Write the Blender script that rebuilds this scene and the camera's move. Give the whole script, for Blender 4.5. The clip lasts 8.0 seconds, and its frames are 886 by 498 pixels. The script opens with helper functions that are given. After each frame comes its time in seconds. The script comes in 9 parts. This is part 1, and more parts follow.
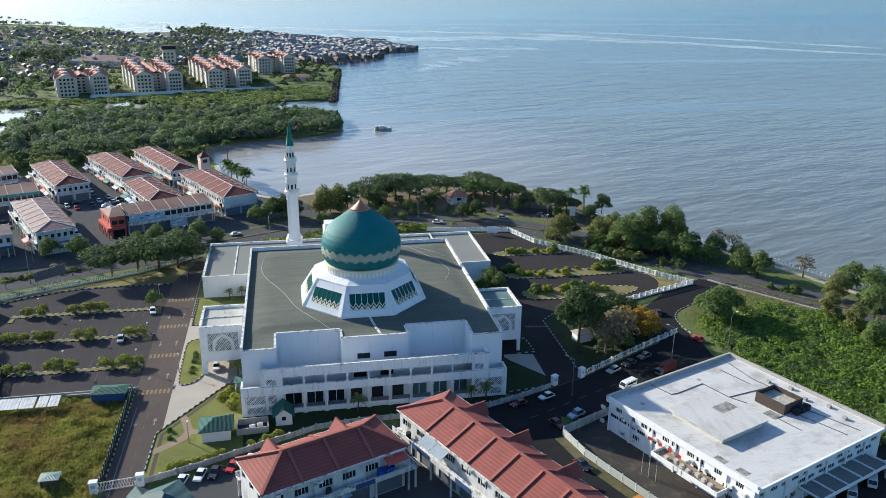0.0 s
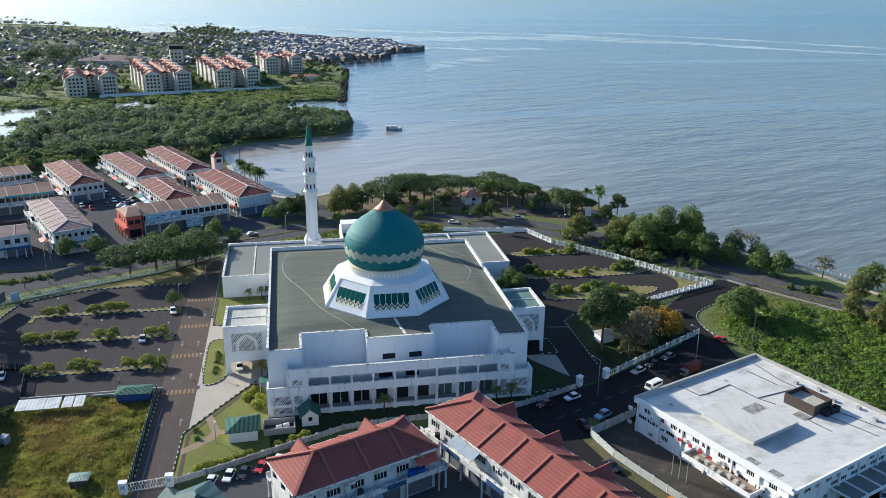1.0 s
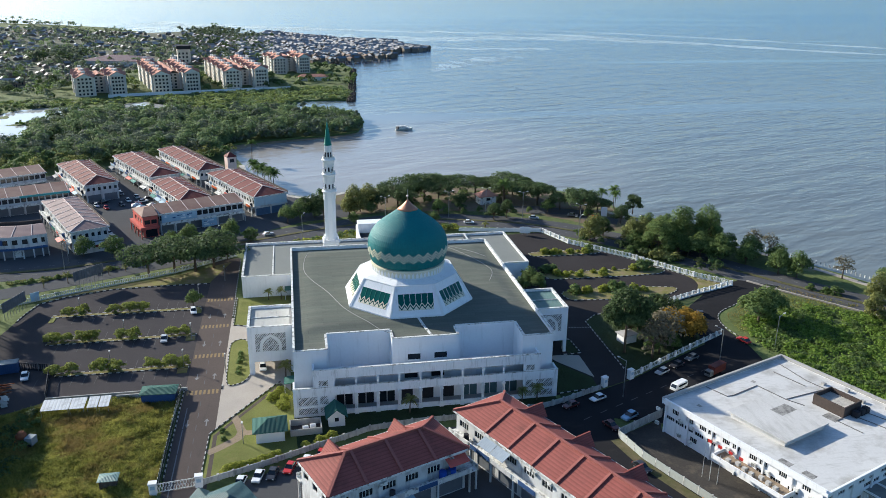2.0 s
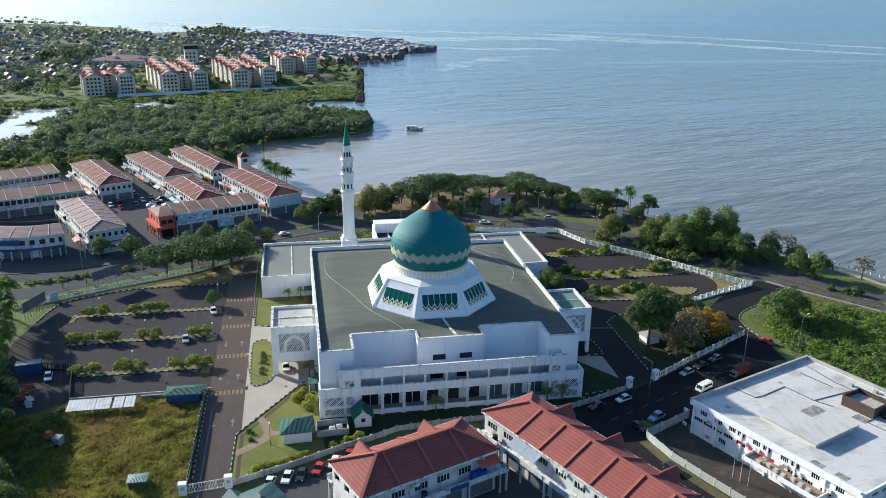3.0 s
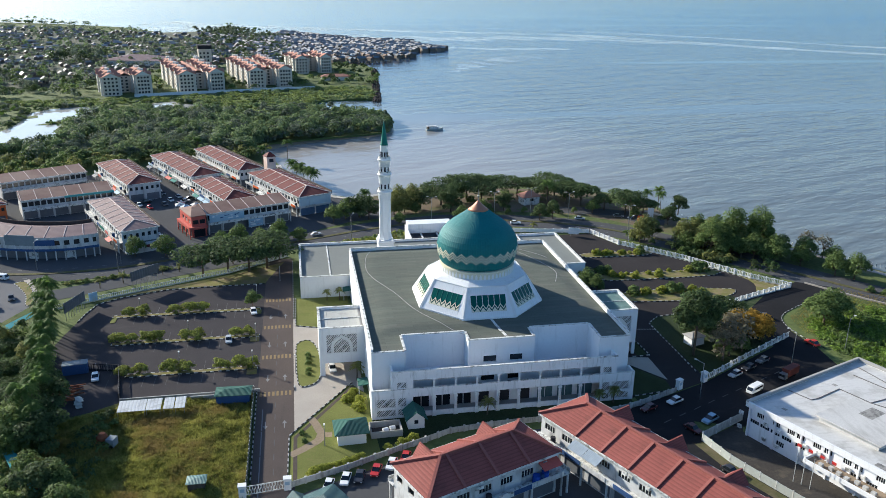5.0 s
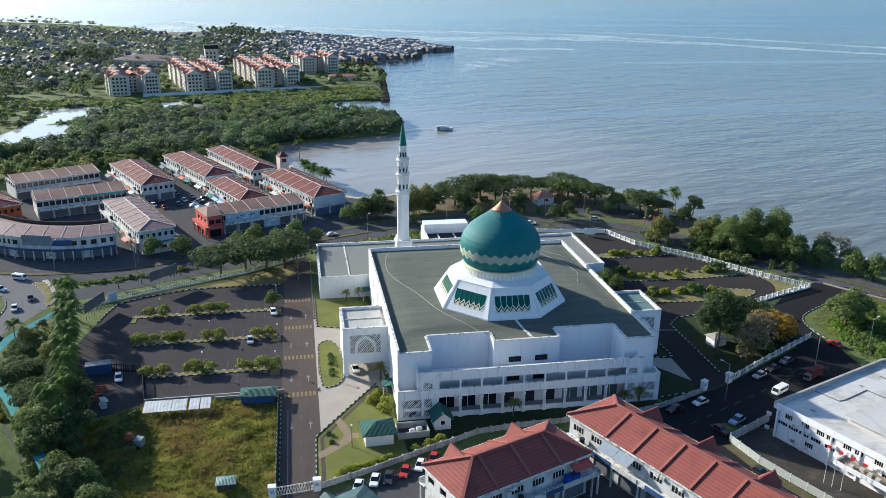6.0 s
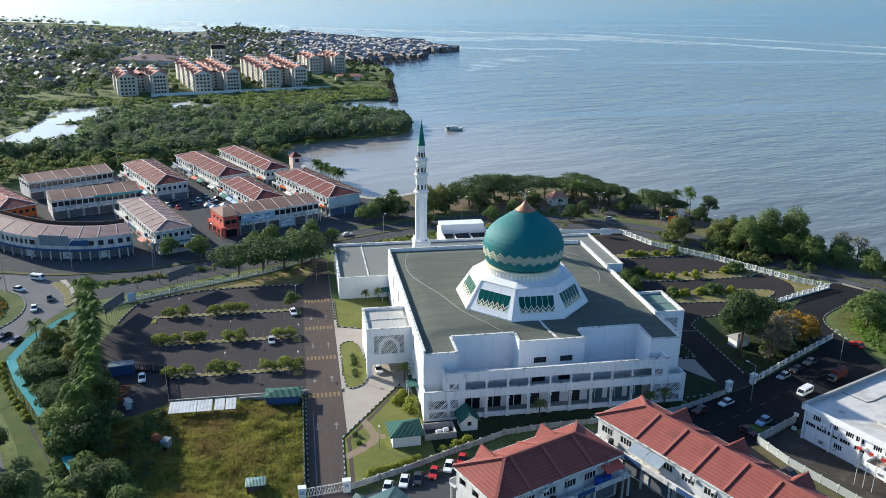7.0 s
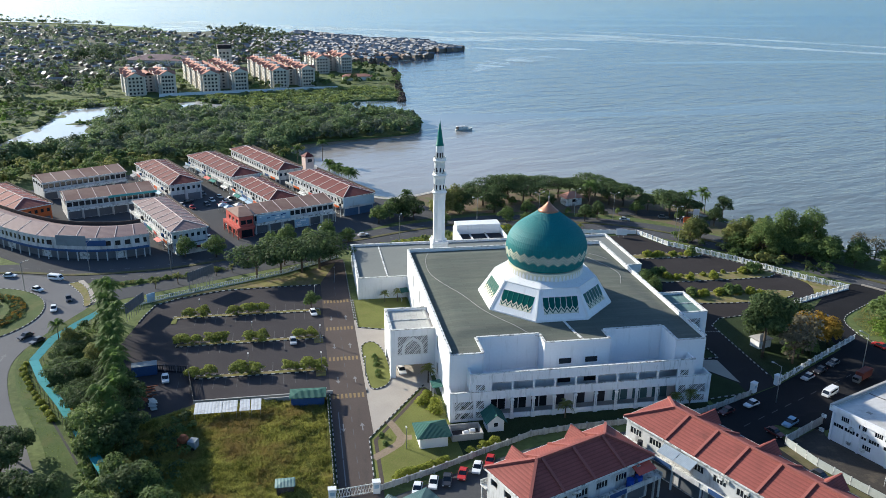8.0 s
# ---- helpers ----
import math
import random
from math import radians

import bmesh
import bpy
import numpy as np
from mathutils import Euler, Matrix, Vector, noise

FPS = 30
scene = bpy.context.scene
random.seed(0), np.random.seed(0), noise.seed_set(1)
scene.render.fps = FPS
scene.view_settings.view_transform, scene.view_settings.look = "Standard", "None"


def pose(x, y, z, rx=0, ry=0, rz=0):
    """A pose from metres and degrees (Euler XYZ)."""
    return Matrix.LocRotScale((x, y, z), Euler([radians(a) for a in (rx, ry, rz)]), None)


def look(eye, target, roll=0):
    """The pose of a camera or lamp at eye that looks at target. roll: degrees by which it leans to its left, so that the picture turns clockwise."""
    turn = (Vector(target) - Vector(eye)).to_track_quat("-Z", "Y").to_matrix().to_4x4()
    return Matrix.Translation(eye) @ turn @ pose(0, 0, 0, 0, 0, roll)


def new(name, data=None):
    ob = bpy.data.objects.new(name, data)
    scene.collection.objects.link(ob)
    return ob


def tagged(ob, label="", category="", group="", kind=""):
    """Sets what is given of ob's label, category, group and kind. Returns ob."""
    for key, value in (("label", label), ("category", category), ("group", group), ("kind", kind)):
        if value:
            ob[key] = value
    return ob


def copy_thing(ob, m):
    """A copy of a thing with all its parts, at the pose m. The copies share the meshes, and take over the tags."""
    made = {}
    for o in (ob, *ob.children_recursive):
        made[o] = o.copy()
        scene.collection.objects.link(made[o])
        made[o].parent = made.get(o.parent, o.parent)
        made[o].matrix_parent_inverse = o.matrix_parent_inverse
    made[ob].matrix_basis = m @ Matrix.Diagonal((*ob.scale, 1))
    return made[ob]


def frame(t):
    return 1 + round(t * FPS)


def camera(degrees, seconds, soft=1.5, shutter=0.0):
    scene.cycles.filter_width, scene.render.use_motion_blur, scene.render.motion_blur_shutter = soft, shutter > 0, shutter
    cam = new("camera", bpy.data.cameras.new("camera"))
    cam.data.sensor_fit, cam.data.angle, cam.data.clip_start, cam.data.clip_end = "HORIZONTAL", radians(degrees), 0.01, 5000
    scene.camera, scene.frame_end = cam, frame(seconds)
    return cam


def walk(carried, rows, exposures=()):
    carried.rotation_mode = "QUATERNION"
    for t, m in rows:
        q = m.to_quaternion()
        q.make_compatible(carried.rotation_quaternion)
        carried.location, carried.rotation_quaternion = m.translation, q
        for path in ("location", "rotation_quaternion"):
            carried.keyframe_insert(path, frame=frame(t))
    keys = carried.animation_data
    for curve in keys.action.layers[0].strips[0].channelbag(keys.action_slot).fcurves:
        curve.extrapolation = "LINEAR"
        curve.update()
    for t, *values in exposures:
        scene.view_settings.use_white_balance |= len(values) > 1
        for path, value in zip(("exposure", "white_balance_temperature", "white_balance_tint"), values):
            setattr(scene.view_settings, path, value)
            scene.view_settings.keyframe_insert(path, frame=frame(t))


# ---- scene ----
# ---------- camera and its walk ----------
cam = camera(57.54, 8.0, soft=0.6)
PATH = [
    (0.0, (12.223, -158.958, 89.943), (30.336, -66.131, 57.460), 0.616),
    (1.0, (7.147, -157.438, 89.673), (25.050, -64.562, 57.212), 0.639),
    (2.0, (2.072, -155.951, 89.434), (19.778, -63.032, 56.992), 0.660),
    (3.0, (-3.003, -154.498, 89.228), (14.521, -61.540, 56.799), 0.679),
    (4.0, (-8.076, -153.079, 89.055), (9.279, -60.086, 56.633), 0.695),
    (5.0, (-13.149, -151.692, 88.914), (4.051, -58.670, 56.496), 0.710),
    (6.0, (-18.220, -150.340, 88.806), (-1.163, -57.292, 56.385), 0.723),
    (7.0, (-23.291, -149.021, 88.730), (-6.362, -55.951, 56.303), 0.734),
    (8.0, (-28.361, -147.735, 88.686), (-11.546, -54.649, 56.248), 0.742),
]
walk(cam, [(t, look(eye, target, roll)) for t, eye, target, roll in PATH], [(0.0, 0.79, 6100, 5), (8.0, 0.79, 6100, 5)])

# ---------- sky and sun ----------
SUN_ELEV, SUN_AZ = 21.4, 135.2  # degrees; azimuth from +x, counter-clockwise
to_sun = Vector((math.cos(radians(SUN_AZ)) * math.cos(radians(SUN_ELEV)), math.sin(radians(SUN_AZ)) * math.cos(radians(SUN_ELEV)), math.sin(radians(SUN_ELEV))))
world = bpy.data.worlds.new("sky")
scene.world = world
world.use_nodes = True
wn = world.node_tree.nodes
wn.clear()
sky = wn.new("ShaderNodeTexSky")
sky.sky_type, sky.sun_disc = "NISHITA", False
sky.sun_elevation, sky.sun_rotation = radians(SUN_ELEV), radians(90 - SUN_AZ)
sky.air_density, sky.dust_density, sky.ozone_density = 1.0, 1.4, 5.2
bg = wn.new("ShaderNodeBackground")
bg.inputs["Strength"].default_value = 0.112
wo = wn.new("ShaderNodeOutputWorld")
world.node_tree.links.new(sky.outputs[0], bg.inputs[0])
world.node_tree.links.new(bg.outputs[0], wo.inputs[0])
sun_data = bpy.data.lights.new("sun", "SUN")
sun_data.energy, sun_data.angle, sun_data.color = 5.0, radians(0.6), (1.0, 0.89, 0.75)
sun = new("sun", sun_data)
sun.matrix_world = look(to_sun * 400, (0, 0, 0))

# ---------- materials ----------
def shade(name, col, rough=0.8, metal=0.0, var=0.18, big=0.12, small=2.5, bump=0.0, bump_scale=4.0, col2=None, spread=0.5, isl=0.0, spec=0.2, obj=0.0):
    """A surface whose colour varies at two scales (per metre), with fine relief."""
    m = bpy.data.materials.new(name)
    m.use_nodes = True
    nt = m.node_tree
    N, L = nt.nodes, nt.links
    b = N["Principled BSDF"]
    b.inputs["Roughness"].default_value, b.inputs["Metallic"].default_value = rough, metal
    b.inputs["Specular IOR Level"].default_value = spec
    geo = N.new("ShaderNodeNewGeometry")
    def tex(scale, detail):
        t = N.new("ShaderNodeTexNoise")
        t.inputs["Scale"].default_value, t.inputs["Detail"].default_value = scale, detail
        L.new(geo.outputs["Position"], t.inputs["Vector"])
        return t
    t1, t2 = tex(big, 5), tex(small, 4)
    add = N.new("ShaderNodeMath")
    add.operation = "ADD"
    L.new(t1.outputs["Fac"], add.inputs[0]), L.new(t2.outputs["Fac"], add.inputs[1])
    last = add
    if isl or obj:
        src = N.new("ShaderNodeObjectInfo").outputs["Random"] if obj else geo.outputs["Random Per Island"]
        mul = N.new("ShaderNodeMath")
        mul.operation = "MULTIPLY_ADD"
        mul.inputs[1].default_value = (isl or obj)
        L.new(src, mul.inputs[0]), L.new(add.outputs[0], mul.inputs[2])
        last = N.new("ShaderNodeMath")
        last.operation = "SUBTRACT"
        last.inputs[1].default_value = (isl or obj) / 2
        L.new(mul.outputs[0], last.inputs[0])
    ramp = N.new("ShaderNodeMapRange")
    ramp.inputs["From Min"].default_value, ramp.inputs["From Max"].default_value = 1.0 - spread, 1.0 + spread
    L.new(last.outputs[0], ramp.inputs["Value"])
    mix = N.new("ShaderNodeMix")
    mix.data_type = "RGBA"
    lo = [c * (1 - var) for c in col]
    hi = [min(1, c * (1 + var)) for c in (col2 or col)]
    mix.inputs[6].default_value, mix.inputs[7].default_value = (*lo, 1), (*hi, 1)
    L.new(ramp.outputs[0], mix.inputs["Factor"])
    L.new(mix.outputs[2], b.inputs["Base Color"])
    if bump:
        t3 = tex(bump_scale, 5)
        bp = N.new("ShaderNodeBump")
        bp.inputs["Strength"].default_value, bp.inputs["Distance"].default_value = bump, 0.3
        L.new(t3.outputs["Fac"], bp.inputs["Height"])
        L.new(bp.outputs[0], b.inputs["Normal"])
    return m


def stain(m, col, scale=(1.2, 1.2, 0.12), amount=0.5, lo=0.58, hi=0.75):
    """Adds rain streaks or patches of another colour over a material."""
    N, L = m.node_tree.nodes, m.node_tree.links
    b = N["Principled BSDF"]
    old = b.inputs["Base Color"].links[0].from_socket
    geo, mp, t = N.new("ShaderNodeNewGeometry"), N.new("ShaderNodeMapping"), N.new("ShaderNodeTexNoise")
    mp.inputs["Scale"].default_value = scale
    t.inputs["Scale"].default_value, t.inputs["Detail"].default_value, t.inputs["Roughness"].default_value = 1.0, 6, 0.65
    r = N.new("ShaderNodeMapRange")
    r.inputs["From Min"].default_value, r.inputs["From Max"].default_value, r.inputs["To Max"].default_value = lo, hi, amount
    mix = N.new("ShaderNodeMix")
    mix.data_type = "RGBA"
    mix.inputs[7].default_value = (*col, 1)
    L.new(geo.outputs["Position"], mp.inputs[0]), L.new(mp.outputs[0], t.inputs["Vector"])
    L.new(t.outputs["Fac"], r.inputs["Value"]), L.new(r.outputs[0], mix.inputs["Factor"])
    L.new(old, mix.inputs[6]), L.new(mix.outputs[2], b.inputs["Base Color"])
    return m


def ribbed(m, axis, per_metre, strength=0.6, joint=0.0):
    """Adds the relief of parallel ribs or courses, square to one of the object's own axes."""
    N, L = m.node_tree.nodes, m.node_tree.links
    tc, w, bp = N.new("ShaderNodeTexCoord"), N.new("ShaderNodeTexWave"), N.new("ShaderNodeBump")
    w.bands_direction = axis
    w.inputs["Scale"].default_value = per_metre / 3.183
    w.inputs["Distortion"].default_value = 0.0
    bp.inputs["Strength"].default_value, bp.inputs["Distance"].default_value = strength, 0.08
    L.new(tc.outputs["Object"], w.inputs["Vector"])
    L.new(w.outputs["Fac"], bp.inputs["Height"])
    L.new(bp.outputs[0], N["Principled BSDF"].inputs["Normal"])
    if joint:
        # shade in the joints, multiplied into the colour to bring out the courses
        b = N["Principled BSDF"]
        old = b.inputs["Base Color"].links[0].from_socket
        r, mx = N.new("ShaderNodeMapRange"), N.new("ShaderNodeMix")
        mx.data_type, mx.blend_type = "RGBA", "MULTIPLY"
        r.inputs["From Min"].default_value, r.inputs["From Max"].default_value, r.inputs["To Min"].default_value, r.inputs["To Max"].default_value = 0.0, 0.35, joint, 0.0
        mx.inputs[7].default_value = (0.35, 0.33, 0.33, 1)
        L.new(w.outputs["Fac"], r.inputs["Value"]), L.new(r.outputs[0], mx.inputs["Factor"]), L.new(old, mx.inputs[6]), L.new(mx.outputs[2], b.inputs["Base Color"])
    return m


def sheets(m, length, width, depth=0.16):
    """Rolls of roofing felt: each sheet a little lighter or darker, with a dark lap between."""
    N, L = m.node_tree.nodes, m.node_tree.links
    b = N["Principled BSDF"]
    old = b.inputs["Base Color"].links[0].from_socket
    geo, br, mx = N.new("ShaderNodeNewGeometry"), N.new("ShaderNodeTexBrick"), N.new("ShaderNodeMix")
    mx.data_type, mx.blend_type = "RGBA", "MULTIPLY"
    mx.inputs["Factor"].default_value = 1.0
    br.inputs["Scale"].default_value = 1.0
    br.inputs["Brick Width"].default_value, br.inputs["Row Height"].default_value, br.inputs["Mortar Size"].default_value = length, width, 0.035
    for k, v in (("Color1", 1.0), ("Color2", 1.0 - depth), ("Mortar", 0.72)):
        br.inputs[k].default_value = (v, v, v, 1)
    L.new(geo.outputs["Position"], br.inputs["Vector"]), L.new(old, mx.inputs[6]), L.new(br.outputs["Color"], mx.inputs[7]), L.new(mx.outputs[2], b.inputs["Base Color"])
    return m


M = {}
M["asphalt"] = stain(shade("asphalt", (0.060, 0.055, 0.057), 0.95, spec=0.04, var=0.22, big=0.08, small=6, bump=0.15, bump_scale=20), (0.085, 0.077, 0.074), (0.06, 0.25, 1), 0.7)
M["asphalt_road"] = stain(shade("asphalt_road", (0.084, 0.085, 0.089), 0.95, spec=0.04, var=0.2, big=0.06, small=5, bump=0.1, bump_scale=20), (0.06, 0.06, 0.06), (0.12, 0.12, 1), 0.5)
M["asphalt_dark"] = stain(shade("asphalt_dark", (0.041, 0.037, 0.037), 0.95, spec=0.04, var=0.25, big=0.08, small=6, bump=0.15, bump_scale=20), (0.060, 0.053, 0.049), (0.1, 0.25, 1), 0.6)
M["asphalt_drive"] = stain(shade("asphalt_drive", (0.099, 0.081, 0.073), 0.95, spec=0.04, var=0.22, big=0.08, small=6, bump=0.15, bump_scale=20), (0.055, 0.05, 0.05), (0.25, 0.06, 1), 0.6)
# street asphalt, its colour lowered for the shade that lies on the street
M["asphalt_shaded"] = stain(shade("asphalt_shaded", (0.023, 0.023, 0.025), 0.95, spec=0.04, var=0.25, big=0.08, small=6, bump=0.15, bump_scale=20), (0.042, 0.039, 0.038), (0.1, 0.25, 1), 0.6)
M["asphalt_pale"] = stain(shade("asphalt_pale", (0.165, 0.163, 0.165), 0.95, spec=0.04, var=0.15, big=0.06, small=5, bump=0.1, bump_scale=20), (0.085, 0.085, 0.088), (0.12, 0.12, 1), 0.6)
M["slab_grey"] = stain(shade("slab_grey", (0.53, 0.515, 0.49), 0.9, var=0.12, big=0.15, small=3), (0.34, 0.325, 0.30), (0.5, 0.12, 0.5), 0.7, 0.50, 0.70)
M["paving"] = shade("paving", (0.37, 0.33, 0.285), 0.85, var=0.14, big=0.2, small=4, bump=0.1)
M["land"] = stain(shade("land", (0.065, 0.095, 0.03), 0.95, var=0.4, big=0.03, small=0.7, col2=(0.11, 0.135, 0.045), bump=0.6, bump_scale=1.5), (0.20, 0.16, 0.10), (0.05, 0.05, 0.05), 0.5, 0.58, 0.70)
M["lawn"] = stain(shade("lawn", (0.15, 0.16, 0.042), 0.95, var=0.28, big=0.15, small=5, bump=0.4, bump_scale=8), (0.22, 0.19, 0.07), (0.2, 0.2, 0.2), 0.45, 0.55, 0.72)
M["verge"] = stain(shade("verge", (0.066, 0.098, 0.028), 0.95, var=0.3, big=0.15, small=3, bump=0.4, bump_scale=8), (0.125, 0.125, 0.045), (0.2, 0.2, 0.2), 0.7, 0.48, 0.66)
M["field"] = stain(shade("field", (0.17, 0.17, 0.035), 0.95, var=0.4, big=0.1, small=1.5, bump=1.0, bump_scale=1.4), (0.27, 0.175, 0.065), (0.13, 0.13, 0.13), 0.8, 0.5, 0.66)
# grass with the mosque's and trees' shade put into its colour
M["shaded_grass"] = shade("shaded_grass", (0.030, 0.045, 0.016), 0.95, var=0.4, big=0.3, small=4, bump=0.8, bump_scale=6)
M["dry_grass"] = stain(shade("dry_grass", (0.17, 0.16, 0.05), 0.95, var=0.3, big=0.2, small=3, bump=0.4, bump_scale=8), (0.24, 0.18, 0.11), (0.3, 0.3, 0.3), 0.8, 0.45, 0.62)
M["line_faint"] = shade("line_faint", (0.10, 0.10, 0.10), 0.9, var=0.3)
# tone kept near the far leaves: haze's low contrast put into the colour
M["village_soil"] = stain(shade("village_soil", (0.085, 0.095, 0.065), 0.95, var=0.3, big=0.02, small=0.4), (0.17, 0.15, 0.11), (0.03, 0.03, 0.03), 0.7, 0.52, 0.64)
M["earth"] = shade("earth", (0.26, 0.20, 0.14), 0.95, var=0.25, big=0.1, small=2, bump=0.3)
M["mud"] = shade("mud", (0.24, 0.19, 0.13), 0.6, var=0.25, big=0.05, small=1, bump=0.2)
M["white"] = stain(shade("white", (0.77, 0.775, 0.78), 0.6, var=0.05, big=0.15, small=2), (0.36, 0.35, 0.32), (0.9, 0.9, 0.10), 0.5, 0.55, 0.8)
M["white_streaked"] = stain(stain(shade("white_streaked", (0.77, 0.775, 0.78), 0.6, var=0.05, big=0.15, small=2), (0.30, 0.30, 0.28), (1.7, 1.7, 0.22), 0.6, 0.54, 0.72), (0.16, 0.16, 0.15), (3.5, 3.5, 0.5), 0.5, 0.60, 0.74)
M["white_clean"] = shade("white_clean", (0.74, 0.74, 0.73), 0.5, var=0.05)
M["coping"] = stain(shade("coping", (0.66, 0.66, 0.63), 0.8, var=0.12, small=3), (0.09, 0.09, 0.08), (1.1, 1.1, 1.1), 0.85, 0.49, 0.64)
M["roof_felt"] = stain(shade("roof_felt", (0.118, 0.130, 0.108), 0.9, var=0.14, big=0.07, small=2.5, bump=0.15), (0.175, 0.17, 0.14), (0.06, 0.35, 1), 0.55, 0.48, 0.7)
sheets(M["roof_felt"], 7.0, 1.1)
M["roof_grey"] = stain(shade("roof_grey", (0.19, 0.20, 0.185), 0.85, var=0.1, big=0.1, small=2), (0.13, 0.14, 0.14), (0.08, 0.5, 1), 0.6)
M["roof_pale"] = stain(stain(shade("roof_pale", (0.56, 0.55, 0.53), 0.8, var=0.09, big=0.12, small=2.0), (0.27, 0.25, 0.22), (0.16, 0.16, 0.16), 0.8, 0.49, 0.72), (0.33, 0.32, 0.30), (0.25, 1.6, 1.0), 0.5, 0.52, 0.70)
M["dome"] = shade("dome", (0.008, 0.15, 0.155), 0.62, var=0.16, big=0.25, small=2, spec=0.3)
M["copper"] = shade("copper", (0.40, 0.20, 0.13), 0.45, metal=0.4, var=0.2, small=4)
M["cream"] = shade("cream", (0.66, 0.63, 0.49), 0.6, var=0.1, small=3)
M["panel_teal"] = shade("panel_teal", (0.006, 0.078, 0.066), 0.2, var=0.2, small=2)
M["glass"] = shade("glass", (0.015, 0.02, 0.025), 0.08, var=0.3, small=0.6, spec=0.6)
M["glass_teal"] = shade("glass_teal", (0.09, 0.15, 0.16), 0.15, var=0.2, small=0.6)
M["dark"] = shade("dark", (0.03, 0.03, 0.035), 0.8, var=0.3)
M["spire"] = shade("spire", (0.015, 0.16, 0.12), 0.4, var=0.12)
M["red_tile"] = stain(ribbed(shade("red_tile", (0.250, 0.075, 0.062), 0.75, var=0.25, big=0.25, small=5), "Z", 3.4, 0.3, 0.4), (0.125, 0.045, 0.038), (0.3, 0.3, 0.3), 0.7, 0.52, 0.72)
M["red_ridge"] = shade("red_ridge", (0.285, 0.10, 0.083), 0.7, var=0.2, small=4)
M["maroon"] = stain(ribbed(shade("maroon", (0.145, 0.036, 0.031), 0.75, var=0.2, big=0.1, small=3), "Y", 1.2, 0.4), (0.15, 0.06, 0.048), (0.08, 0.08, 0.08), 0.5, 0.5, 0.7)
M["tan_roof"] = stain(shade("tan_roof", (0.205, 0.115, 0.09), 0.75, var=0.2, big=0.1, small=3), (0.27, 0.18, 0.14), (0.05, 0.05, 0.05), 0.8, 0.45, 0.6)
M["brown_roof"] = stain(ribbed(shade("brown_roof", (0.215, 0.145, 0.138), 0.65, var=0.15, big=0.1, small=3), "Y", 1.2, 0.4), (0.27, 0.20, 0.18), (0.1, 0.1, 0.1), 0.5)
M["rib"] = shade("rib", (0.64, 0.53, 0.48), 0.8, var=0.15)
M["orange"] = shade("orange", (0.62, 0.13, 0.035), 0.6, var=0.12)
M["red_paint"] = shade("red_paint", (0.50, 0.11, 0.085), 0.6, var=0.15)
M["blue_paint"] = shade("blue_paint", (0.04, 0.085, 0.20), 0.6, var=0.15)
M["pale_blue"] = shade("pale_blue", (0.33, 0.45, 0.55), 0.6, var=0.15, small=1.0)
M["shutter"] = shade("shutter", (0.13, 0.14, 0.155), 0.5, var=0.2, small=1.0, obj=0.5)
M["sheet_teal"] = ribbed(shade("sheet_teal", (0.13, 0.215, 0.20), 0.55, var=0.2, small=1.0), "X", 4, 0.5)
M["turquoise"] = shade("turquoise", (0.06, 0.29, 0.30), 0.5, var=0.12)
M["green_roof"] = ribbed(shade("green_roof", (0.028, 0.10, 0.082), 0.8, var=0.15), "X", 4, 0.6)
M["concrete"] = stain(shade("concrete", (0.36, 0.35, 0.33), 0.9, var=0.15, small=3), (0.15, 0.15, 0.14), (0.4, 0.4, 0.2), 0.6)
M["rubble"] = shade("rubble", (0.45, 0.42, 0.37), 0.95, var=0.4, big=0.8, small=3, bump=1.0, bump_scale=3)
M["dark_render"] = stain(shade("dark_render", (0.075, 0.058, 0.05), 0.9, var=0.3, small=1.5), (0.16, 0.14, 0.12), (0.5, 0.5, 0.2), 0.6)
M["patch_felt"] = shade("patch_felt", (0.44, 0.43, 0.41), 0.9, var=0.3, big=0.6, small=3)
M["red_box"] = shade("red_box", (0.10, 0.028, 0.022), 0.6, var=0.2, small=1.5)
M["board_back"] = ribbed(shade("board_back", (0.095, 0.105, 0.12), 0.7, var=0.25, small=1.5), "X", 1.2, 0.8)
M["grey_panel"] = shade("grey_panel", (0.20, 0.23, 0.25), 0.6, var=0.2, small=0.8)
M["rust"] = shade("rust", (0.20, 0.07, 0.035), 0.85, var=0.35, big=0.5, small=4)
M["sheet_grey"] = stain(shade("sheet_grey", (0.44, 0.435, 0.40), 0.7, var=0.15, small=2), (0.24, 0.23, 0.2), (0.4, 0.4, 0.4), 0.6)
M["green_weathered"] = stain(ribbed(shade("green_weathered", (0.052, 0.105, 0.112), 0.6, var=0.2, small=1.0), "Y", 2.5, 0.5), (0.15, 0.19, 0.185), (0.4, 0.4, 0.4), 0.6)
M["fence_grey"] = stain(shade("fence_grey", (0.44, 0.44, 0.42), 0.85, var=0.2, small=2), (0.17, 0.165, 0.15), (1.2, 1.2, 0.3), 0.7, 0.46, 0.66)
M["net"] = shade("net", (0.028, 0.042, 0.03), 0.9, var=0.4, small=3)
M["rail_grey"] = shade("rail_grey", (0.40, 0.43, 0.41), 0.7, var=0.2, small=2)
M["sheet_bluegrey"] = ribbed(shade("sheet_bluegrey", (0.26, 0.31, 0.36), 0.5, var=0.2, small=1.0), "Y", 4, 0.5)
# soil darkened in its colour for the shade lying over the yard
M["yard_soil"] = stain(shade("yard_soil", (0.055, 0.049, 0.043), 0.95, var=0.3, big=0.2, small=2, bump=0.3), (0.12, 0.10, 0.075), (0.3, 0.3, 0.3), 0.7, 0.54, 0.7)
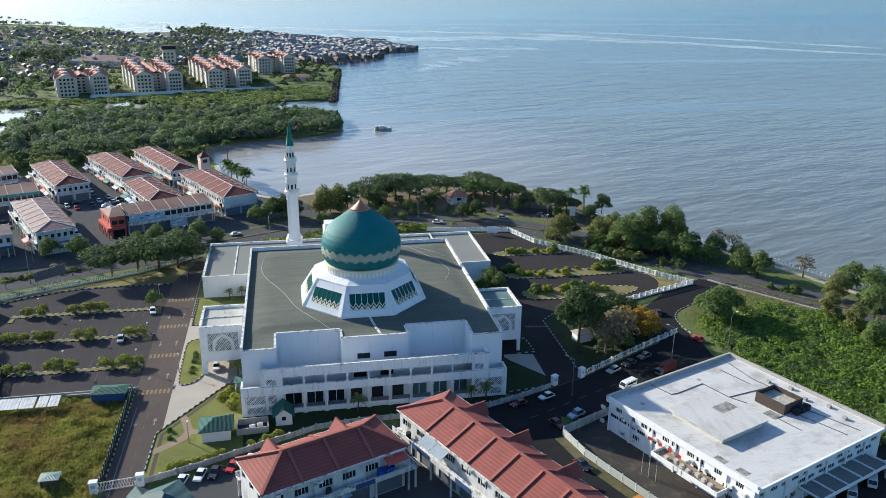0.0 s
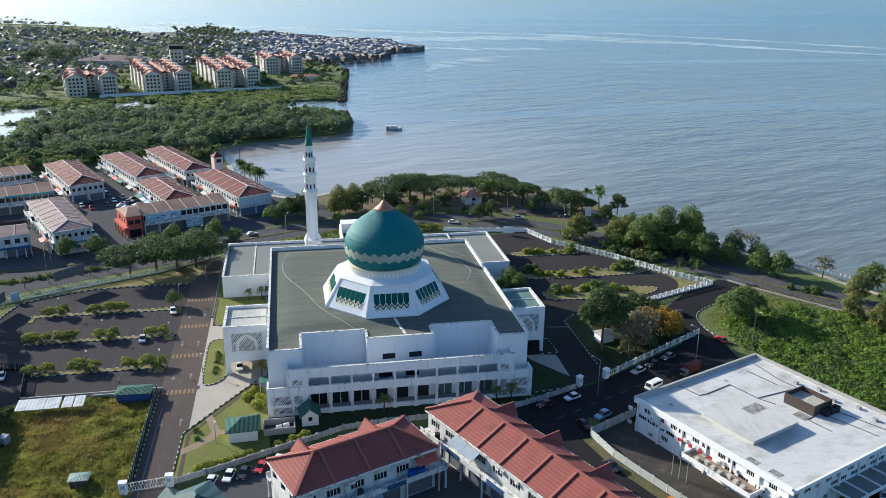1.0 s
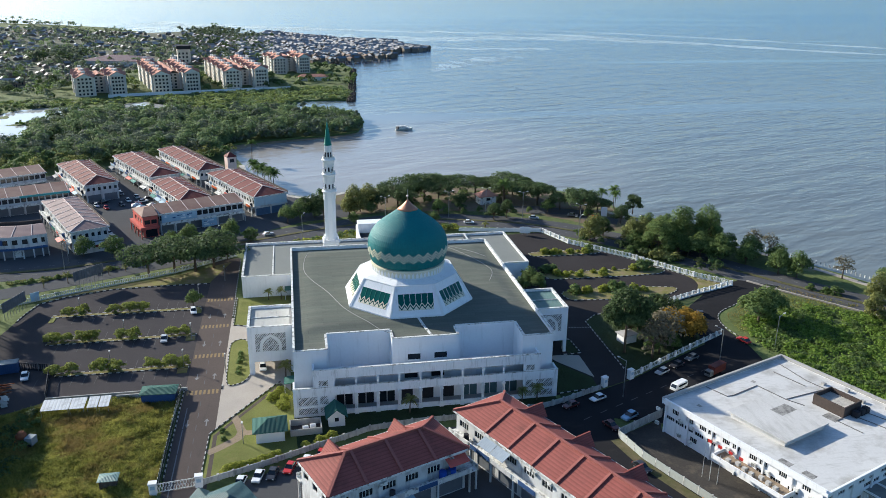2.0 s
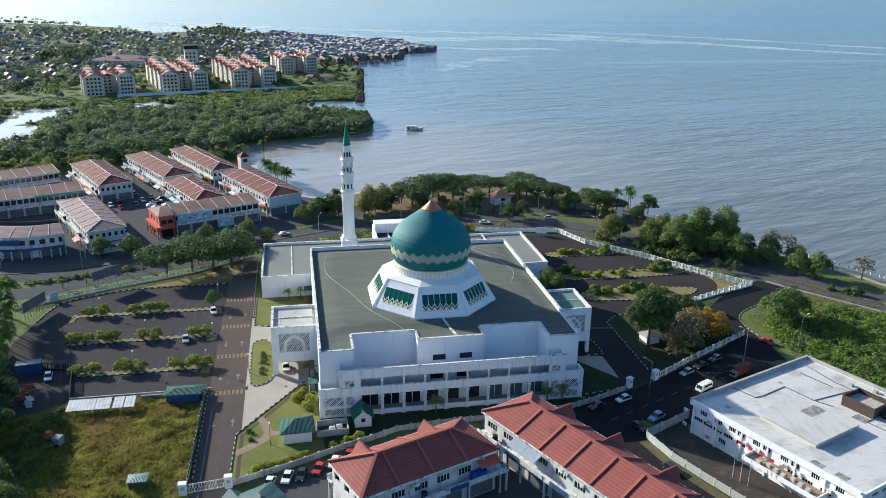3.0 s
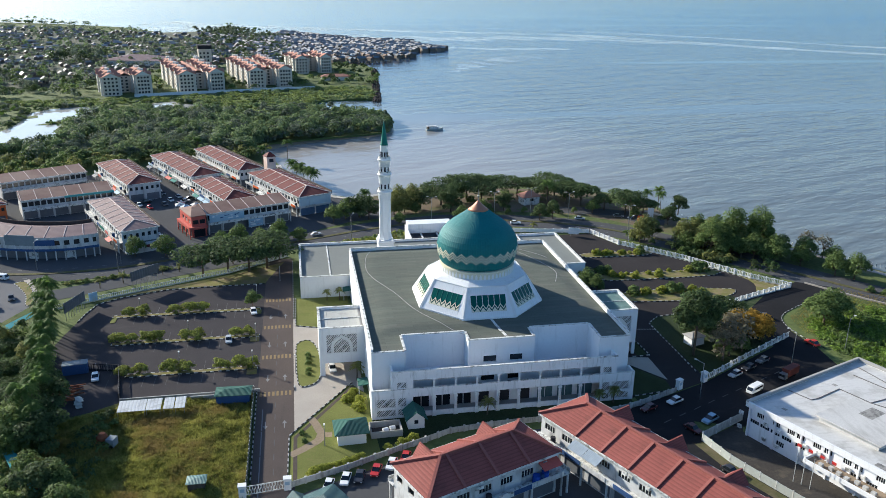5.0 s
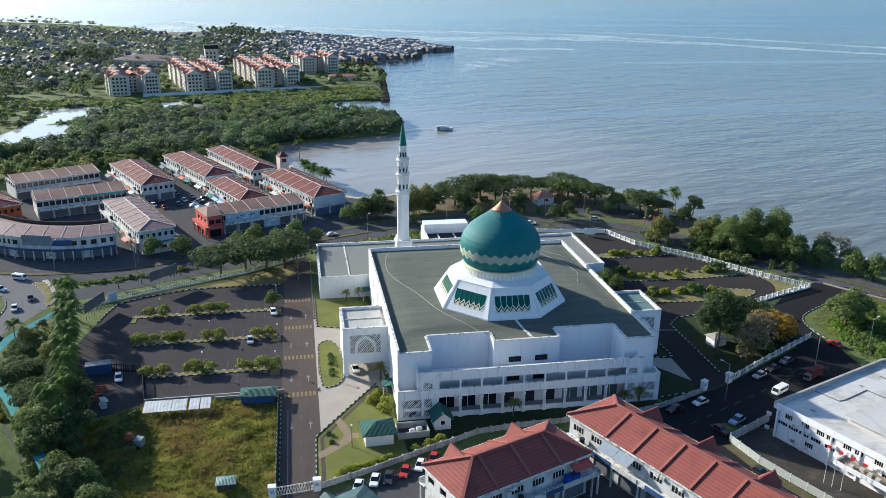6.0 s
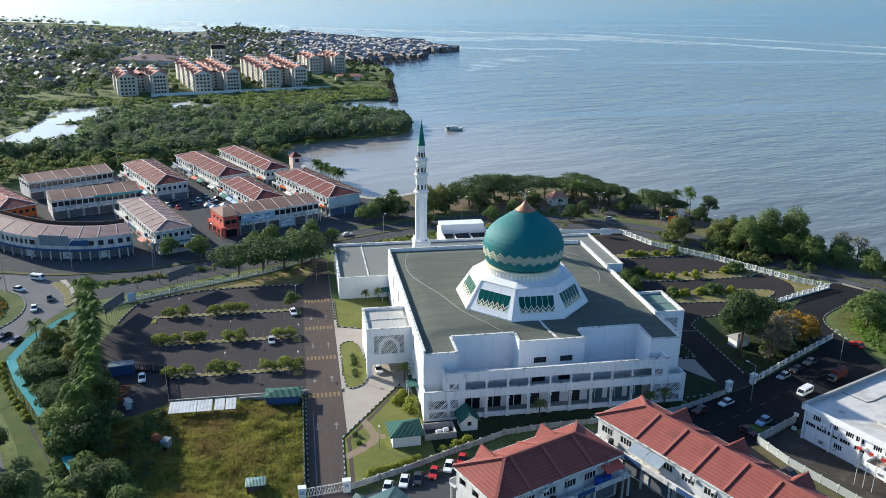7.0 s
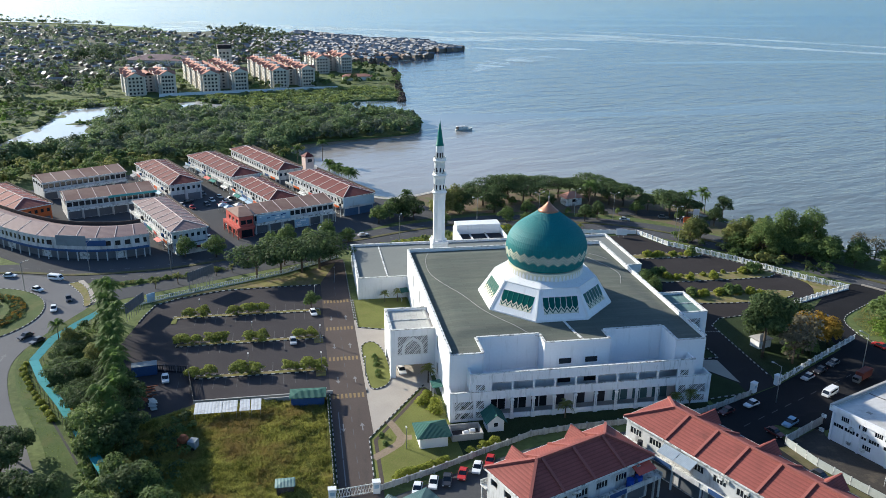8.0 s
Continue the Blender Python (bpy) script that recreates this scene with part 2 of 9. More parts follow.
M["board_blue"] = stain(shade("board_blue", (0.42, 0.50, 0.55), 0.6, var=0.12, small=1.0), (0.25, 0.28, 0.30), (0.6, 0.6, 0.15), 0.6)
M["door_blue"] = ribbed(shade("door_blue", (0.07, 0.12, 0.20), 0.5, var=0.2, small=1.0), "Z", 3, 0.6)
M["pipe_grey"] = shade("pipe_grey", (0.16, 0.155, 0.15), 0.8, var=0.25, small=3)
M["felt_dark"] = stain(shade("felt_dark", (0.30, 0.29, 0.27), 0.9, var=0.25, big=0.6, small=3), (0.12, 0.115, 0.11), (0.9, 0.9, 0.9), 0.8, 0.46, 0.62)
M["sheet_white"] = stain(ribbed(shade("sheet_white", (0.66, 0.67, 0.66), 0.6, var=0.12, small=2), "X", 1.4, 0.25, 0.3), (0.30, 0.29, 0.27), (0.7, 0.7, 0.7), 0.6, 0.5, 0.68)
M["dry_verge"] = stain(shade("dry_verge", (0.085, 0.085, 0.035), 0.95, var=0.3, big=0.2, small=3, bump=0.4, bump_scale=8), (0.15, 0.12, 0.075), (0.3, 0.3, 0.3), 0.7, 0.45, 0.62)
M["kerb_black"] = shade("kerb_black", (0.03, 0.03, 0.03), 0.8)
M["line_white"] = shade("line_white", (0.19, 0.19, 0.19), 0.8, var=0.2, small=4)
M["line_yellow"] = shade("line_yellow", (0.22, 0.155, 0.075), 0.8, var=0.3, small=3)
M["shop_white"] = stain(shade("shop_white", (0.56, 0.56, 0.55), 0.8, var=0.14, big=0.1, small=0.8), (0.18, 0.17, 0.16), (0.5, 0.5, 0.12), 0.75, 0.48, 0.7)
M["kerb_white"] = shade("kerb_white", (0.40, 0.40, 0.38), 0.85, var=0.25, small=2)
M["metal"] = shade("metal", (0.35, 0.36, 0.37), 0.4, metal=0.8)
M["tyre"] = shade("tyre", (0.02, 0.02, 0.02), 0.9)
M["bark"] = shade("bark", (0.12, 0.09, 0.065), 0.95, var=0.3, small=3, bump=0.4)
M["apt_wall"] = stain(shade("apt_wall", (0.60, 0.52, 0.43), 0.8, var=0.1, big=0.03), (0.33, 0.3, 0.25), (0.3, 0.3, 0.05), 0.5)
M["apt_white"] = shade("apt_white", (0.66, 0.63, 0.57), 0.8, var=0.1)
# haze put into the roof colour: terracotta shifted towards pink
M["apt_roof"] = shade("apt_roof", (0.40, 0.195, 0.14), 0.85, var=0.2, small=0.5)
M["zinc"] = shade("zinc", (0.17, 0.175, 0.185), 0.6, var=0.35, small=0.3, isl=1.2, spread=0.7, col2=(0.30, 0.285, 0.27))
M["plank"] = shade("plank", (0.20, 0.165, 0.13), 0.9, var=0.35, small=0.4, isl=1.0, spread=0.7)


def leafy(name, col, col2, var=0.3, spots=None, isl=0.7, spread=0.55):
    m = shade(name, col, 0.7, var=var, big=0.25, small=1.5, col2=col2, isl=isl, spread=spread, spec=0.15)
    N, L = m.node_tree.nodes, m.node_tree.links
    b = N["Principled BSDF"]
    if spots:
        stain(m, spots, (0.055, 0.075, 0.075), 0.8, 0.475, 0.60)
    tr, ms = N.new("ShaderNodeBsdfTranslucent"), N.new("ShaderNodeMixShader")
    L.new(b.inputs["Base Color"].links[0].from_socket, tr.inputs[0])
    ms.inputs[0].default_value = 0.48
    L.new(b.outputs[0], ms.inputs[1]), L.new(tr.outputs[0], ms.inputs[2])
    L.new(ms.outputs[0], N["Material Output"].inputs[0])
    return m


M["leaf_dark"] = leafy("leaf_dark", (0.044, 0.072, 0.030), (0.095, 0.135, 0.052))
M["leaf_rain"] = leafy("leaf_rain", (0.054, 0.088, 0.038), (0.108, 0.152, 0.060))
M["leaf_mid"] = leafy("leaf_mid", (0.085, 0.135, 0.044), (0.165, 0.222, 0.072))
M["leaf_light"] = leafy("leaf_light", (0.185, 0.22, 0.036), (0.33, 0.345, 0.06))
M["leaf_olive"] = leafy("leaf_olive", (0.137, 0.166, 0.049), (0.254, 0.254, 0.088))
M["leaf_lot"] = leafy("leaf_lot", (0.135, 0.172, 0.038), (0.26, 0.285, 0.062))
M["leaf_palm"] = leafy("leaf_palm", (0.055, 0.105, 0.028), (0.12, 0.185, 0.045))
# far leaves greyed and paled: distance haze put into the colour
M["leaf_hazed"] = leafy("leaf_hazed", (0.108, 0.140, 0.098), (0.170, 0.200, 0.135), isl=0.45)
M["leaf_park"] = leafy("leaf_park", (0.11, 0.165, 0.05), (0.20, 0.26, 0.08))
# mangrove leaves, lightened in colour for the same haze
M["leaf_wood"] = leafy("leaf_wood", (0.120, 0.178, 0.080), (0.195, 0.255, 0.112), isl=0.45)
M["leaf_marsh"] = leafy("leaf_marsh", (0.16, 0.21, 0.065), (0.24, 0.29, 0.095))
M["shore_soil"] = stain(shade("shore_soil", (0.15, 0.115, 0.08), 0.95, var=0.3, big=0.1, small=1.5, bump=0.3), (0.11, 0.12, 0.04), (0.12, 0.12, 0.12), 0.8, 0.5, 0.62)
M["leaf_creeper"] = leafy("leaf_creeper", (0.125, 0.21, 0.036), (0.20, 0.29, 0.055))
M["leaf_gold"] = leafy("leaf_gold", (0.22, 0.15, 0.025), (0.40, 0.25, 0.045))
M["leaf_bare"] = leafy("leaf_bare", (0.13, 0.12, 0.08), (0.21, 0.19, 0.13))
M["grass_verge"] = leafy("grass_verge", (0.11, 0.165, 0.032), (0.20, 0.26, 0.055), 0.2)
M["grass_tall"] = leafy("grass_tall", (0.176, 0.196, 0.04), (0.275, 0.268, 0.07), 0.35, (0.27, 0.19, 0.078), 0.2, 0.25)


def sea_surface(name, col, rough, bump, s1, s2, stretch, spec=0.5, slick=False, deep=None):
    m = bpy.data.materials.new(name)
    m.use_nodes = True
    N, L = m.node_tree.nodes, m.node_tree.links
    b = N["Principled BSDF"]
    b.inputs["Roughness"].default_value, b.inputs["Specular IOR Level"].default_value = rough, spec
    b.inputs["IOR"].default_value = 1.33
    geo, mp, rot = N.new("ShaderNodeNewGeometry"), N.new("ShaderNodeMapping"), N.new("ShaderNodeMapping")
    rot.inputs["Rotation"].default_value = (0, 0, radians(-20))
    mp.inputs["Scale"].default_value = stretch
    L.new(geo.outputs["Position"], rot.inputs[0]), L.new(rot.outputs[0], mp.inputs[0])
    hs = []
    for s, d in ((s1, 3), (s2, 4)):
        t = N.new("ShaderNodeTexNoise")
        t.inputs["Scale"].default_value, t.inputs["Detail"].default_value = s, d
        L.new(mp.outputs[0], t.inputs["Vector"])
        hs.append(t)
    add = N.new("ShaderNodeMath")
    add.operation = "MULTIPLY_ADD"
    add.inputs[1].default_value = 3.0
    L.new(hs[0].outputs["Fac"], add.inputs[0]), L.new(hs[1].outputs["Fac"], add.inputs[2])
    bp = N.new("ShaderNodeBump")
    bp.inputs["Strength"].default_value, bp.inputs["Distance"].default_value = bump, 1.0
    L.new(add.outputs[0], bp.inputs["Height"]), L.new(bp.outputs[0], b.inputs["Normal"])
    big = N.new("ShaderNodeTexNoise")
    big.inputs["Scale"].default_value, big.inputs["Detail"].default_value = 0.004, 5
    L.new(mp.outputs[0], big.inputs["Vector"])
    mix = N.new("ShaderNodeMix")
    mix.data_type = "RGBA"
    r = N.new("ShaderNodeMapRange")
    r.inputs["From Min"].default_value, r.inputs["From Max"].default_value = 0.35, 0.65
    L.new(big.outputs["Fac"], r.inputs["Value"]), L.new(r.outputs[0], mix.inputs["Factor"])
    mix.inputs[6].default_value, mix.inputs[7].default_value = (*[c * 0.85 for c in col], 1), (*[c * 1.15 for c in col], 1)
    L.new(mix.outputs[2], b.inputs["Base Color"])
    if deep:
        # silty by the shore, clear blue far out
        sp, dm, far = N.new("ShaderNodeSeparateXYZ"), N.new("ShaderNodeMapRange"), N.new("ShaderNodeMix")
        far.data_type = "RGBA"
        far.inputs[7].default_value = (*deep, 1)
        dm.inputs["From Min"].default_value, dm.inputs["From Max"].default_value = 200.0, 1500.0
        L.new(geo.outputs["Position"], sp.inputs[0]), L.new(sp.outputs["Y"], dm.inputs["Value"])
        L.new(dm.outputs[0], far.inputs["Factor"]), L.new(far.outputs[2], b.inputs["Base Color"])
        # shallow brown water over the mud of the bay
        dist, near, silt = N.new("ShaderNodeVectorMath"), N.new("ShaderNodeMapRange"), N.new("ShaderNodeMix")
        dist.operation, silt.data_type = "DISTANCE", "RGBA"
        dist.inputs[1].default_value = (25.0, 262.0, -1.1)
        near.inputs["From Min"].default_value, near.inputs["From Max"].default_value = 45.0, 170.0
        silt.inputs[6].default_value = (0.31, 0.285, 0.25, 1)
        L.new(geo.outputs["Position"], dist.inputs[0]), L.new(dist.outputs["Value"], near.inputs["Value"])
        L.new(near.outputs[0], silt.inputs["Factor"]), L.new(mix.outputs[2], silt.inputs[7]), L.new(silt.outputs[2], far.inputs[6])
    if slick:
        sl, sm = N.new("ShaderNodeTexNoise"), N.new("ShaderNodeMapping")
        sm.inputs["Rotation"].default_value, sm.inputs["Scale"].default_value = (0, 0, radians(28)), (0.0012, 0.013, 1)
        sl.inputs["Scale"].default_value, sl.inputs["Detail"].default_value, sl.inputs["Distortion"].default_value = 1.0, 3, 0.35
        L.new(geo.outputs["Position"], sm.inputs[0]), L.new(sm.outputs[0], sl.inputs["Vector"])
        k = N.new("ShaderNodeMapRange")
        k.inputs["From Min"].default_value, k.inputs["From Max"].default_value = 0.57, 0.66
        k.inputs["To Min"].default_value, k.inputs["To Max"].default_value = 1.0, 0.0
        L.new(sl.outputs["Fac"], k.inputs["Value"])
        # the swell lies low in the lee of the headland
        calm, low = N.new("ShaderNodeMapRange"), N.new("ShaderNodeMath")
        low.operation = "MULTIPLY"
        calm.inputs["From Min"].default_value, calm.inputs["From Max"].default_value = 500.0, 1350.0
        calm.inputs["To Min"].default_value, calm.inputs["To Max"].default_value = bump, bump * 0.34
        lee = N.new("ShaderNodeMath")
        lee.operation, lee.inputs[1].default_value = "MULTIPLY_ADD", -0.9
        L.new(sp.outputs["X"], lee.inputs[0]), L.new(sp.outputs["Y"], lee.inputs[2])
        bay, least = N.new("ShaderNodeMapRange"), N.new("ShaderNodeMath")
        least.operation = "MINIMUM"
        bay.inputs["From Min"].default_value, bay.inputs["From Max"].default_value = 30.0, 190.0
        bay.inputs["To Min"].default_value, bay.inputs["To Max"].default_value = bump * 0.42, bump
        L.new(sp.outputs["X"], bay.inputs["Value"]), L.new(bay.outputs[0], least.inputs[1])
        L.new(lee.outputs[0], calm.inputs["Value"]), L.new(calm.outputs[0], least.inputs[0]), L.new(least.outputs[0], low.inputs[0])
        L.new(k.outputs[0], low.inputs[1]), L.new(low.outputs[0], bp.inputs["Strength"])
    return m


M["sea"] = sea_surface("sea", (0.168, 0.184, 0.170), 0.12, 0.48, 0.066, 0.32, (0.34, 1.0, 1.0), slick=True, deep=(0.0, 0.14, 0.33))
# pond base colour lifted to stand for the bright sky it mirrors
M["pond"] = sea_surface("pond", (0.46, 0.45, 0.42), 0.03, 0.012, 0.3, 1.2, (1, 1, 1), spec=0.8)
def ragged(m, scale, turn, lo, hi, cover=1.0):
    """Breaks a thin film on the water into streaks, with clear water between."""
    N, L = m.node_tree.nodes, m.node_tree.links
    geo, mp, t, r = N.new("ShaderNodeNewGeometry"), N.new("ShaderNodeMapping"), N.new("ShaderNodeTexNoise"), N.new("ShaderNodeMapRange")
    mp.vector_type = "TEXTURE"
    mp.inputs["Rotation"].default_value, mp.inputs["Scale"].default_value = (0, 0, radians(turn)), scale
    t.inputs["Scale"].default_value, t.inputs["Detail"].default_value, t.inputs["Roughness"].default_value = 1.0, 6, 0.6
    r.inputs["From Min"].default_value, r.inputs["From Max"].default_value, r.inputs["To Max"].default_value = lo, hi, cover
    tr, ms = N.new("ShaderNodeBsdfTransparent"), N.new("ShaderNodeMixShader")
    L.new(geo.outputs["Position"], mp.inputs[0]), L.new(mp.outputs[0], t.inputs["Vector"]), L.new(t.outputs["Fac"], r.inputs["Value"])
    L.new(r.outputs[0], ms.inputs[0]), L.new(tr.outputs[0], ms.inputs[1]), L.new(N["Principled BSDF"].outputs[0], ms.inputs[2])
    L.new(ms.outputs[0], N["Material Output"].inputs[0])
    return m


# pale films for tide lines, with the sun's glitter painted in as well
M["foam_glitter"] = sea_surface("foam_glitter", (0.46, 0.52, 0.56), 0.14, 0.06, 0.05, 0.3, (0.3, 1, 1))
ragged(M["foam_glitter"], (150, 9, 1), -38, 0.36, 0.56)
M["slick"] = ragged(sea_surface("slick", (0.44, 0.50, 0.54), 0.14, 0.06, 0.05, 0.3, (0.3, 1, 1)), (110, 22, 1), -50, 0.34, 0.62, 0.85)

# ---------- mesh helpers ----------
def bx(bm, x0, x1, y0, y1, z0, z1, mi=0):
    v = [bm.verts.new(p) for p in ((x0, y0, z0), (x1, y0, z0), (x1, y1, z0), (x0, y1, z0), (x0, y0, z1), (x1, y0, z1), (x1, y1, z1), (x0, y1, z1))]
    for f in ((0, 3, 2, 1), (4, 5, 6, 7), (0, 1, 5, 4), (1, 2, 6, 5), (2, 3, 7, 6), (3, 0, 4, 7)):
        bm.faces.new([v[i] for i in f]).material_index = mi
    return v


def prism(bm, pts, z0, z1, mi=0):
    """A flat plate of any outline, between two heights."""
    from mathutils.geometry import tessellate_polygon
    area = sum(a[0] * b[1] - b[0] * a[1] for a, b in zip(pts, list(pts[1:]) + [pts[0]]))
    pts = list(pts) if area > 0 else list(pts)[::-1]
    lo = [bm.verts.new((p[0], p[1], z0)) for p in pts]
    hi = [bm.verts.new((p[0], p[1], z1)) for p in pts]
    n = len(pts)
    for i in range(n):
        bm.faces.new((lo[i], lo[(i + 1) % n], hi[(i + 1) % n], hi[i])).material_index = mi
    for tri in tessellate_polygon([[Vector((p[0], p[1], 0)) for p in pts]]):
        a, b, c = tri
        s = (pts[b][0] - pts[a][0]) * (pts[c][1] - pts[a][1]) - (pts[b][1] - pts[a][1]) * (pts[c][0] - pts[a][0])
        a, b, c = (a, b, c) if s > 0 else (a, c, b)
        bm.faces.new((hi[a], hi[b], hi[c])).material_index = mi
        bm.faces.new((lo[c], lo[b], lo[a])).material_index = mi


def tube(bm, a, b, r0, r1, n=8, mi=0):
    """A tapered round bar from a to b."""
    a, b = Vector(a), Vector(b)
    q = (b - a).to_track_quat("Z", "Y")
    ring = lambda p, r: [bm.verts.new(p + q @ Vector((r * math.cos(2 * math.pi * i / n), r * math.sin(2 * math.pi * i / n), 0))) for i in range(n)]
    lo, hi = ring(a, r0), ring(b, max(r1, 0.004))
    for i in range(n):
        bm.faces.new((lo[i], lo[(i + 1) % n], hi[(i + 1) % n], hi[i])).material_index = mi
    bm.faces.new(lo[::-1]).material_index = mi
    bm.faces.new(hi).material_index = mi


def lathe(bm, profile, n, cx=0, cy=0, rib=0.0, turn=0.0):
    """A turned body from (radius, height) pairs; rib: how far every fourth seam stands out."""
    rings = []
    for r, z in profile:
        row = []
        for i in range(n):
            a = 2 * math.pi * i / n + turn
            k = r + (rib * min(1, r / 4) if i % 4 == 0 else 0)
            row.append(bm.verts.new((cx + k * math.cos(a), cy + k * math.sin(a), z)))
        rings.append(row)
    for lo, hi in zip(rings, rings[1:]):
        for i in range(n):
            bm.faces.new((lo[i], lo[(i + 1) % n], hi[(i + 1) % n], hi[i]))
    bm.faces.new(rings[0][::-1]), bm.faces.new(rings[-1])


def bar(bm, a, b, w, h, mi=0):
    """A square bar lying from a to b, standing h above that line."""
    a, b = Vector(a), Vector(b)
    s = (b - a).cross(Vector((0, 0, 1))).normalized() * w / 2
    up = Vector((0, 0, h))
    lo = [bm.verts.new(p) for p in (a - s - up * 0.4, a + s - up * 0.4, b + s - up * 0.4, b - s - up * 0.4)]
    hi = [bm.verts.new(p) for p in (a - s + up, a + s + up, b + s + up, b - s + up)]
    for f in (lo, hi[::-1]):
        bm.faces.new(f).material_index = mi
    for i in range(4):
        bm.faces.new((lo[i], hi[i], hi[(i + 1) % 4], lo[(i + 1) % 4])).material_index = mi


def quad(bm, a, b, c, d, mi=0):
    bm.faces.new([bm.verts.new(p) for p in (a, b, c, d)]).material_index = mi


def slab(bm, a, b, c, d, th, mi=0):
    """A flat four-cornered plate of thickness th, given its upper side."""
    a, b, c, d = (Vector(p) for p in (a, b, c, d))
    nrm = (b - a).cross(d - a).normalized() * th
    t = [bm.verts.new(p) for p in (a, b, c, d)]
    u = [bm.verts.new(p - nrm) for p in (a, b, c, d)]
    bm.faces.new(t).material_index = mi
    bm.faces.new(u[::-1]).material_index = mi
    for i in range(4):
        bm.faces.new((t[i], u[i], u[(i + 1) % 4], t[(i + 1) % 4])).material_index = mi


def tri_slab(bm, a, b, c, th, mi=0):
    a, b, c = (Vector(p) for p in (a, b, c))
    nrm = (b - a).cross(c - a).normalized() * th
    t = [bm.verts.new(p) for p in (a, b, c)]
    u = [bm.verts.new(p - nrm) for p in (a, b, c)]
    bm.faces.new(t).material_index = mi
    bm.faces.new(u[::-1]).material_index = mi
    for i in range(3):
        bm.faces.new((t[i], u[i], u[(i + 1) % 3], t[(i + 1) % 3])).material_index = mi


def wall(bm, axis, at, th, u0, u1, z0, z1, holes=(), mi=0):
    """A straight wall with openings cut right through. axis: the one that it is square to; holes: (u0, u1, z0, z1)."""
    us = sorted({u0, u1, *[h[0] for h in holes], *[h[1] for h in holes]})
    zs = sorted({z0, z1, *[h[2] for h in holes], *[h[3] for h in holes]})
    for a, b in zip(us, us[1:]):
        run = None
        for c, d in zip(zs, zs[1:]):
            mid = ((a + b) / 2, (c + d) / 2)
            open_here = any(h[0] < mid[0] < h[1] and h[2] < mid[1] < h[3] for h in holes)
            if open_here:
                if run:
                    bx(bm, *((at, at + th, a, b) if axis == "x" else (a, b, at, at + th)), *run, mi)
                run = None
            else:
                run = (run[0], d) if run else (c, d)
        if run:
            bx(bm, *((at, at + th, a, b) if axis == "x" else (a, b, at, at + th)), *run, mi)


def data(name, bm, mats, smooth=False):
    me = bpy.data.meshes.new(name)
    bm.to_mesh(me)
    bm.free()
    for m in mats if isinstance(mats, (list, tuple)) else [mats]:
        me.materials.append(m)
    if smooth:
        me.polygons.foreach_set("use_smooth", [True] * len(me.polygons))
    return me


def part(name, bm, mats, parent=None, label="", smooth=False):
    if len(bm.verts) < 4000:
        bmesh.ops.remove_doubles(bm, verts=bm.verts[:], dist=0.0005)
    ob = new(name, data(name, bm, mats, smooth))
    ob.parent = parent
    return tagged(ob, label)


UNIT = {}


def piece(name, mat, parent, x0, x1, y0, y1, z0, z1, rz=0.0):
    """A small plain block that shares one mesh with its like: a pane, slat, sill, board."""
    if mat.name not in UNIT:
        bm = bmesh.new()
        bx(bm, -0.5, 0.5, -0.5, 0.5, -0.5, 0.5)
        UNIT[mat.name] = data("block_" + mat.name, bm, mat)
    ob = new(name, UNIT[mat.name])
    ob.parent = parent
    ob.location = ((x0 + x1) / 2, (y0 + y1) / 2, (z0 + z1) / 2)
    ob.scale = (x1 - x0, y1 - y0, z1 - z0)
    ob.rotation_euler = (0, 0, rz)
    return ob


def thing(name, x, y, z=0.0, rot=0.0, label="", category="", group="", kind=""):
    ob = new(name)
    ob.matrix_basis = pose(x, y, z, 0, 0, rot)
    ob.empty_display_size = 0.5
    return tagged(ob, label, category, group, kind)


def setting(name, bm, mats, label, category, smooth=False):
    return tagged(part(name, bm, mats, None, "", smooth), label, category, kind="structure")

# ---------- ground, water, roads ----------
bm = bmesh.new()
quad(bm, (-4900, -1500, -1.1), (4900, -1500, -1.1), (4900, 4900, -1.1), (-4900, 4900, -1.1))
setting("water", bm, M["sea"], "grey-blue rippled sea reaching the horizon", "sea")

LAND = [(-1500, -1200), (900, -1200), (900, -300), (330, -120), (215, -18), (183, 32), (175, 50), (166, 69), (154, 90), (141, 112), (131, 128), (128, 158), (112, 172),
        (90, 181), (66, 187), (44, 189), (26, 181), (9, 173), (-4, 182), (-10, 195), (-18, 214), (-22, 238), (-27, 258), (-34, 268), (-36, 284), (-27, 292), (-8, 300), (5, 304), (21, 308.5), (35, 315),
        (41, 322), (46, 344), (46, 376), (44, 392), (37, 396), (25, 394), (7, 401), (0, 414), (2, 438), (12, 445), (29, 448), (44, 446), (47, 452), (56, 540), (63, 640), (60, 668), (20, 720), (-10, 800),
        (10, 900), (-10, 1000), (-60, 1080), (-110, 1230), (-161, 1150), (-200, 1136), (-288, 1264), (-391, 1337), (-492, 1382), (-900, 1500), (-1500, 1500)]
bm = bmesh.new()
prism(bm, LAND, -6, 0)
setting("ground", bm, M["land"], "flat grassy coastal land with patches of bare soil", "ground")


def patch(name, pts, mat, z0, z1, label, category):
    bm = bmesh.new()
    prism(bm, pts, z0, z1)
    return setting(name, bm, mat, label, category)


def ribbon(pts, w):
    """The outline of a strip of width w along a bent line."""
    left, right = [], []
    for i, p in enumerate(pts):
        a, b = Vector(pts[max(i - 1, 0)]), Vector(pts[min(i + 1, len(pts) - 1)])
        d = (b - a).normalized()
        k = w[i] if isinstance(w, (list, tuple)) else w
        left.append((p[0] - d.y * k / 2, p[1] + d.x * k / 2)), right.append((p[0] + d.y * k / 2, p[1] - d.x * k / 2))
    return left + right[::-1]


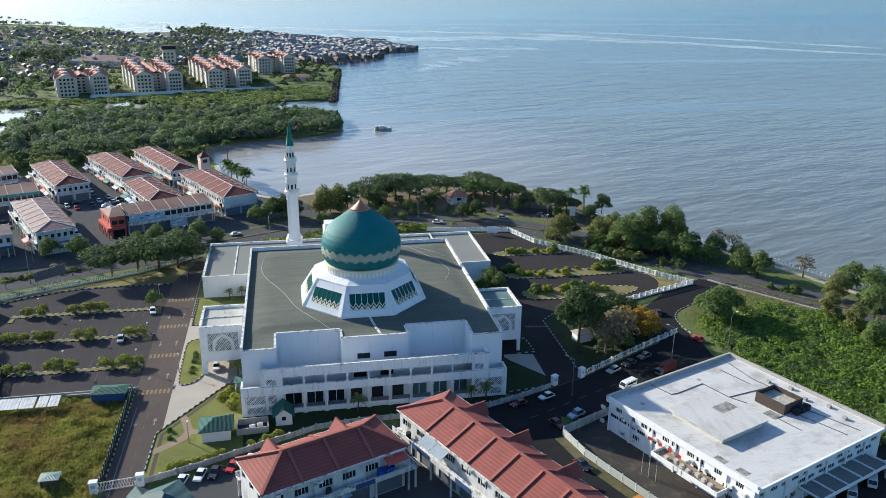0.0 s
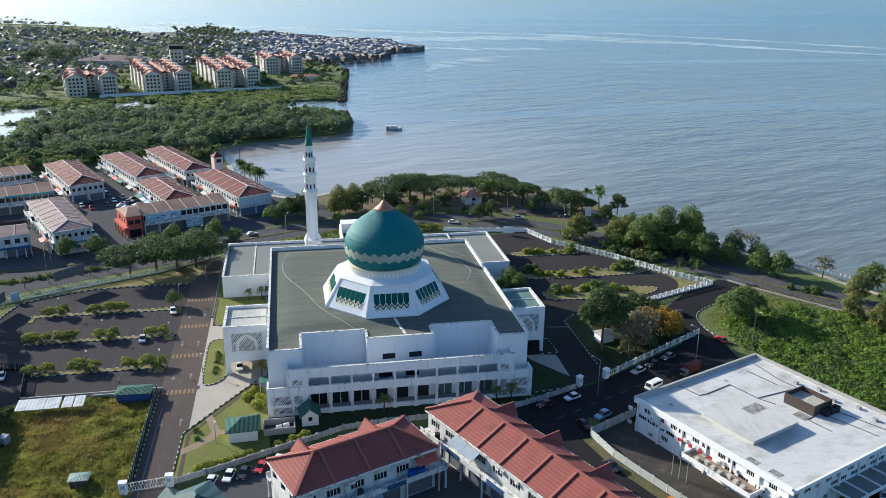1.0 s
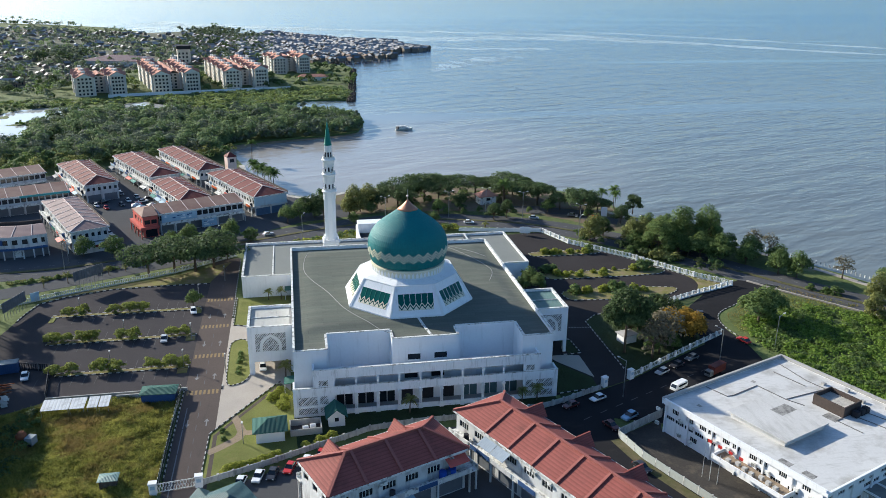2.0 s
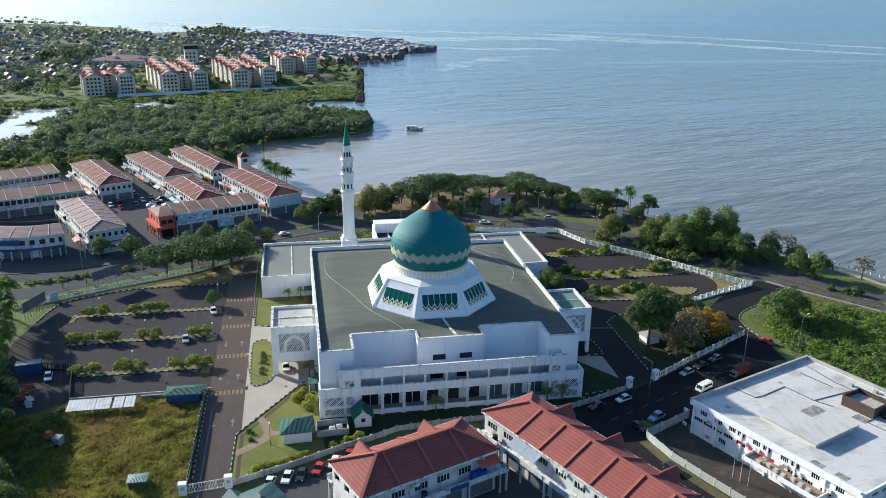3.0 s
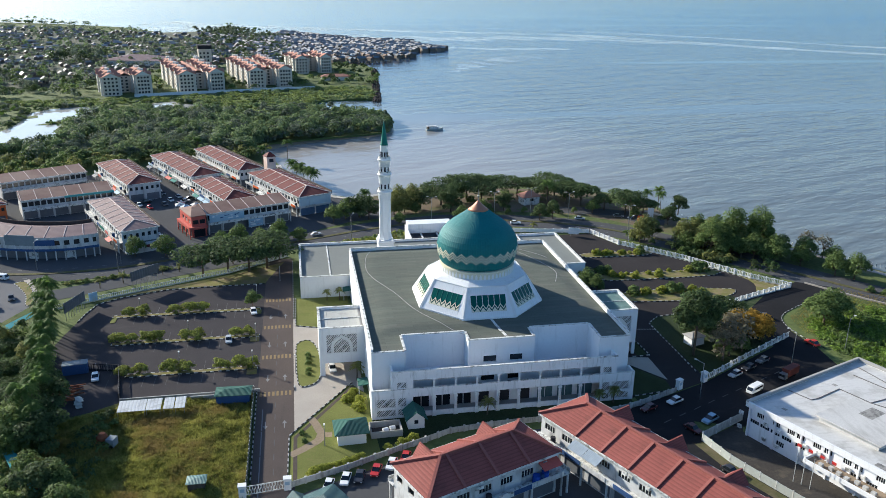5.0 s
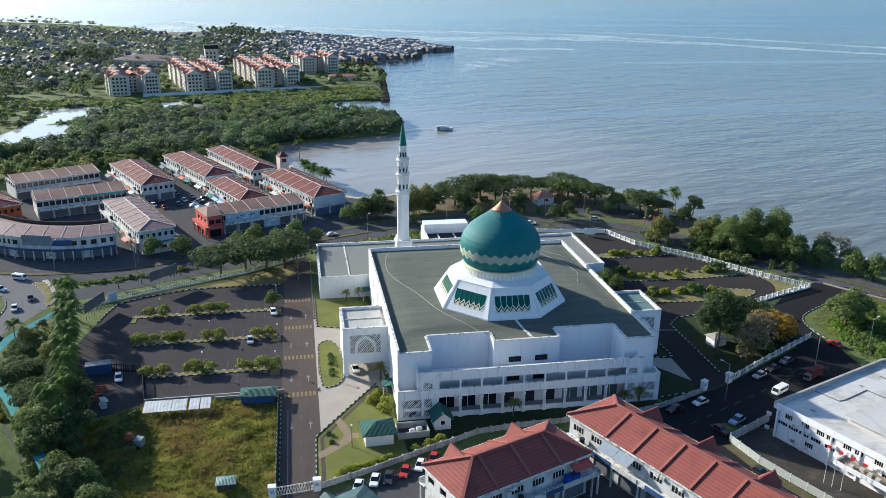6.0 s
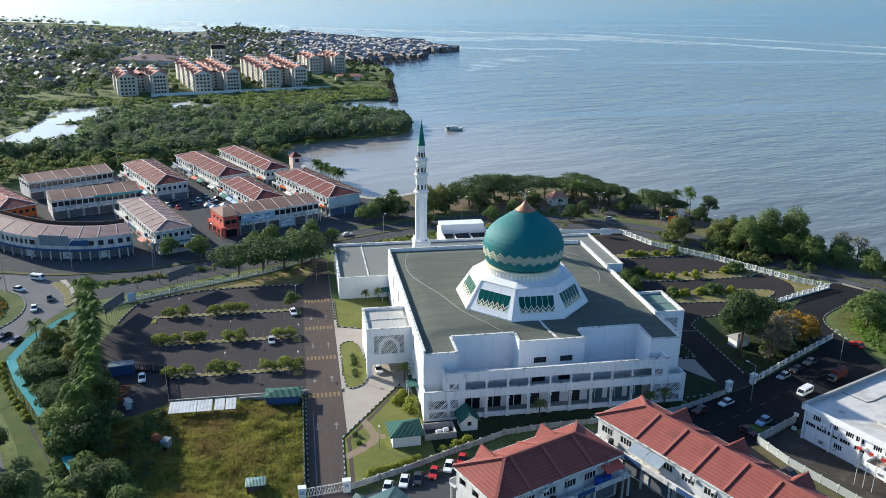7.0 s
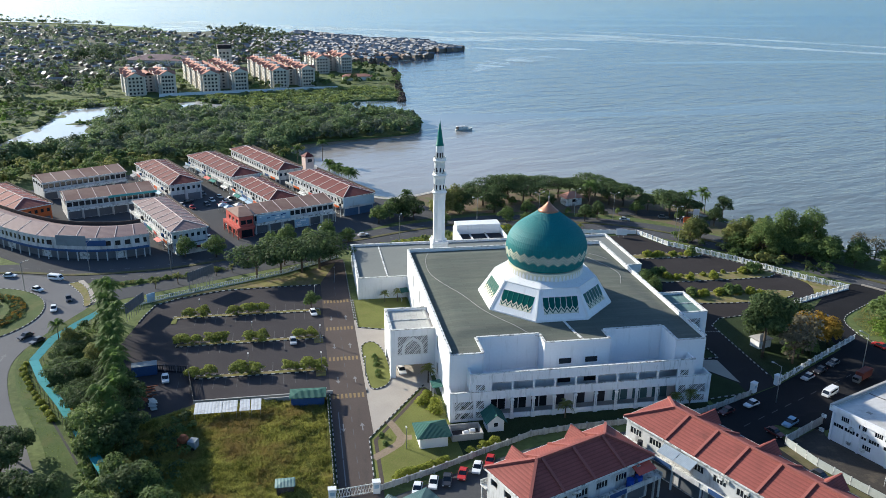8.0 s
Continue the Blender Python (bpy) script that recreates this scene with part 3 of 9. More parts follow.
def smooth_line(pts, steps=6):
    """A rounded line through the points."""
    out = []
    P = [Vector(pts[0]), *[Vector(p) for p in pts], Vector(pts[-1])]
    for i in range(1, len(P) - 2):
        p0, p1, p2, p3 = P[i - 1:i + 3]
        for k in range(steps):
            t = k / steps
            v = 0.5 * (2 * p1 + (p2 - p0) * t + (2 * p0 - 5 * p1 + 4 * p2 - p3) * t * t + (3 * p1 - p0 - 3 * p2 + p3) * t ** 3)
            out.append((v.x, v.y))
    return out + [tuple(pts[-1])]


def circle(cx, cy, r, n=40):
    return [(cx + r * math.cos(2 * math.pi * i / n), cy + r * math.sin(2 * math.pi * i / n)) for i in range(n)]


MAIN = smooth_line([(-190, 92), (-150, 98), (-120, 103), (-97, 98), (-71, 100), (-45, 109), (-16, 118), (14, 130), (45, 136), (73, 130), (92, 121), (109, 106), (127, 84), (141, 63), (159, 38), (185, 6), (230, -60)])
patch("road_main", ribbon(MAIN, 15), M["asphalt_road"], -0.2, 0.05, "two-way asphalt coastal road", "road")
patch("road_lower", ribbon(smooth_line([(-96, 74), (-84, 79), (-66, 87.5), (-50, 95), (-35, 101.5), (-20, 108)]), 8.5), M["asphalt_road"], -0.2, 0.052, "asphalt lane beside the white railing", "road")
patch("road_roundabout", circle(-120, 69, 32), M["asphalt_pale"], -0.2, 0.054, "asphalt roundabout", "road")
patch("road_west", ribbon(smooth_line([(-98, 60), (-102, 46), (-102, 34), (-97, 18), (-87, -4), (-78, -26), (-66, -60)]), 9.5), M["asphalt_pale"], -0.2, 0.058, "asphalt road leaving the roundabout", "road")
patch("road_drive", [(-24.3, -60), (-16.4, -60), (-16.4, 101), (-24.3, 101)], M["asphalt_drive"], -0.2, 0.06, "brown-grey asphalt drive beside the mosque", "road")
patch("car_park_west", [(-24.31, 12.8), (-53.4, 12.9), (-54, 11), (-62, 8), (-68, 6), (-76, 34), (-74, 50), (-72.6, 58), (-71.8, 63), (-70, 70), (-64, 74.3), (-52, 78.5), (-36, 79.2), (-24.31, 79.2)], M["asphalt"], -0.2, 0.05, "dark asphalt car park with planted islands", "car park")
patch("promenade", ribbon(smooth_line([(122, 138), (131, 122), (142, 106), (153, 86.5), (164, 67), (172.5, 49), (181, 30), (196, 0)]), 2.2), M["paving"], -0.2, 0.1, "pale promenade along the shore", "path")
patch("drain_wall", ribbon([(138, 55.5), (143.5, 47), (158.5, 27), (176, 2)], 0.5), M["paving"], -0.2, 0.45, "low pale drain wall beside the road", "wall")
patch("forecourt", [(-16.39, 12), (-10, 12), (-1, 6), (-1, 44), (-16.39, 52)], M["paving"], -0.2, 0.064, "pale paved forecourt of the mosque", "paving")
patch("forecourt_apron", [(-16.39, -5.8), (-4.3, 12.0), (-1, 13), (-16.39, 12.02)], M["paving"], -0.2, 0.066, "pale paved forecourt of the mosque", "paving")
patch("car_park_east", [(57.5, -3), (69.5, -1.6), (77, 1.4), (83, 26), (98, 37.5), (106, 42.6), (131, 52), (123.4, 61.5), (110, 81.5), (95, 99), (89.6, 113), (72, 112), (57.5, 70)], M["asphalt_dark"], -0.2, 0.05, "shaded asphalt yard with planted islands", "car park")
patch("road_street", [(20, -22), (36, -14), (53.5, -8), (69, -2.2), (77.3, 1.2), (103.5, 16), (105, 24), (109, 38), (120, 48), (136, 57), (146, 50), (126, 40), (116, 33), (113.5, 24), (114.2, 13), (113, 2), (108, -5.5), (76, -18.2), (66.5, -14.5), (65, -21), (82, -62), (66, -62), (51, -22), (36, -26)], M["asphalt_shaded"], -0.2, 0.056, "asphalt street with parked cars, shade put into its tone", "road")
patch("yard_shops", [(-165, 158), (-140, 132), (-112, 106), (-88, 104), (-70, 106), (-45, 116), (-16, 125), (6, 140), (2, 165), (-12, 192), (-24, 232), (-60, 250), (-110, 226), (-140, 206)], M["asphalt_road"], -0.2, 0.045, "worn asphalt streets between the shop rows", "yard")
patch("yard_north", [(60.5, -14), (36, -12.2), (23, -12.4), (10, -16.2), (-3.5, -21.6), (-15, -26.4), (-18.2, -27.2), (-22, -62), (60, -62)], M["asphalt_road"], -0.2, 0.045, "worn asphalt yard between the shop rows", "yard")
patch("yard_office", [(64.9, -21.6), (76.5, -16.4), (74.6, -20), (88.6, -56), (95, -72), (84.3, -72), (71.8, -42.3), (69.1, -36), (66.6, -29.6)], M["yard_soil"], -0.2, 0.05, "bare brown soil strip beside the office block", "yard")
patch("verge_office", ribbon([(63.6, -22.5), (65.2, -30), (67.6, -36.6), (70.2, -42.9), (78, -60)], 2.2), M["dry_verge"], -0.2, 0.062, "dry brown grass strip outside the office fence", "verge")
patch("office_parking", [(94, -60), (102, -50), (126.5, -34.5), (130.5, -37), (131, -62)], M["asphalt_dark"], -0.2, 0.052, "dark asphalt parking behind the office block", "car park")
patch("lawn_north", [(0.22, -17.0), (9.3, -13.3), (14.8, -10.8), (23.8, -9.7), (34, -9.4), (52.4, -8.0), (57, -6.6), (57, -3.42), (-0.37, -3.42)], M["shaded_grass"], -0.2, 0.069, "grass along the mosque front, shade put into its colour", "planting")
patch("lawn_front", [(-17.4, -6.9), (-17.7, -24.0), (-6.5, -20.1), (0.2, -17.1), (-0.4, -3.4), (-0.6, 8), (-3.2, 12.6), (-4.3, 12.1)], M["lawn"], -0.2, 0.07, "mown lawn behind the front fence", "lawn")
patch("lawn_side", [(-15.6, 66), (-15.6, 47), (-1.2, 42), (-0.8, 66)], M["lawn"], -0.2, 0.075, "mown lawn beside the mosque", "lawn")
patch("side_ramp", [(61.9, 14.7), (62.8, 12.7), (69.0, 3.6), (69.3, 15.1), (65.0, 15.9), (62.0, 16.0)], M["paving"], -0.2, 0.09, "pale paved ramp at the mosque's side", "paving")
# flat strip; the open drain's shaded depth is only in its dark colour
patch("garden_drain", ribbon([(-3.2, 12.2), (-4.0, 10.9), (-16.2, -7.6), (-16.4, -23.4)], 0.8), M["dark_render"], -0.2, 0.078, "dark open drain along the lawn's edge", "drain")
patch("garden_path", ribbon(smooth_line([(-13.1, -0.4), (-12.0, -3.2), (-11.2, -6.2), (-10.4, -7.4), (-8.9, -7.6)]), 1.7), M["earth"], -0.2, 0.085, "bare earth path across the lawn", "path")
patch("garden_path", ribbon(smooth_line([(-10.9, -7.0), (-11.6, -9.2), (-13.2, -10.8), (-15.3, -12.5), (-17.3, -13.9)]), 1.9), M["earth"], -0.2, 0.089, "bare earth path across the lawn", "path")
patch("lawn_east", [(78.2, 4.4), (90, 11), (104, 19), (106, 29), (103, 37), (92, 39.5), (82, 38), (78.2, 34.4)], M["shaded_grass"], -0.2, 0.085, "rough grass beneath the big trees, darkened for their shade", "lawn")
patch("lawn_strip", [(67.0, 16.2), (69.8, 16.4), (69.7, 23.8), (67.0, 25.6)], M["shaded_grass"], -0.2, 0.082, "planting strip beside the porch, darkened for the shade", "lawn")
patch("lawn_south", [(58.2, -4.5), (68, -0.8), (68.4, 3.4), (62.4, 12.4), (61.4, 14.4), (58.2, 14.4)], M["shaded_grass"], -0.2, 0.08, "rough grass beside the mosque, darkened for its shadow", "lawn")
patch("lawn_island", smooth_line([(-15.8, 30), (-15.4, 36), (-12.5, 37.5), (-10.5, 32), (-10, 22), (-10.8, 16), (-13.2, 13.5), (-15.4, 15), (-15.8, 30)]), M["lawn"], -0.2, 0.16, "kerbed grass island in the forecourt", "lawn")
patch("field", [(-25.2, 12.7), (-25.2, -60), (-48, -60), (-64, -14), (-66, 3), (-61.5, 7.4), (-53.5, 12.4)], M["field"], -0.2, 0.06, "overgrown grass field", "field")
patch("verge_north", [(-71, 72), (-64, 77), (-50, 82), (-35, 88), (-19, 98), (-24.5, 80), (-36, 80), (-52, 79.5), (-64.5, 75.3), (-71, 71)], M["dry_grass"], -0.2, 0.08, "grass verge by the white fence", "verge")
patch("verge_west", smooth_line([(-88, 71), (-95.5, 52), (-97, 40), (-91.5, 22), (-81, 1), (-72, -22), (-60, -50), (-52, -50), (-66, -14), (-80, 15), (-91.5, 39), (-90.5, 51), (-84, 67)]), M["verge"], -0.2, 0.07, "grass verge outside the turquoise hoarding", "verge")
# drawn flat, with the drain's shade put into the colour
patch("verge_drain", ribbon([(-95.4, 35.2), (-92.7, 31.6), (-84.1, 15.2), (-73.1, -5.9), (-67.5, -16.4)], 0.45), M["dark"], -0.2, 0.078, "narrow open drain along the verge", "drain")
patch("splitter_island", smooth_line([(-97.7, 90.3), (-95.1, 91.3), (-92, 86.5), (-90.1, 81.6), (-87.9, 74), (-89.3, 72.0), (-91.3, 79.4), (-94.8, 86.0), (-97.7, 90.3)], 3), M["dry_grass"], -0.2, 0.2, "narrow kerbed traffic island with dry grass", "traffic island")
patch("island_path", ribbon([(-95.0, 93), (-91.6, 86.8), (-87.2, 75)], 1.6), M["paving"], -0.2, 0.12, "pale footpath beside the traffic island", "path")
patch("roundabout_island", circle(-120, 69, 20.5), M["verge"], -0.2, 0.22, "round grass island with a clipped hedge", "traffic island")
for pts in ([(-182, 328), (-178, 353), (-178, 374), (-180, 408), (-164, 427), (-138, 428), (-132, 408), (-140, 392), (-148, 374), (-150, 340), (-136, 318), (-134, 300), (-146, 282), (-172, 275), (-184, 296)],
            [(-114, 440), (-98, 448), (-88, 436), (-70, 428), (-72, 396), (-104, 394)], [(-256, 322), (-228, 348), (-212, 330), (-226, 300)]):
    patch("water_pond", smooth_line(pts + [pts[0]], 4), M["pond"], -0.5, 0.06, "still tidal pond, sky reflection put into its pale colour", "pond")
for pts in ([(-146, 378), (-153, 374), (-161, 368), (-166, 362), (-158, 361), (-154, 365), (-148, 360)], [(-176, 300), (-168, 304), (-160, 296), (-170, 286)], [(-182, 384), (-172, 388), (-176, 398)]):
    patch("pond_bank", smooth_line(pts + [pts[0]], 3), M["land"], -0.3, 0.12, "low grassy bank in the tidal pond", "bank")
# tide lines, widened on the left to stand for sun glitter
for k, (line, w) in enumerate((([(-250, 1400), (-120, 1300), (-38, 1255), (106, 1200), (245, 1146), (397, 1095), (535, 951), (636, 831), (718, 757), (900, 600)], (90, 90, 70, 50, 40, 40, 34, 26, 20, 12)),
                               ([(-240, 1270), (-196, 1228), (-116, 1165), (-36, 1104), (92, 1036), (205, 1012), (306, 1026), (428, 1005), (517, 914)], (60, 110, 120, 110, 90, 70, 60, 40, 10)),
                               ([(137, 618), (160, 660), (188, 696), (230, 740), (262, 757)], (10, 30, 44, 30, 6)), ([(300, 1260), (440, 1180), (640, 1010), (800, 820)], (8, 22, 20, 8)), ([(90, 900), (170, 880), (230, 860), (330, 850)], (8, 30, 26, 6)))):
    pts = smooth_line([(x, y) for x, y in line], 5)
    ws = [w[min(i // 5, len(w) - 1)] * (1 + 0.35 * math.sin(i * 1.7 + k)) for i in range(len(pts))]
    patch("water_slick", ribbon(pts, ws), M["slick" if k == 2 else "foam_glitter"], -1.07, -1.06 + 0.004 * k, "long pale tide line on the sea, sun glitter in its colour", "tide line")
patch("shore_park", smooth_line([(14, 146), (30, 146), (50, 147), (74, 143), (96, 134), (112, 118), (124, 104), (133, 108), (128, 126), (126, 154), (110, 168), (88, 176), (62, 185), (44, 187), (27, 179.5), (11, 171.5), (12, 158)], 3), M["shore_soil"], -0.2, 0.03, "brown bare soil and thin grass of the shore park", "park ground")
patch("shore_stones", ribbon(smooth_line([(28, 182), (9, 172.6), (-4.5, 181.5), (-10.6, 194.6), (-18.6, 213.6), (-22.6, 238)]), 2.4), M["rubble"], -1.5, 0.12, "pale stone edging along the shore", "shore")
patch("road_shore", [(4, 139), (24, 144), (20, 160), (12, 170.5), (6, 170.5), (-5, 179.5), (-11, 192.5), (-16, 203), (-4, 160)], M["asphalt_road"], -0.2, 0.042, "asphalt lane down to the shore", "road")
patch("park_lot", [(78, 142), (88, 139.5), (108, 133), (112, 124), (121, 118), (124, 124), (116, 138), (98, 147), (80, 150)], M["asphalt_road"], -0.2, 0.04, "asphalt parking bay in the shore park", "car park")
patch("village_ground", [(-420, 520), (-190, 530), (-170, 620), (-100, 690), (-10, 700), (0, 800), (0, 900), (-20, 1000), (-70, 1080), (-112, 1220), (-160, 1145), (-230, 1120), (-400, 1260), (-640, 1330), (-640, 700)], M["village_soil"], -0.2, 0.02, "trodden earth and thin grass of the village", "ground")
patch("mud_flat", [(-34, 262), (-38, 276), (-37, 286), (-26, 293), (-8, 301), (5, 305), (21, 309.5), (35, 316), (43, 320), (36, 311), (22, 305), (6, 300), (-6, 295), (-22, 285), (-29, 274), (-27, 258)], M["mud"], -6, -0.9, "brown mud flat at the water's edge", "mud")

# ---------- the mosque ----------
mosque = thing("mosque", 28.5, 33, 0, 0, "large white mosque with a teal onion dome and flat roof", "mosque")
mosque.matrix_basis = Matrix.Identity(4)
ROOF = 13.7
OUT = [(0, 0), (7.3, 0), (7.3, 7.4), (21.3, 7.4), (21.3, 3), (36.2, 3), (36.2, 7.4), (50, 7.4), (50, 0), (57, 0), (57, 66), (0, 66)]
bm = bmesh.new()
prism(bm, [(0.3, 0.3), (7.0, 0.3), (7.0, 7.7), (21.6, 7.7), (21.6, 3.3), (35.9, 3.3), (35.9, 7.7), (50.3, 7.7), (50.3, 0.3), (56.7, 0.3), (56.7, 65.7), (0.3, 65.7)], ROOF - 0.4, ROOF)
part("roof", bm, M["roof_felt"], mosque, "grey-green felt flat roof")


def roof_z(x, y):
    """The felt rises gently from the gutters towards the pedestal."""
    d = max(0.0, min(x - 0.6, 56.4 - x, y - 7.9, 65.4 - y)) / 5.0
    return ROOF + 0.012 + 0.54 * min(1.0, d) ** 2 * (3 - 2 * min(1.0, d))


bm = bmesh.new()
NX, NY = 46, 48
gx, gy = [0.6 + 55.8 * i / NX for i in range(NX + 1)], [7.9 + 57.5 * i / NY for i in range(NY + 1)]
gv = [[bm.verts.new((x, y, roof_z(x, y))) for y in gy] for x in gx]
for i in range(NX):
    for k in range(NY):
        bm.faces.new((gv[i][k], gv[i + 1][k], gv[i + 1][k + 1], gv[i][k + 1]))
part("roof_fall", bm, M["roof_felt"], mosque, "grey-green felt laid to falls", True)
bm = bmesh.new()
TOPS = [13.95, 14.1, 14.1, 13.95, 13.95, 13.95, 14.1, 14.1, 13.95, 14.7, 14.7, 14.7]
side_w = [(h, h + 1.6, a, b) for h in (14, 27, 41, 52) for a, b in ((2.2, 5.0), (8.0, 11.6))]
for i, (a, b) in enumerate(zip(OUT, OUT[1:] + [OUT[0]])):
    top = TOPS[i] - 0.18
    if a[1] == b[1]:
        holes = [(24.75, 27.6, 8.45, 9.85), (30.7, 33.55, 8.45, 9.85)] if i == 4 else []
        wall(bm, "y", a[1] - 0.4 if i == 10 else a[1], 0.4, min(a[0], b[0]), max(a[0], b[0]), 0, top, holes)
    else:
        y1 = 65.6 if i in (9, 11) else 7.8
        wall(bm, "x", a[0] - 0.4 if i in (1, 5, 9) else a[0], 0.4, min(a[1], b[1]) + 0.4, y1, 0, top, side_w if i in (9, 11) else ())
part("wall", bm, M["white"], mosque)
bm = bmesh.new()
for i, (a, b) in enumerate(zip(OUT, OUT[1:] + [OUT[0]])):
    t = TOPS[i]
    x0, x1, y0, y1 = min(a[0], b[0]), max(a[0], b[0]), min(a[1], b[1]), max(a[1], b[1])
    if y0 == y1:
        y0, y1 = (y0 - 0.45, y0 + 0.05) if i == 10 else (y0 - 0.05, y0 + 0.45)
    else:
        x0, x1 = (x0 - 0.45, x0 + 0.05) if i in (1, 5, 9) else (x0 - 0.05, x0 + 0.45)
    bx(bm, x0, x1, y0, y1, t - 0.18, t)
part("coping", bm, M["coping"], mosque, "weathered parapet coping")
for h in ((24.75, 27.6, 8.45, 9.85), (30.7, 33.55, 8.45, 9.85)):
    piece("window", M["glass"], mosque, h[0], h[1], 3.18, 3.22, h[2], h[3])
for x in (0.18, 56.78):
    for h in side_w:
        piece("window", M["glass"], mosque, x, x + 0.04, h[0], h[1], h[2], h[3])


def lattice(parent, plane, at, u0, u1, z0, z1, pitch=0.42, w=0.13, th=0.1, back=0.25):
    """A white pierced screen of slanting bars before a dark opening."""
    bm = bmesh.new()
    n = int((u1 - u0 + z1 - z0) / pitch)
    for s in (1, -1):
        for k in range(1, n + 1):
            c = k * pitch
            p0 = (min(c, u1 - u0), max(0, c - (u1 - u0)))
            p1 = (max(0, c - (z1 - z0)), min(c, z1 - z0))
            if s == 1 and k % 1 == 0 or k % 4 == 0:
                (ua, za), (ub, zb) = p0, p1
                if s == -1:
                    ua, ub = (u1 - u0) - ua, (u1 - u0) - ub
                d = Vector((ub - ua, zb - za))
                if d.length < 0.15:
                    continue
                nn = Vector((-d.y, d.x)).normalized() * w / 2
                pts = [(ua + nn.x, za + nn.y), (ub + nn.x, zb + nn.y), (ub - nn.x, zb - nn.y), (ua - nn.x, za - nn.y)]
                o = 0.01 * (s == -1)
                for side in (0, th):
                    vs = [((at + side + o, u0 + p[0], z0 + p[1]) if plane == "x" else (u0 + p[0], at + side + o, z0 + p[1])) for p in pts]
                    quad(bm, *(vs if side else vs[::-1]))
                for a, b in ((0, 1), (2, 3)):
                    vs = [((at + s2 + o, u0 + pts[q][0], z0 + pts[q][1]) if plane == "x" else (u0 + pts[q][0], at + s2 + o, z0 + pts[q][1])) for q, s2 in ((a, 0), (b, 0), (b, th), (a, th))]
                    quad(bm, *vs)
    scr = part("lattice_screen", bm, M["white_clean"], parent, "white pierced lattice screen")
    return scr


# front gallery, two storeys before the hall
BAYS = [8.2 + 4.6 * i for i in range(10)]
arc = [(a + 0.12, b - 0.12, 0.35, 4.75) for a, b in zip(BAYS, BAYS[1:])]
gal = [(a + 0.17, b - 0.17, 6.7, 8.6) for a, b in zip(BAYS, BAYS[1:])]
scr_lo = [(0.7, 4.6, 2.6, 4.6), (5.2, 6.9, 2.6, 4.6), (0.7, 4.6, 0.5, 2.0), (5.2, 6.9, 0.5, 2.0)]
scr_lo += [(57 - b, 57 - a, c, d) for a, b, c, d in scr_lo]
scr_hi = [(5.0, 6.9, 6.9, 8.3), (50.1, 52.0, 6.9, 8.3)]
bm = bmesh.new()
wall(bm, "y", -3.3, 0.4, -0.4, 57.4, 0, 6.7, arc + scr_lo)
wall(bm, "y", -3.3, 0.4, 3.8, 53.2, 6.7, 10.75, gal + scr_hi)
bx(bm, -0.4, 0.0, -2.9, 0, 0, 6.7), bx(bm, 57.0, 57.4, -2.9, 0, 0, 6.7)
bx(bm, 3.8, 4.2, -2.9, 0, 6.7, 10.75), bx(bm, 52.8, 53.2, -2.9, 0, 6.7, 10.75)
part("gallery_front", bm, M["white_streaked"], mosque, "white front gallery with open bays")
bm = bmesh.new()
bx(bm, 0, 57, -2.9, 0, 4.6, 5.0)
bx(bm, 4.2, 52.8, -2.9, 0, 8.3, 8.55)
bx(bm, 0, 57, -2.9, 0, 0.1, 0.35)
part("gallery_floor", bm, M["concrete"], mosque)
bm = bmesh.new()
for x0, x1, y1 in ((7.3, 21.3, 7.4), (21.3, 36.2, 3.0), (36.2, 50, 7.4)):
    bx(bm, x0, x1, 0.2, y1, 5.6, 5.9), bx(bm, x0, x1, 0, 0.2, 0, 8.3)
part("terrace", bm, M["white"], mosque, "white sunken terrace behind the gallery")
bm = bmesh.new()
bx(bm, -0.45, 57.45, -3.36, -2.86, 6.62, 6.76), bx(bm, 3.75, 53.25, -3.36, -2.86, 10.68, 10.82)
part("gallery_coping", bm, M["coping"], mosque, "black-stained parapet edge")
for i, x in enumerate(BAYS[1:-1]):
    bm = bmesh.new()
    bx(bm, x - 0.45, x + 0.45, -3.75, -3.32, 0, 1.2), bx(bm, x - 0.36, x + 0.36, -3.7, -3.32, 1.2, 1.35)
    for q in (-0.2, 0.2):
        tube(bm, (x + q, -3.5, 1.35), (x + q, -3.5, 4.3), 0.13, 0.12, 8)
    bx(bm, x - 0.42, x + 0.42, -3.68, -3.32, 4.3, 4.55), bx(bm, x - 0.3, x + 0.3, -3.64, -3.32, 4.55, 4.9)
    part("column", bm, M["white_clean"], mosque)
for x in BAYS[1:-1]:
    bm = bmesh.new()
    bx(bm, x - 0.2, x + 0.2, -3.42, -3.32, 6.7, 8.2), bx(bm, x - 0.3, x + 0.3, -3.42, -3.32, 8.2, 8.6)
    part("gallery_post", bm, M["white_clean"], mosque)
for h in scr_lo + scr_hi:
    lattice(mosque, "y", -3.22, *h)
    # dark sheet added behind the screen, standing for the shade inside
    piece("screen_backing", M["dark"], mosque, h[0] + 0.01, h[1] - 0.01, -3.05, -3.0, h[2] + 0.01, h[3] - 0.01)
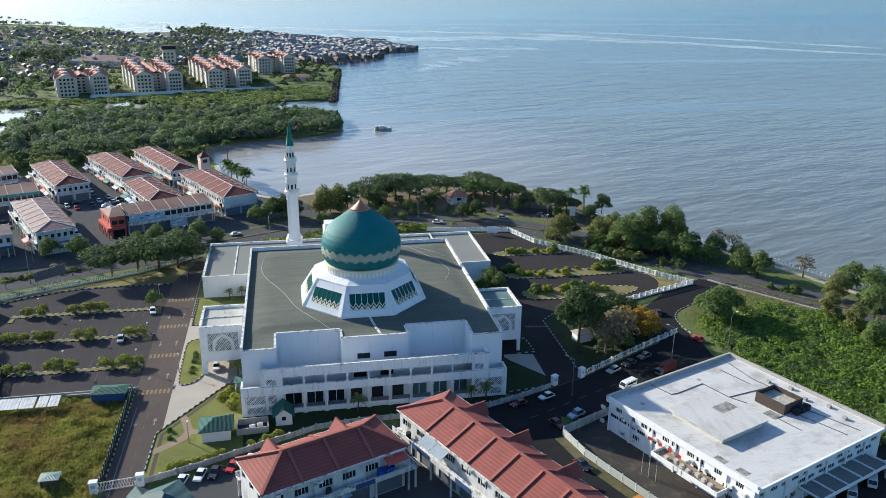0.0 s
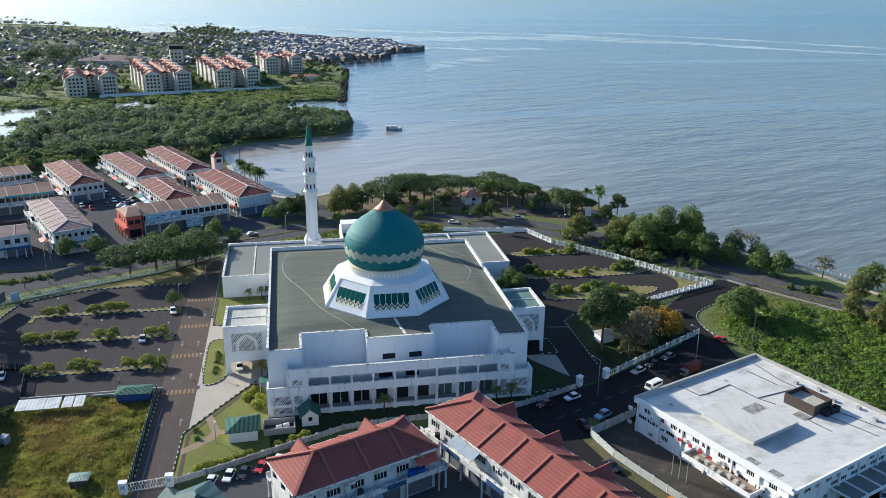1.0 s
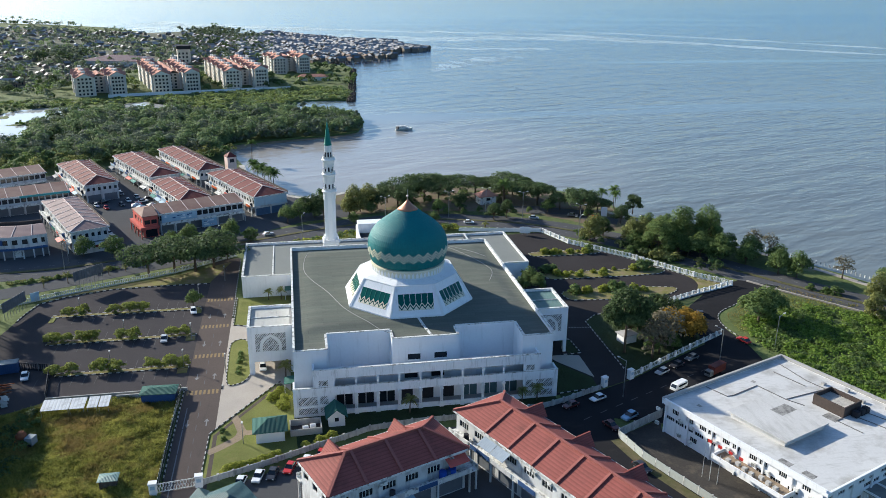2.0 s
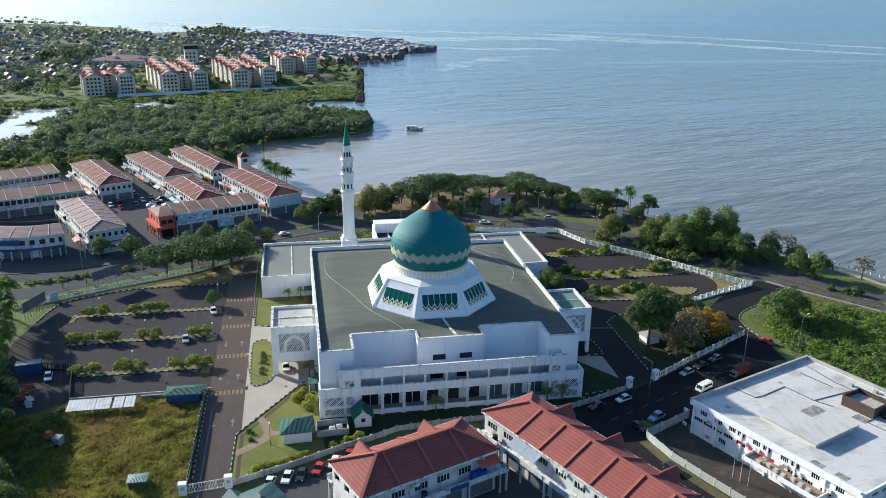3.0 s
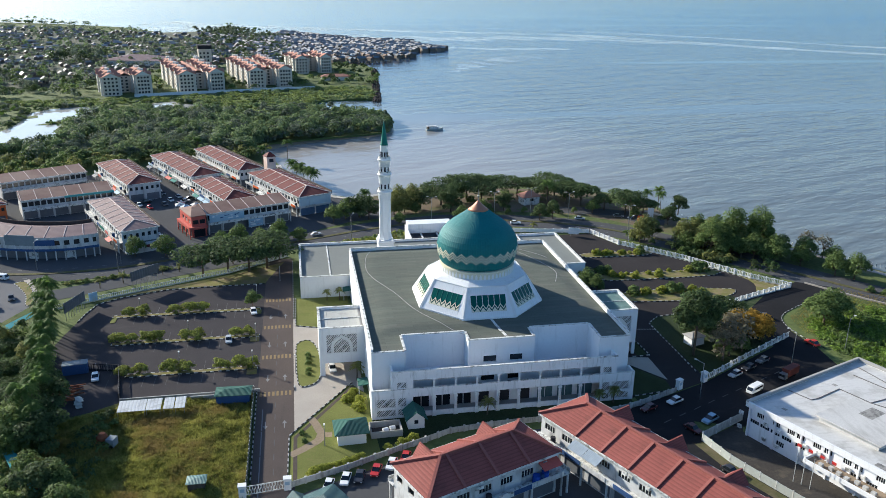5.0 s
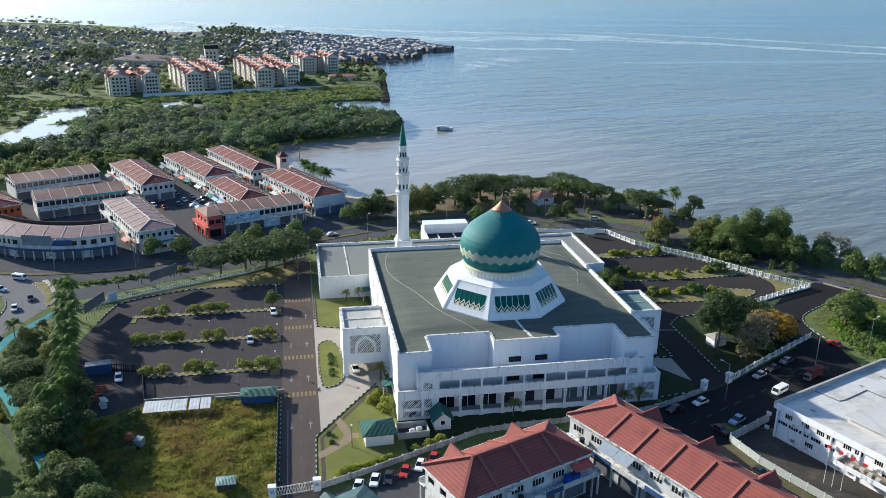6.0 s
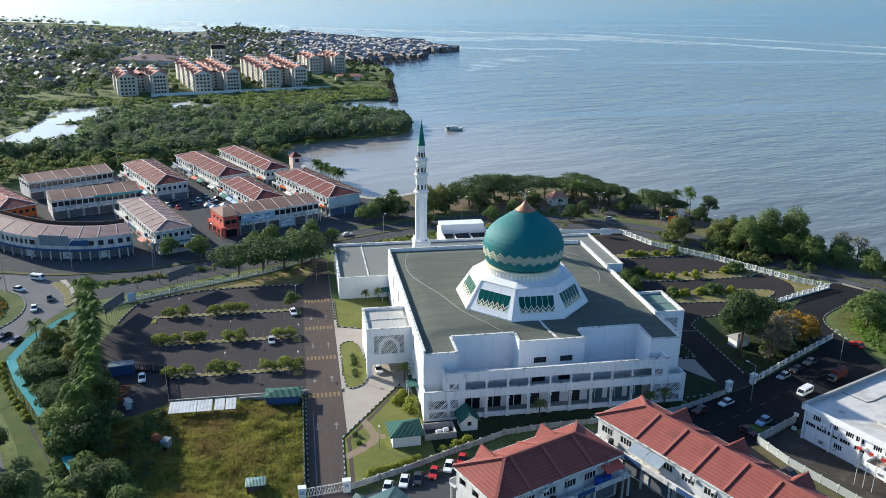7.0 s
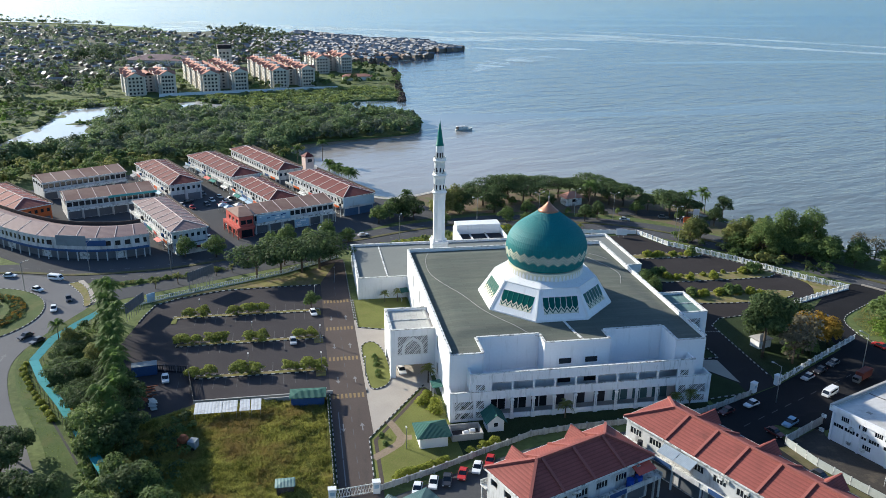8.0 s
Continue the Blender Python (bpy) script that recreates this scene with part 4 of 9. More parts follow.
for i, (a, b) in enumerate(zip(BAYS, BAYS[1:])):
    if i in (3, 4, 5):
        piece("door", M["dark"], mosque, a + 0.9, b - 1.2, -0.08, -0.04, 0.4, 3.9)
    else:
        piece("glazed_door", M["glass"] if i < 3 else M["glass_teal"], mosque, a + 0.6, b - 0.6, -0.08, -0.04, 0.4, 3.9)
        piece("mullion", M["white_clean"], mosque, (a + b) / 2 - 0.08, (a + b) / 2 + 0.08, -0.12, -0.08, 0.4, 3.9)
    for k in range(3):
        if i not in (3, 4, 5):
            piece("vent", M["concrete"], mosque, a + 1.0 + k * 0.8, a + 1.6 + k * 0.8, -0.08, -0.04, 7.0, 7.5)
    piece("parapet_panel", M["white"], mosque, a + 0.36, b - 0.36, -3.2, -3.0, 0.35, 1.1)

for x in (23.6, 29.5):
    piece("window", M["glass"], mosque, x, x + 2.85, -0.08, -0.04, 5.7, 8.2)

# side porches with a pierced arch panel over the drive-through
def porch(x0, x1, y0, y1, z, flip):
    g = mosque
    bm = bmesh.new()
    op_x = (y0 + 1.8, y1 - 1.8, 0, 3.2)
    lat = (x0 + 1.7, x1 - 1.7, 5.7, 10.3) if not flip else (x0 + 1.7, x1 - 1.5, 5.7, 10.3)
    for y in (y0, y1 - 0.5):
        wall(bm, "y", y, 0.5, x0, x1, 0, z - 0.15, [((x0 + 1.2), (x1 - 0.8), 0, 3.2), lat])
    for x in ((x0,) if not flip else (x1 - 0.5,)):
        wall(bm, "x", x, 0.5, y0 + 0.5, y1 - 0.5, 0, z - 0.15, [op_x])
    part("porch_wall", bm, M["white"], g, "white drive-through porch")
    bm = bmesh.new()
    bx(bm, x0 + 0.4, x1 - 0.2, y0 + 0.5, y1 - 0.5, 4.3, 4.6)
    part("porch_slab", bm, M["concrete"], g)
    bm = bmesh.new()
    bx(bm, x0 + 0.4, x1 - 0.2, y0 + 0.4, y1 - 0.4, z - 1.1, z - 0.8)
    part("roof_slab", bm, M["concrete"], g)
    n = 22 if flip else 12
    w = (x1 - x0 - 1.4) / n
    for i in range(n):
        piece("roof_sheet", M["sheet_grey"] if not flip else M["sheet_teal"], g, x0 + 0.7 + i * w, x0 + 0.7 + (i + 0.97) * w, y0 + 0.6, y1 - 0.6, z - 0.8, z - 0.62 + (0.08 if flip else 0.03) * (i % 2))
    bm = bmesh.new()
    bx(bm, x0 - 0.05, x1 + 0.05, y0 - 0.05, y0 + 0.55, z - 0.15, z), bx(bm, x0 - 0.05, x1 + 0.05, y1 - 0.55, y1 + 0.05, z - 0.15, z)
    xx = x0 if not flip else x1 - 0.5
    bx(bm, xx - 0.05, xx + 0.55, y0 + 0.55, y1 - 0.55, z - 0.15, z)
    bx(bm, x0 + 0.4, x1 - 0.4, (y0 + y1) / 2 - 0.1, (y0 + y1) / 2 + 0.1, z - 0.6, z - 0.4)
    part("porch_coping", bm, M["coping"], g)
    lattice(g, "y", y0 + 0.1, *lat)
    # the porch screen gets the same added sheet in place of shade
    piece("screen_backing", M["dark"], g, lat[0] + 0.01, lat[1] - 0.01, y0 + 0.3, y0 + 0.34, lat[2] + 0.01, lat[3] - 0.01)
    # pointed arch band on the screen
    bm = bmesh.new()
    c, r = (lat[0] + lat[1]) / 2, (lat[1] - lat[0]) * 0.36
    prof = [(-1, 0), (-1, 0.45), (-0.86, 0.72), (-0.5, 0.93), (0, 1.12), (0.5, 0.93), (0.86, 0.72), (1, 0.45), (1, 0)]
    hgt = lat[3] - lat[2] - 0.35
    pin = [(c + r * 0.74 * u, lat[2] + hgt * 0.78 * v) for u, v in prof]
    pout = [(c + r * u, lat[2] + hgt * 0.92 * v) for u, v in prof]
    for k in range(len(prof) - 1):
        a, b, d, e = pout[k], pout[k + 1], pin[k + 1], pin[k]
        slab(bm, (e[0], y0 - 0.06, e[1]), (d[0], y0 - 0.06, d[1]), (b[0], y0 - 0.06, b[1]), (a[0], y0 - 0.06, a[1]), 0.16)
    part("arch_band", bm, M["white_clean"], g, "pointed arch band")


porch(-10.3, 0.0, 17.9, 30.6, 12.1, False)
porch(57.0, 66.7, 17.8, 30.8, 12.1, True)

# low wings behind the hall
bm = bmesh.new()
wall(bm, "y", 66.2, 0.4, -14.1, 0.0, 0, 6.5)
wall(bm, "y", 66.2, 0.4, 57, 71, 0, 6.5)
wall(bm, "y", 96.1, 0.4, -14.1, 71, 0, 6.5)
wall(bm, "x", -14.1, 0.4, 66.6, 96.1, 0, 6.5), wall(bm, "x", 70.6, 0.4, 66.6, 96.1, 0, 6.5)
part("wing_wall", bm, M["white"], mosque)
for x0, x1 in ((-13.7, -5.6), (-5.2, 56.6), (57.4, 70.6)):
    bm = bmesh.new()
    bx(bm, x0, x1, 66.6, 96.1, 5.5, 5.8)
    part("wing_roof", bm, M["roof_grey"], mosque, "grey sheet roof behind a white parapet")
bm = bmesh.new()
for c in ((-14.2, 71.1, 96.0, 96.6), (-14.2, 0, 66.1, 66.7), (57, 71.1, 66.1, 66.7), (-14.2, -13.6, 66.7, 96.0), (70.5, 71.1, 66.7, 96.0), (-5.6, -5.2, 66.7, 96.0), (56.9, 57.5, 66.7, 96.0)):
    bx(bm, *c, 5.7 if c[0] == -5.6 else 6.4, 5.95 if c[0] == -5.6 else 6.55)
part("wing_coping", bm, M["coping"], mosque)
bm = bmesh.new()
bx(bm, 22.5, 38.5, 98, 98.4, 0, 5.2), bx(bm, 22.5, 22.9, 98.4, 115, 0, 5.6), bx(bm, 38.1, 38.5, 98.4, 115, 0, 5.6), bx(bm, 22.9, 38.1, 110, 115, 0, 7.2)
part("service_block", bm, M["white"], mosque)
bm = bmesh.new()
bx(bm, 22.9, 38.1, 98.4, 110, 3.6, 3.9)
part("service_roof", bm, M["dark"], mosque, "dark stained low roof")
for x in (27, 32.5):
    piece("roof_beam", M["coping"], mosque, x, x + 0.4, 98.4, 110, 3.9, 4.3)

# pedestal, drum and dome
DX, DY = 28.3, 27.4
oct_pt = lambda inr, k: (DX + inr / math.cos(math.pi / 8) * math.cos(math.pi / 8 + k * math.pi / 4), DY + inr / math.cos(math.pi / 8) * math.sin(math.pi / 8 + k * math.pi / 4))
R0, Z0, R1, Z1 = 14.8, ROOF + 0.55, 11.15, 20.7
bm = bmesh.new()
for k in range(8):
    a, b = oct_pt(R0, k), oct_pt(R0, k + 1)
    c, d = oct_pt(R1, k + 1), oct_pt(R1, k)
    slab(bm, (*a, Z0 + 0.35), (*b, Z0 + 0.35), (*c, Z1), (*d, Z1), 0.3)
    e, f = oct_pt(8.2, k + 1), oct_pt(8.2, k)
    slab(bm, (*d, Z1), (*c, Z1), (*e, Z1 + 0.9), (*f, Z1 + 0.9), 0.3)
prism(bm, [oct_pt(R0 + 0.12, k) for k in range(8)], Z0 - 0.5, Z0 + 0.35)
part("pedestal", bm, M["white"], mosque, "white eight-sided pedestal with sloping sides")
for k in range(8):
    a, b, c, d = (Vector((*p, z)) for p, z in ((oct_pt(R0, k), Z0 + 0.35), (oct_pt(R0, k + 1), Z0 + 0.35), (oct_pt(R1, k + 1), Z1), (oct_pt(R1, k), Z1)))
    nrm = (b - a).cross(d - a).normalized()
    P = lambda u, v, o=0.0: (a.lerp(b, u)).lerp(d.lerp(c, u), v) + nrm * o
    bm = bmesh.new()
    for side in (0.012, 0.988):
        slab(bm, P(side - 0.022, 0, 0.12), P(side + 0.022, 0, 0.12), P(side + 0.022, 1, 0.12), P(side - 0.022, 1, 0.12), 0.14)
    PW = 4.1
    def Q(q, v, o=0.0):
        """A point of the sloping side, q metres from its middle line."""
        half = (R0 + (R1 - R0) * v) * math.tan(math.pi / 8)
        return P(0.5 + q / (2 * half), v, o)
    for i in range(23):
        q = -5.1 + 10.2 * i / 22
        spans = ((0.75, 0.985), (0.015, 0.17)) if abs(q) < PW + 0.1 else ((0.015, 0.9),)
        for v0, v1 in spans:
            if abs(q) > (R0 + (R1 - R0) * v1) * math.tan(math.pi / 8) - 0.15:
                continue
            slab(bm, Q(q - 0.035, v0, 0.012), Q(q + 0.035, v0, 0.012), Q(q + 0.035, v1, 0.012), Q(q - 0.035, v1, 0.012), 0.03)
    ribs = part("rib", bm, M["white_clean"], mosque, "white standing seams")
    bm = bmesh.new()
    slab(bm, Q(-PW, 0.19, 0.03), Q(PW, 0.19, 0.03), Q(PW, 0.73, 0.03), Q(-PW, 0.73, 0.03), 0.04)
    pan = part("window_panel", bm, M["panel_teal"], mosque, "teal glazed panel with zigzag foot")
    for i in range(1, 6):
        bm = bmesh.new()
        q = -PW + 2 * PW * i / 6
        slab(bm, Q(q - 0.06, 0.44, 0.09), Q(q + 0.06, 0.44, 0.09), Q(q + 0.06, 0.73, 0.09), Q(q - 0.06, 0.73, 0.09), 0.05)
        part("mullion", bm, M["coping"] if k in (5, 6) else M["spire"], pan)
    bm = bmesh.new()
    for i in range(12):
        q0, q1 = -PW + 2 * PW * i / 12, -PW + 2 * PW * (i + 1) / 12
        v0, v1 = (0.28, 0.42) if i % 2 else (0.42, 0.28)
        slab(bm, Q(q0, v0 - 0.024, 0.1), Q(q1, v1 - 0.024, 0.1), Q(q1, v1 + 0.024, 0.1), Q(q0, v0 + 0.024, 0.1), 0.06)
        slab(bm, Q(q0, 0.192, 0.06), Q(q1, 0.192, 0.06), Q(q1, max(0.2, v1 - 0.09), 0.06), Q(q0, max(0.2, v0 - 0.09), 0.06), 0.03)
    part("zigzag_band", bm, M["cream"], pan, "cream zigzag trim")
    # seams of the upper slope
    bm = bmesh.new()
    e0, e1, e2, e3 = (Vector((*p, z)) for p, z in ((oct_pt(R1, k), Z1), (oct_pt(R1, k + 1), Z1), (oct_pt(8.2, k + 1), Z1 + 0.9), (oct_pt(8.2, k), Z1 + 0.9)))
    for i in range(13):
        u = 0.04 + 0.92 * i / 12
        bar(bm, tuple(e0.lerp(e1, u)), tuple(e3.lerp(e2, u)), 0.05, 0.02)
    bar(bm, tuple(e0), tuple(e1), 0.2, 0.1)
    part("rib", bm, M["white_clean"], mosque, "white standing seams")
bm = bmesh.new()
lathe(bm, [(8.8, 20.9), (8.8, 22.85), (9.0, 22.95), (9.0, 23.25), (8.0, 23.35)], 96, DX, DY)
part("drum", bm, M["cream"], mosque, "cream drum under the dome")
bm = bmesh.new()
slab(bm, (0.14, -0.28, 0), (0.14, 0.28, 0), (0.14, 0.28, 1.25), (0.14, -0.28, 1.25), 0.14)
tri_slab(bm, (0.14, -0.28, 1.25), (0.14, 0.28, 1.25), (0.14, 0, 1.85), 0.14)
petal = data("petal", bm, M["white_clean"])
for i in range(56):
    a = 2 * math.pi * i / 56
    ob = new("petal", petal)
    ob.parent = mosque
    ob.matrix_basis = Matrix.Translation((DX + 8.78 * math.cos(a), DY + 8.78 * math.sin(a), 20.95)) @ Matrix.Rotation(a, 4, "Z")
DOME = [(8.1, 23.2), (8.6, 23.5), (8.95, 24.0), (9.22, 24.8), (9.5, 26.1), (9.6, 27.6), (9.42, 28.9), (9.0, 30.1), (8.3, 31.25), (7.35, 32.3), (6.25, 33.2), (5.05, 34.05), (3.9, 34.85), (2.9, 35.6), (2.45, 36.0)]
bm = bmesh.new()
lathe(bm, DOME, 400, DX, DY, rib=0.045)
part("dome", bm, M["dome"], mosque, "teal ribbed metal onion dome", smooth=False)
bm = bmesh.new()
lathe(bm, [(2.5, 35.95), (1.95, 36.45), (1.35, 36.95), (0.85, 37.45), (0.45, 37.9), (0.25, 38.2)], 48, DX, DY)
part("cap", bm, M["copper"], mosque, "copper-coloured dome cap", smooth=True)
bm = bmesh.new()
lathe(bm, [(0.1, 38.1), (0.1, 38.9), (0.28, 39.1), (0.28, 39.3), (0.08, 39.5), (0.06, 40.3), (0.01, 40.9)], 12, DX, DY)
part("finial", bm, M["metal"], mosque)


def dome_r(z):
    for (r0, z0), (r1, z1) in zip(DOME, DOME[1:]):
        if z0 <= z <= z1:
            return r0 + (r1 - r0) * (z - z0) / (z1 - z0)
    return 8.0


for row in range(3):
    bm = bmesh.new()
    zc = 25.95 + row * 0.62
    n = 52
    for i in range(n):
        a0, a1 = 2 * math.pi * i / n, 2 * math.pi * (i + 1) / n
        z0, z1 = (zc - 0.5, zc + 0.5) if i % 2 else (zc + 0.5, zc - 0.5)
        pt = lambda a, z: (DX + (dome_r(z) + 0.12) * math.cos(a), DY + (dome_r(z) + 0.12) * math.sin(a), z)
        slab(bm, pt(a0, z0 - 0.15), pt(a1, z1 - 0.15), pt(a1, z1 + 0.15), pt(a0, z0 + 0.15), 0.1)
    part("zigzag_band", bm, M["cream"], mosque, "cream zigzag band round the dome")
for line in ([(22, 5.5), (18.7, 9.4), (12.5, 20), (8.8, 31.6), (5.0, 41), (3.4, 49), (4.0, 58), (6.0, 65)], [(42, 65), (48, 55), (52.2, 44), (52.6, 39), (50.4, 33)], [(38, 64.5), (46, 61), (54, 52)]):
    bm = bmesh.new()
    run = smooth_line(line, 6)
    for a, b in zip(run, run[1:]):
        bar(bm, (*a, roof_z(*a)), (*b, roof_z(*b)), 0.13, 0.05)
    part("roof_conductor", bm, M["concrete"], mosque, "pale conductor strip curving over the roof")
bm = bmesh.new()
for a, b in zip([(28.6, 12.4), (29.0, 10.2), (29.5, 7.5)], [(29.0, 10.2), (29.5, 7.5), (30.2, 3.6)]):
    bar(bm, (*a, roof_z(*a)), (*b, roof_z(*b)), 0.55, 0.12)
part("roof_duct", bm, M["coping"], mosque, "narrow concrete duct on the roof")

# ---------- minaret ----------
minaret = thing("minaret", 12.5, 86.0, 0, 0, "tall white minaret with three balconies and a green spire", "minaret")
def ngon(r, n=8):
    return [(r * math.cos(math.pi / n + 2 * math.pi * i / n), r * math.sin(math.pi / n + 2 * math.pi * i / n)) for i in range(n)]
bm = bmesh.new()
bx(bm, -2.35, 2.35, -2.35, 2.35, 5.0, 10.4), bx(bm, -2.6, 2.6, -2.6, 2.6, 9.7, 10.0)
for sx in (-1, 1):
    for sy in (-1, 1):
        tube(bm, (sx * 1.9, sy * 1.9, 10.4), (sx * 1.9, sy * 1.9, 11.3), 0.4, 0.2, 6)
part("plinth", bm, M["white_clean"], minaret)
bm = bmesh.new()
prism(bm, ngon(1.86), 0.0, 24.6)
part("shaft", bm, M["white_clean"], minaret)
for i, (zb, r_in, r_next, ztop) in enumerate(((26.2, 1.75, 1.62, 30.6), (31.5, 1.62, 1.5, 35.0), (36.0, 1.5, 1.15, 40.0))):
    bm = bmesh.new()
    rings = [(r_in + 0.05, zb - 1.8), (r_in + 0.2, zb - 1.1), (r_in + 0.6, zb - 0.45), (2.02 - 0.1 * i, zb - 0.1), (2.02 - 0.1 * i, zb + 0.12)]
    lathe(bm, rings, 16)
    bal = part("balcony", bm, M["white_clean"], minaret)
    for k in range(16):
        a = 2 * math.pi * (k + 0.5) / 16
        o = piece("flute", M["white_clean"], minaret, -0.06, 0.06, -0.09, 0.09, -0.9, 0.9)
        o.location = ((r_in + 0.12) * math.cos(a), (r_in + 0.12) * math.sin(a), zb - 2.2)
        o.rotation_euler = (0, 0, a)
    bm = bmesh.new()
    n = 16
    rr = 1.96 - 0.1 * i
    for k in range(n):
        a0, a1 = 2 * math.pi * k / n, 2 * math.pi * (k + 1) / n
        p0, p1 = (rr * math.cos(a0), rr * math.sin(a0)), (rr * math.cos(a1), rr * math.sin(a1))
        slab(bm, (*p0, zb + 0.12), (*p1, zb + 0.12), (*p1, zb + 0.55), (*p0, zb + 0.55), 0.08)
    part("parapet", bm, M["coping"], bal)
    bm = bmesh.new()
    prism(bm, ngon(r_next), zb, (29.9, 34.4, 40.0)[i])
    part("shaft", bm, M["white_clean"], minaret)
    for k in range(8):
        a = 2 * math.pi * k / 8
        rin = r_next * math.cos(math.pi / 8)
        ob = piece("opening", M["dark"], minaret, -0.03, 0.03, -0.26, 0.26, -0.75, 0.75)
        ob.location = ((rin + 0.02) * math.cos(a), (rin + 0.02) * math.sin(a), zb + 1.1)
        ob.rotation_euler = (0, 0, a)
bm = bmesh.new()
lathe(bm, [(1.2, 39.9), (1.28, 40.05), (1.1, 40.3), (0.65, 43.4), (0.2, 46.4), (0.05, 47.3)], 16)
part("spire", bm, M["spire"], minaret, "green conical spire", smooth=True)
bm = bmesh.new()
tube(bm, (0, 0, 47.2), (0, 0, 48.2), 0.06, 0.02, 6)
part("finial", bm, M["metal"], minaret)

# ---------- shop rows ----------
def hip_roof(bm, W, L, z, rise, over=0.5, th=0.2, front=True, back=True):
    """A hipped roof over the rectangle 0..W by 0..L, ridge along y."""
    x0, x1, y0, y1, m = -over, W + over, -over, L + over, W / 2
    ya, yb = (y0 + m + over if front else y0), (y1 - m - over if back else y1)
    slab(bm, (x0, y1, z), (x0, y0, z), (m, ya, z + rise), (m, yb, z + rise), th)
    slab(bm, (x1, y0, z), (x1, y1, z), (m, yb, z + rise), (m, ya, z + rise), th)
    if front:
        tri_slab(bm, (x0, y0, z), (x1, y0, z), (m, ya, z + rise), th)
    if back:
        tri_slab(bm, (x1, y1, z), (x0, y1, z), (m, yb, z + rise), th)
    return ya, yb


def dress(g, W, L, units, out, plain=False, up=0.0):
    """The clutter of a shop row's street side: boards, awnings, cooling units, water tanks."""
    rs = random.Random(int(L * 10 + W))
    u = L / units
    o = -1.7 if out else 0.0
    for i in range(units):
        c = rs.choice((M["blue_paint"], M["red_paint"], M["shop_white"], M["pale_blue"], M["spire"], M["orange"], M["shop_white"], M["coping"]))
        if plain:
            c = M["blue_paint"] if i % 2 else M["shop_white"]
        if rs.random() < 0.8:
            piece("signboard", c, g, o - 0.12, o - 0.03, i * u + 0.3, (i + rs.uniform(0.6, 0.95)) * u, 3.4 + up, 4.3 + up)
        if rs.random() < 0.45 and not plain:
            bm = bmesh.new()
            y0, y1 = i * u + 0.4, (i + 1) * u - 0.4
            slab(bm, (o - 1.5, y1, 2.5), (o - 1.5, y0, 2.5), (o, y0, 3.1), (o, y1, 3.1), 0.05)
            part("awning", bm, rs.choice((M["pale_blue"], M["red_paint"], M["spire"], M["coping"], M["shutter"])), g)
        for k in range(rs.randrange(3)):
            y = i * u + rs.uniform(0.5, u - 1.4)
            piece("cooling_unit", M["coping"], g, -0.42, -0.01, y, y + 0.85, 6.05 + up, 6.65 + up)
            piece("cooling_unit", M["coping"], g, W + 0.01, W + 0.42, y, y + 0.85, 6.05 + up, 6.65 + up)
        if out and rs.random() < 0.35:
            y = i * u + rs.uniform(1, u - 1.5)
            bm = bmesh.new()
            tube(bm, (-0.9, y, 3.5 + up), (-0.9, y, 4.9 + up), 0.55, 0.5, 12)
            part("water_tank", bm, rs.choice((M["blue_paint"], M["dark"], M["pale_blue"])), g)


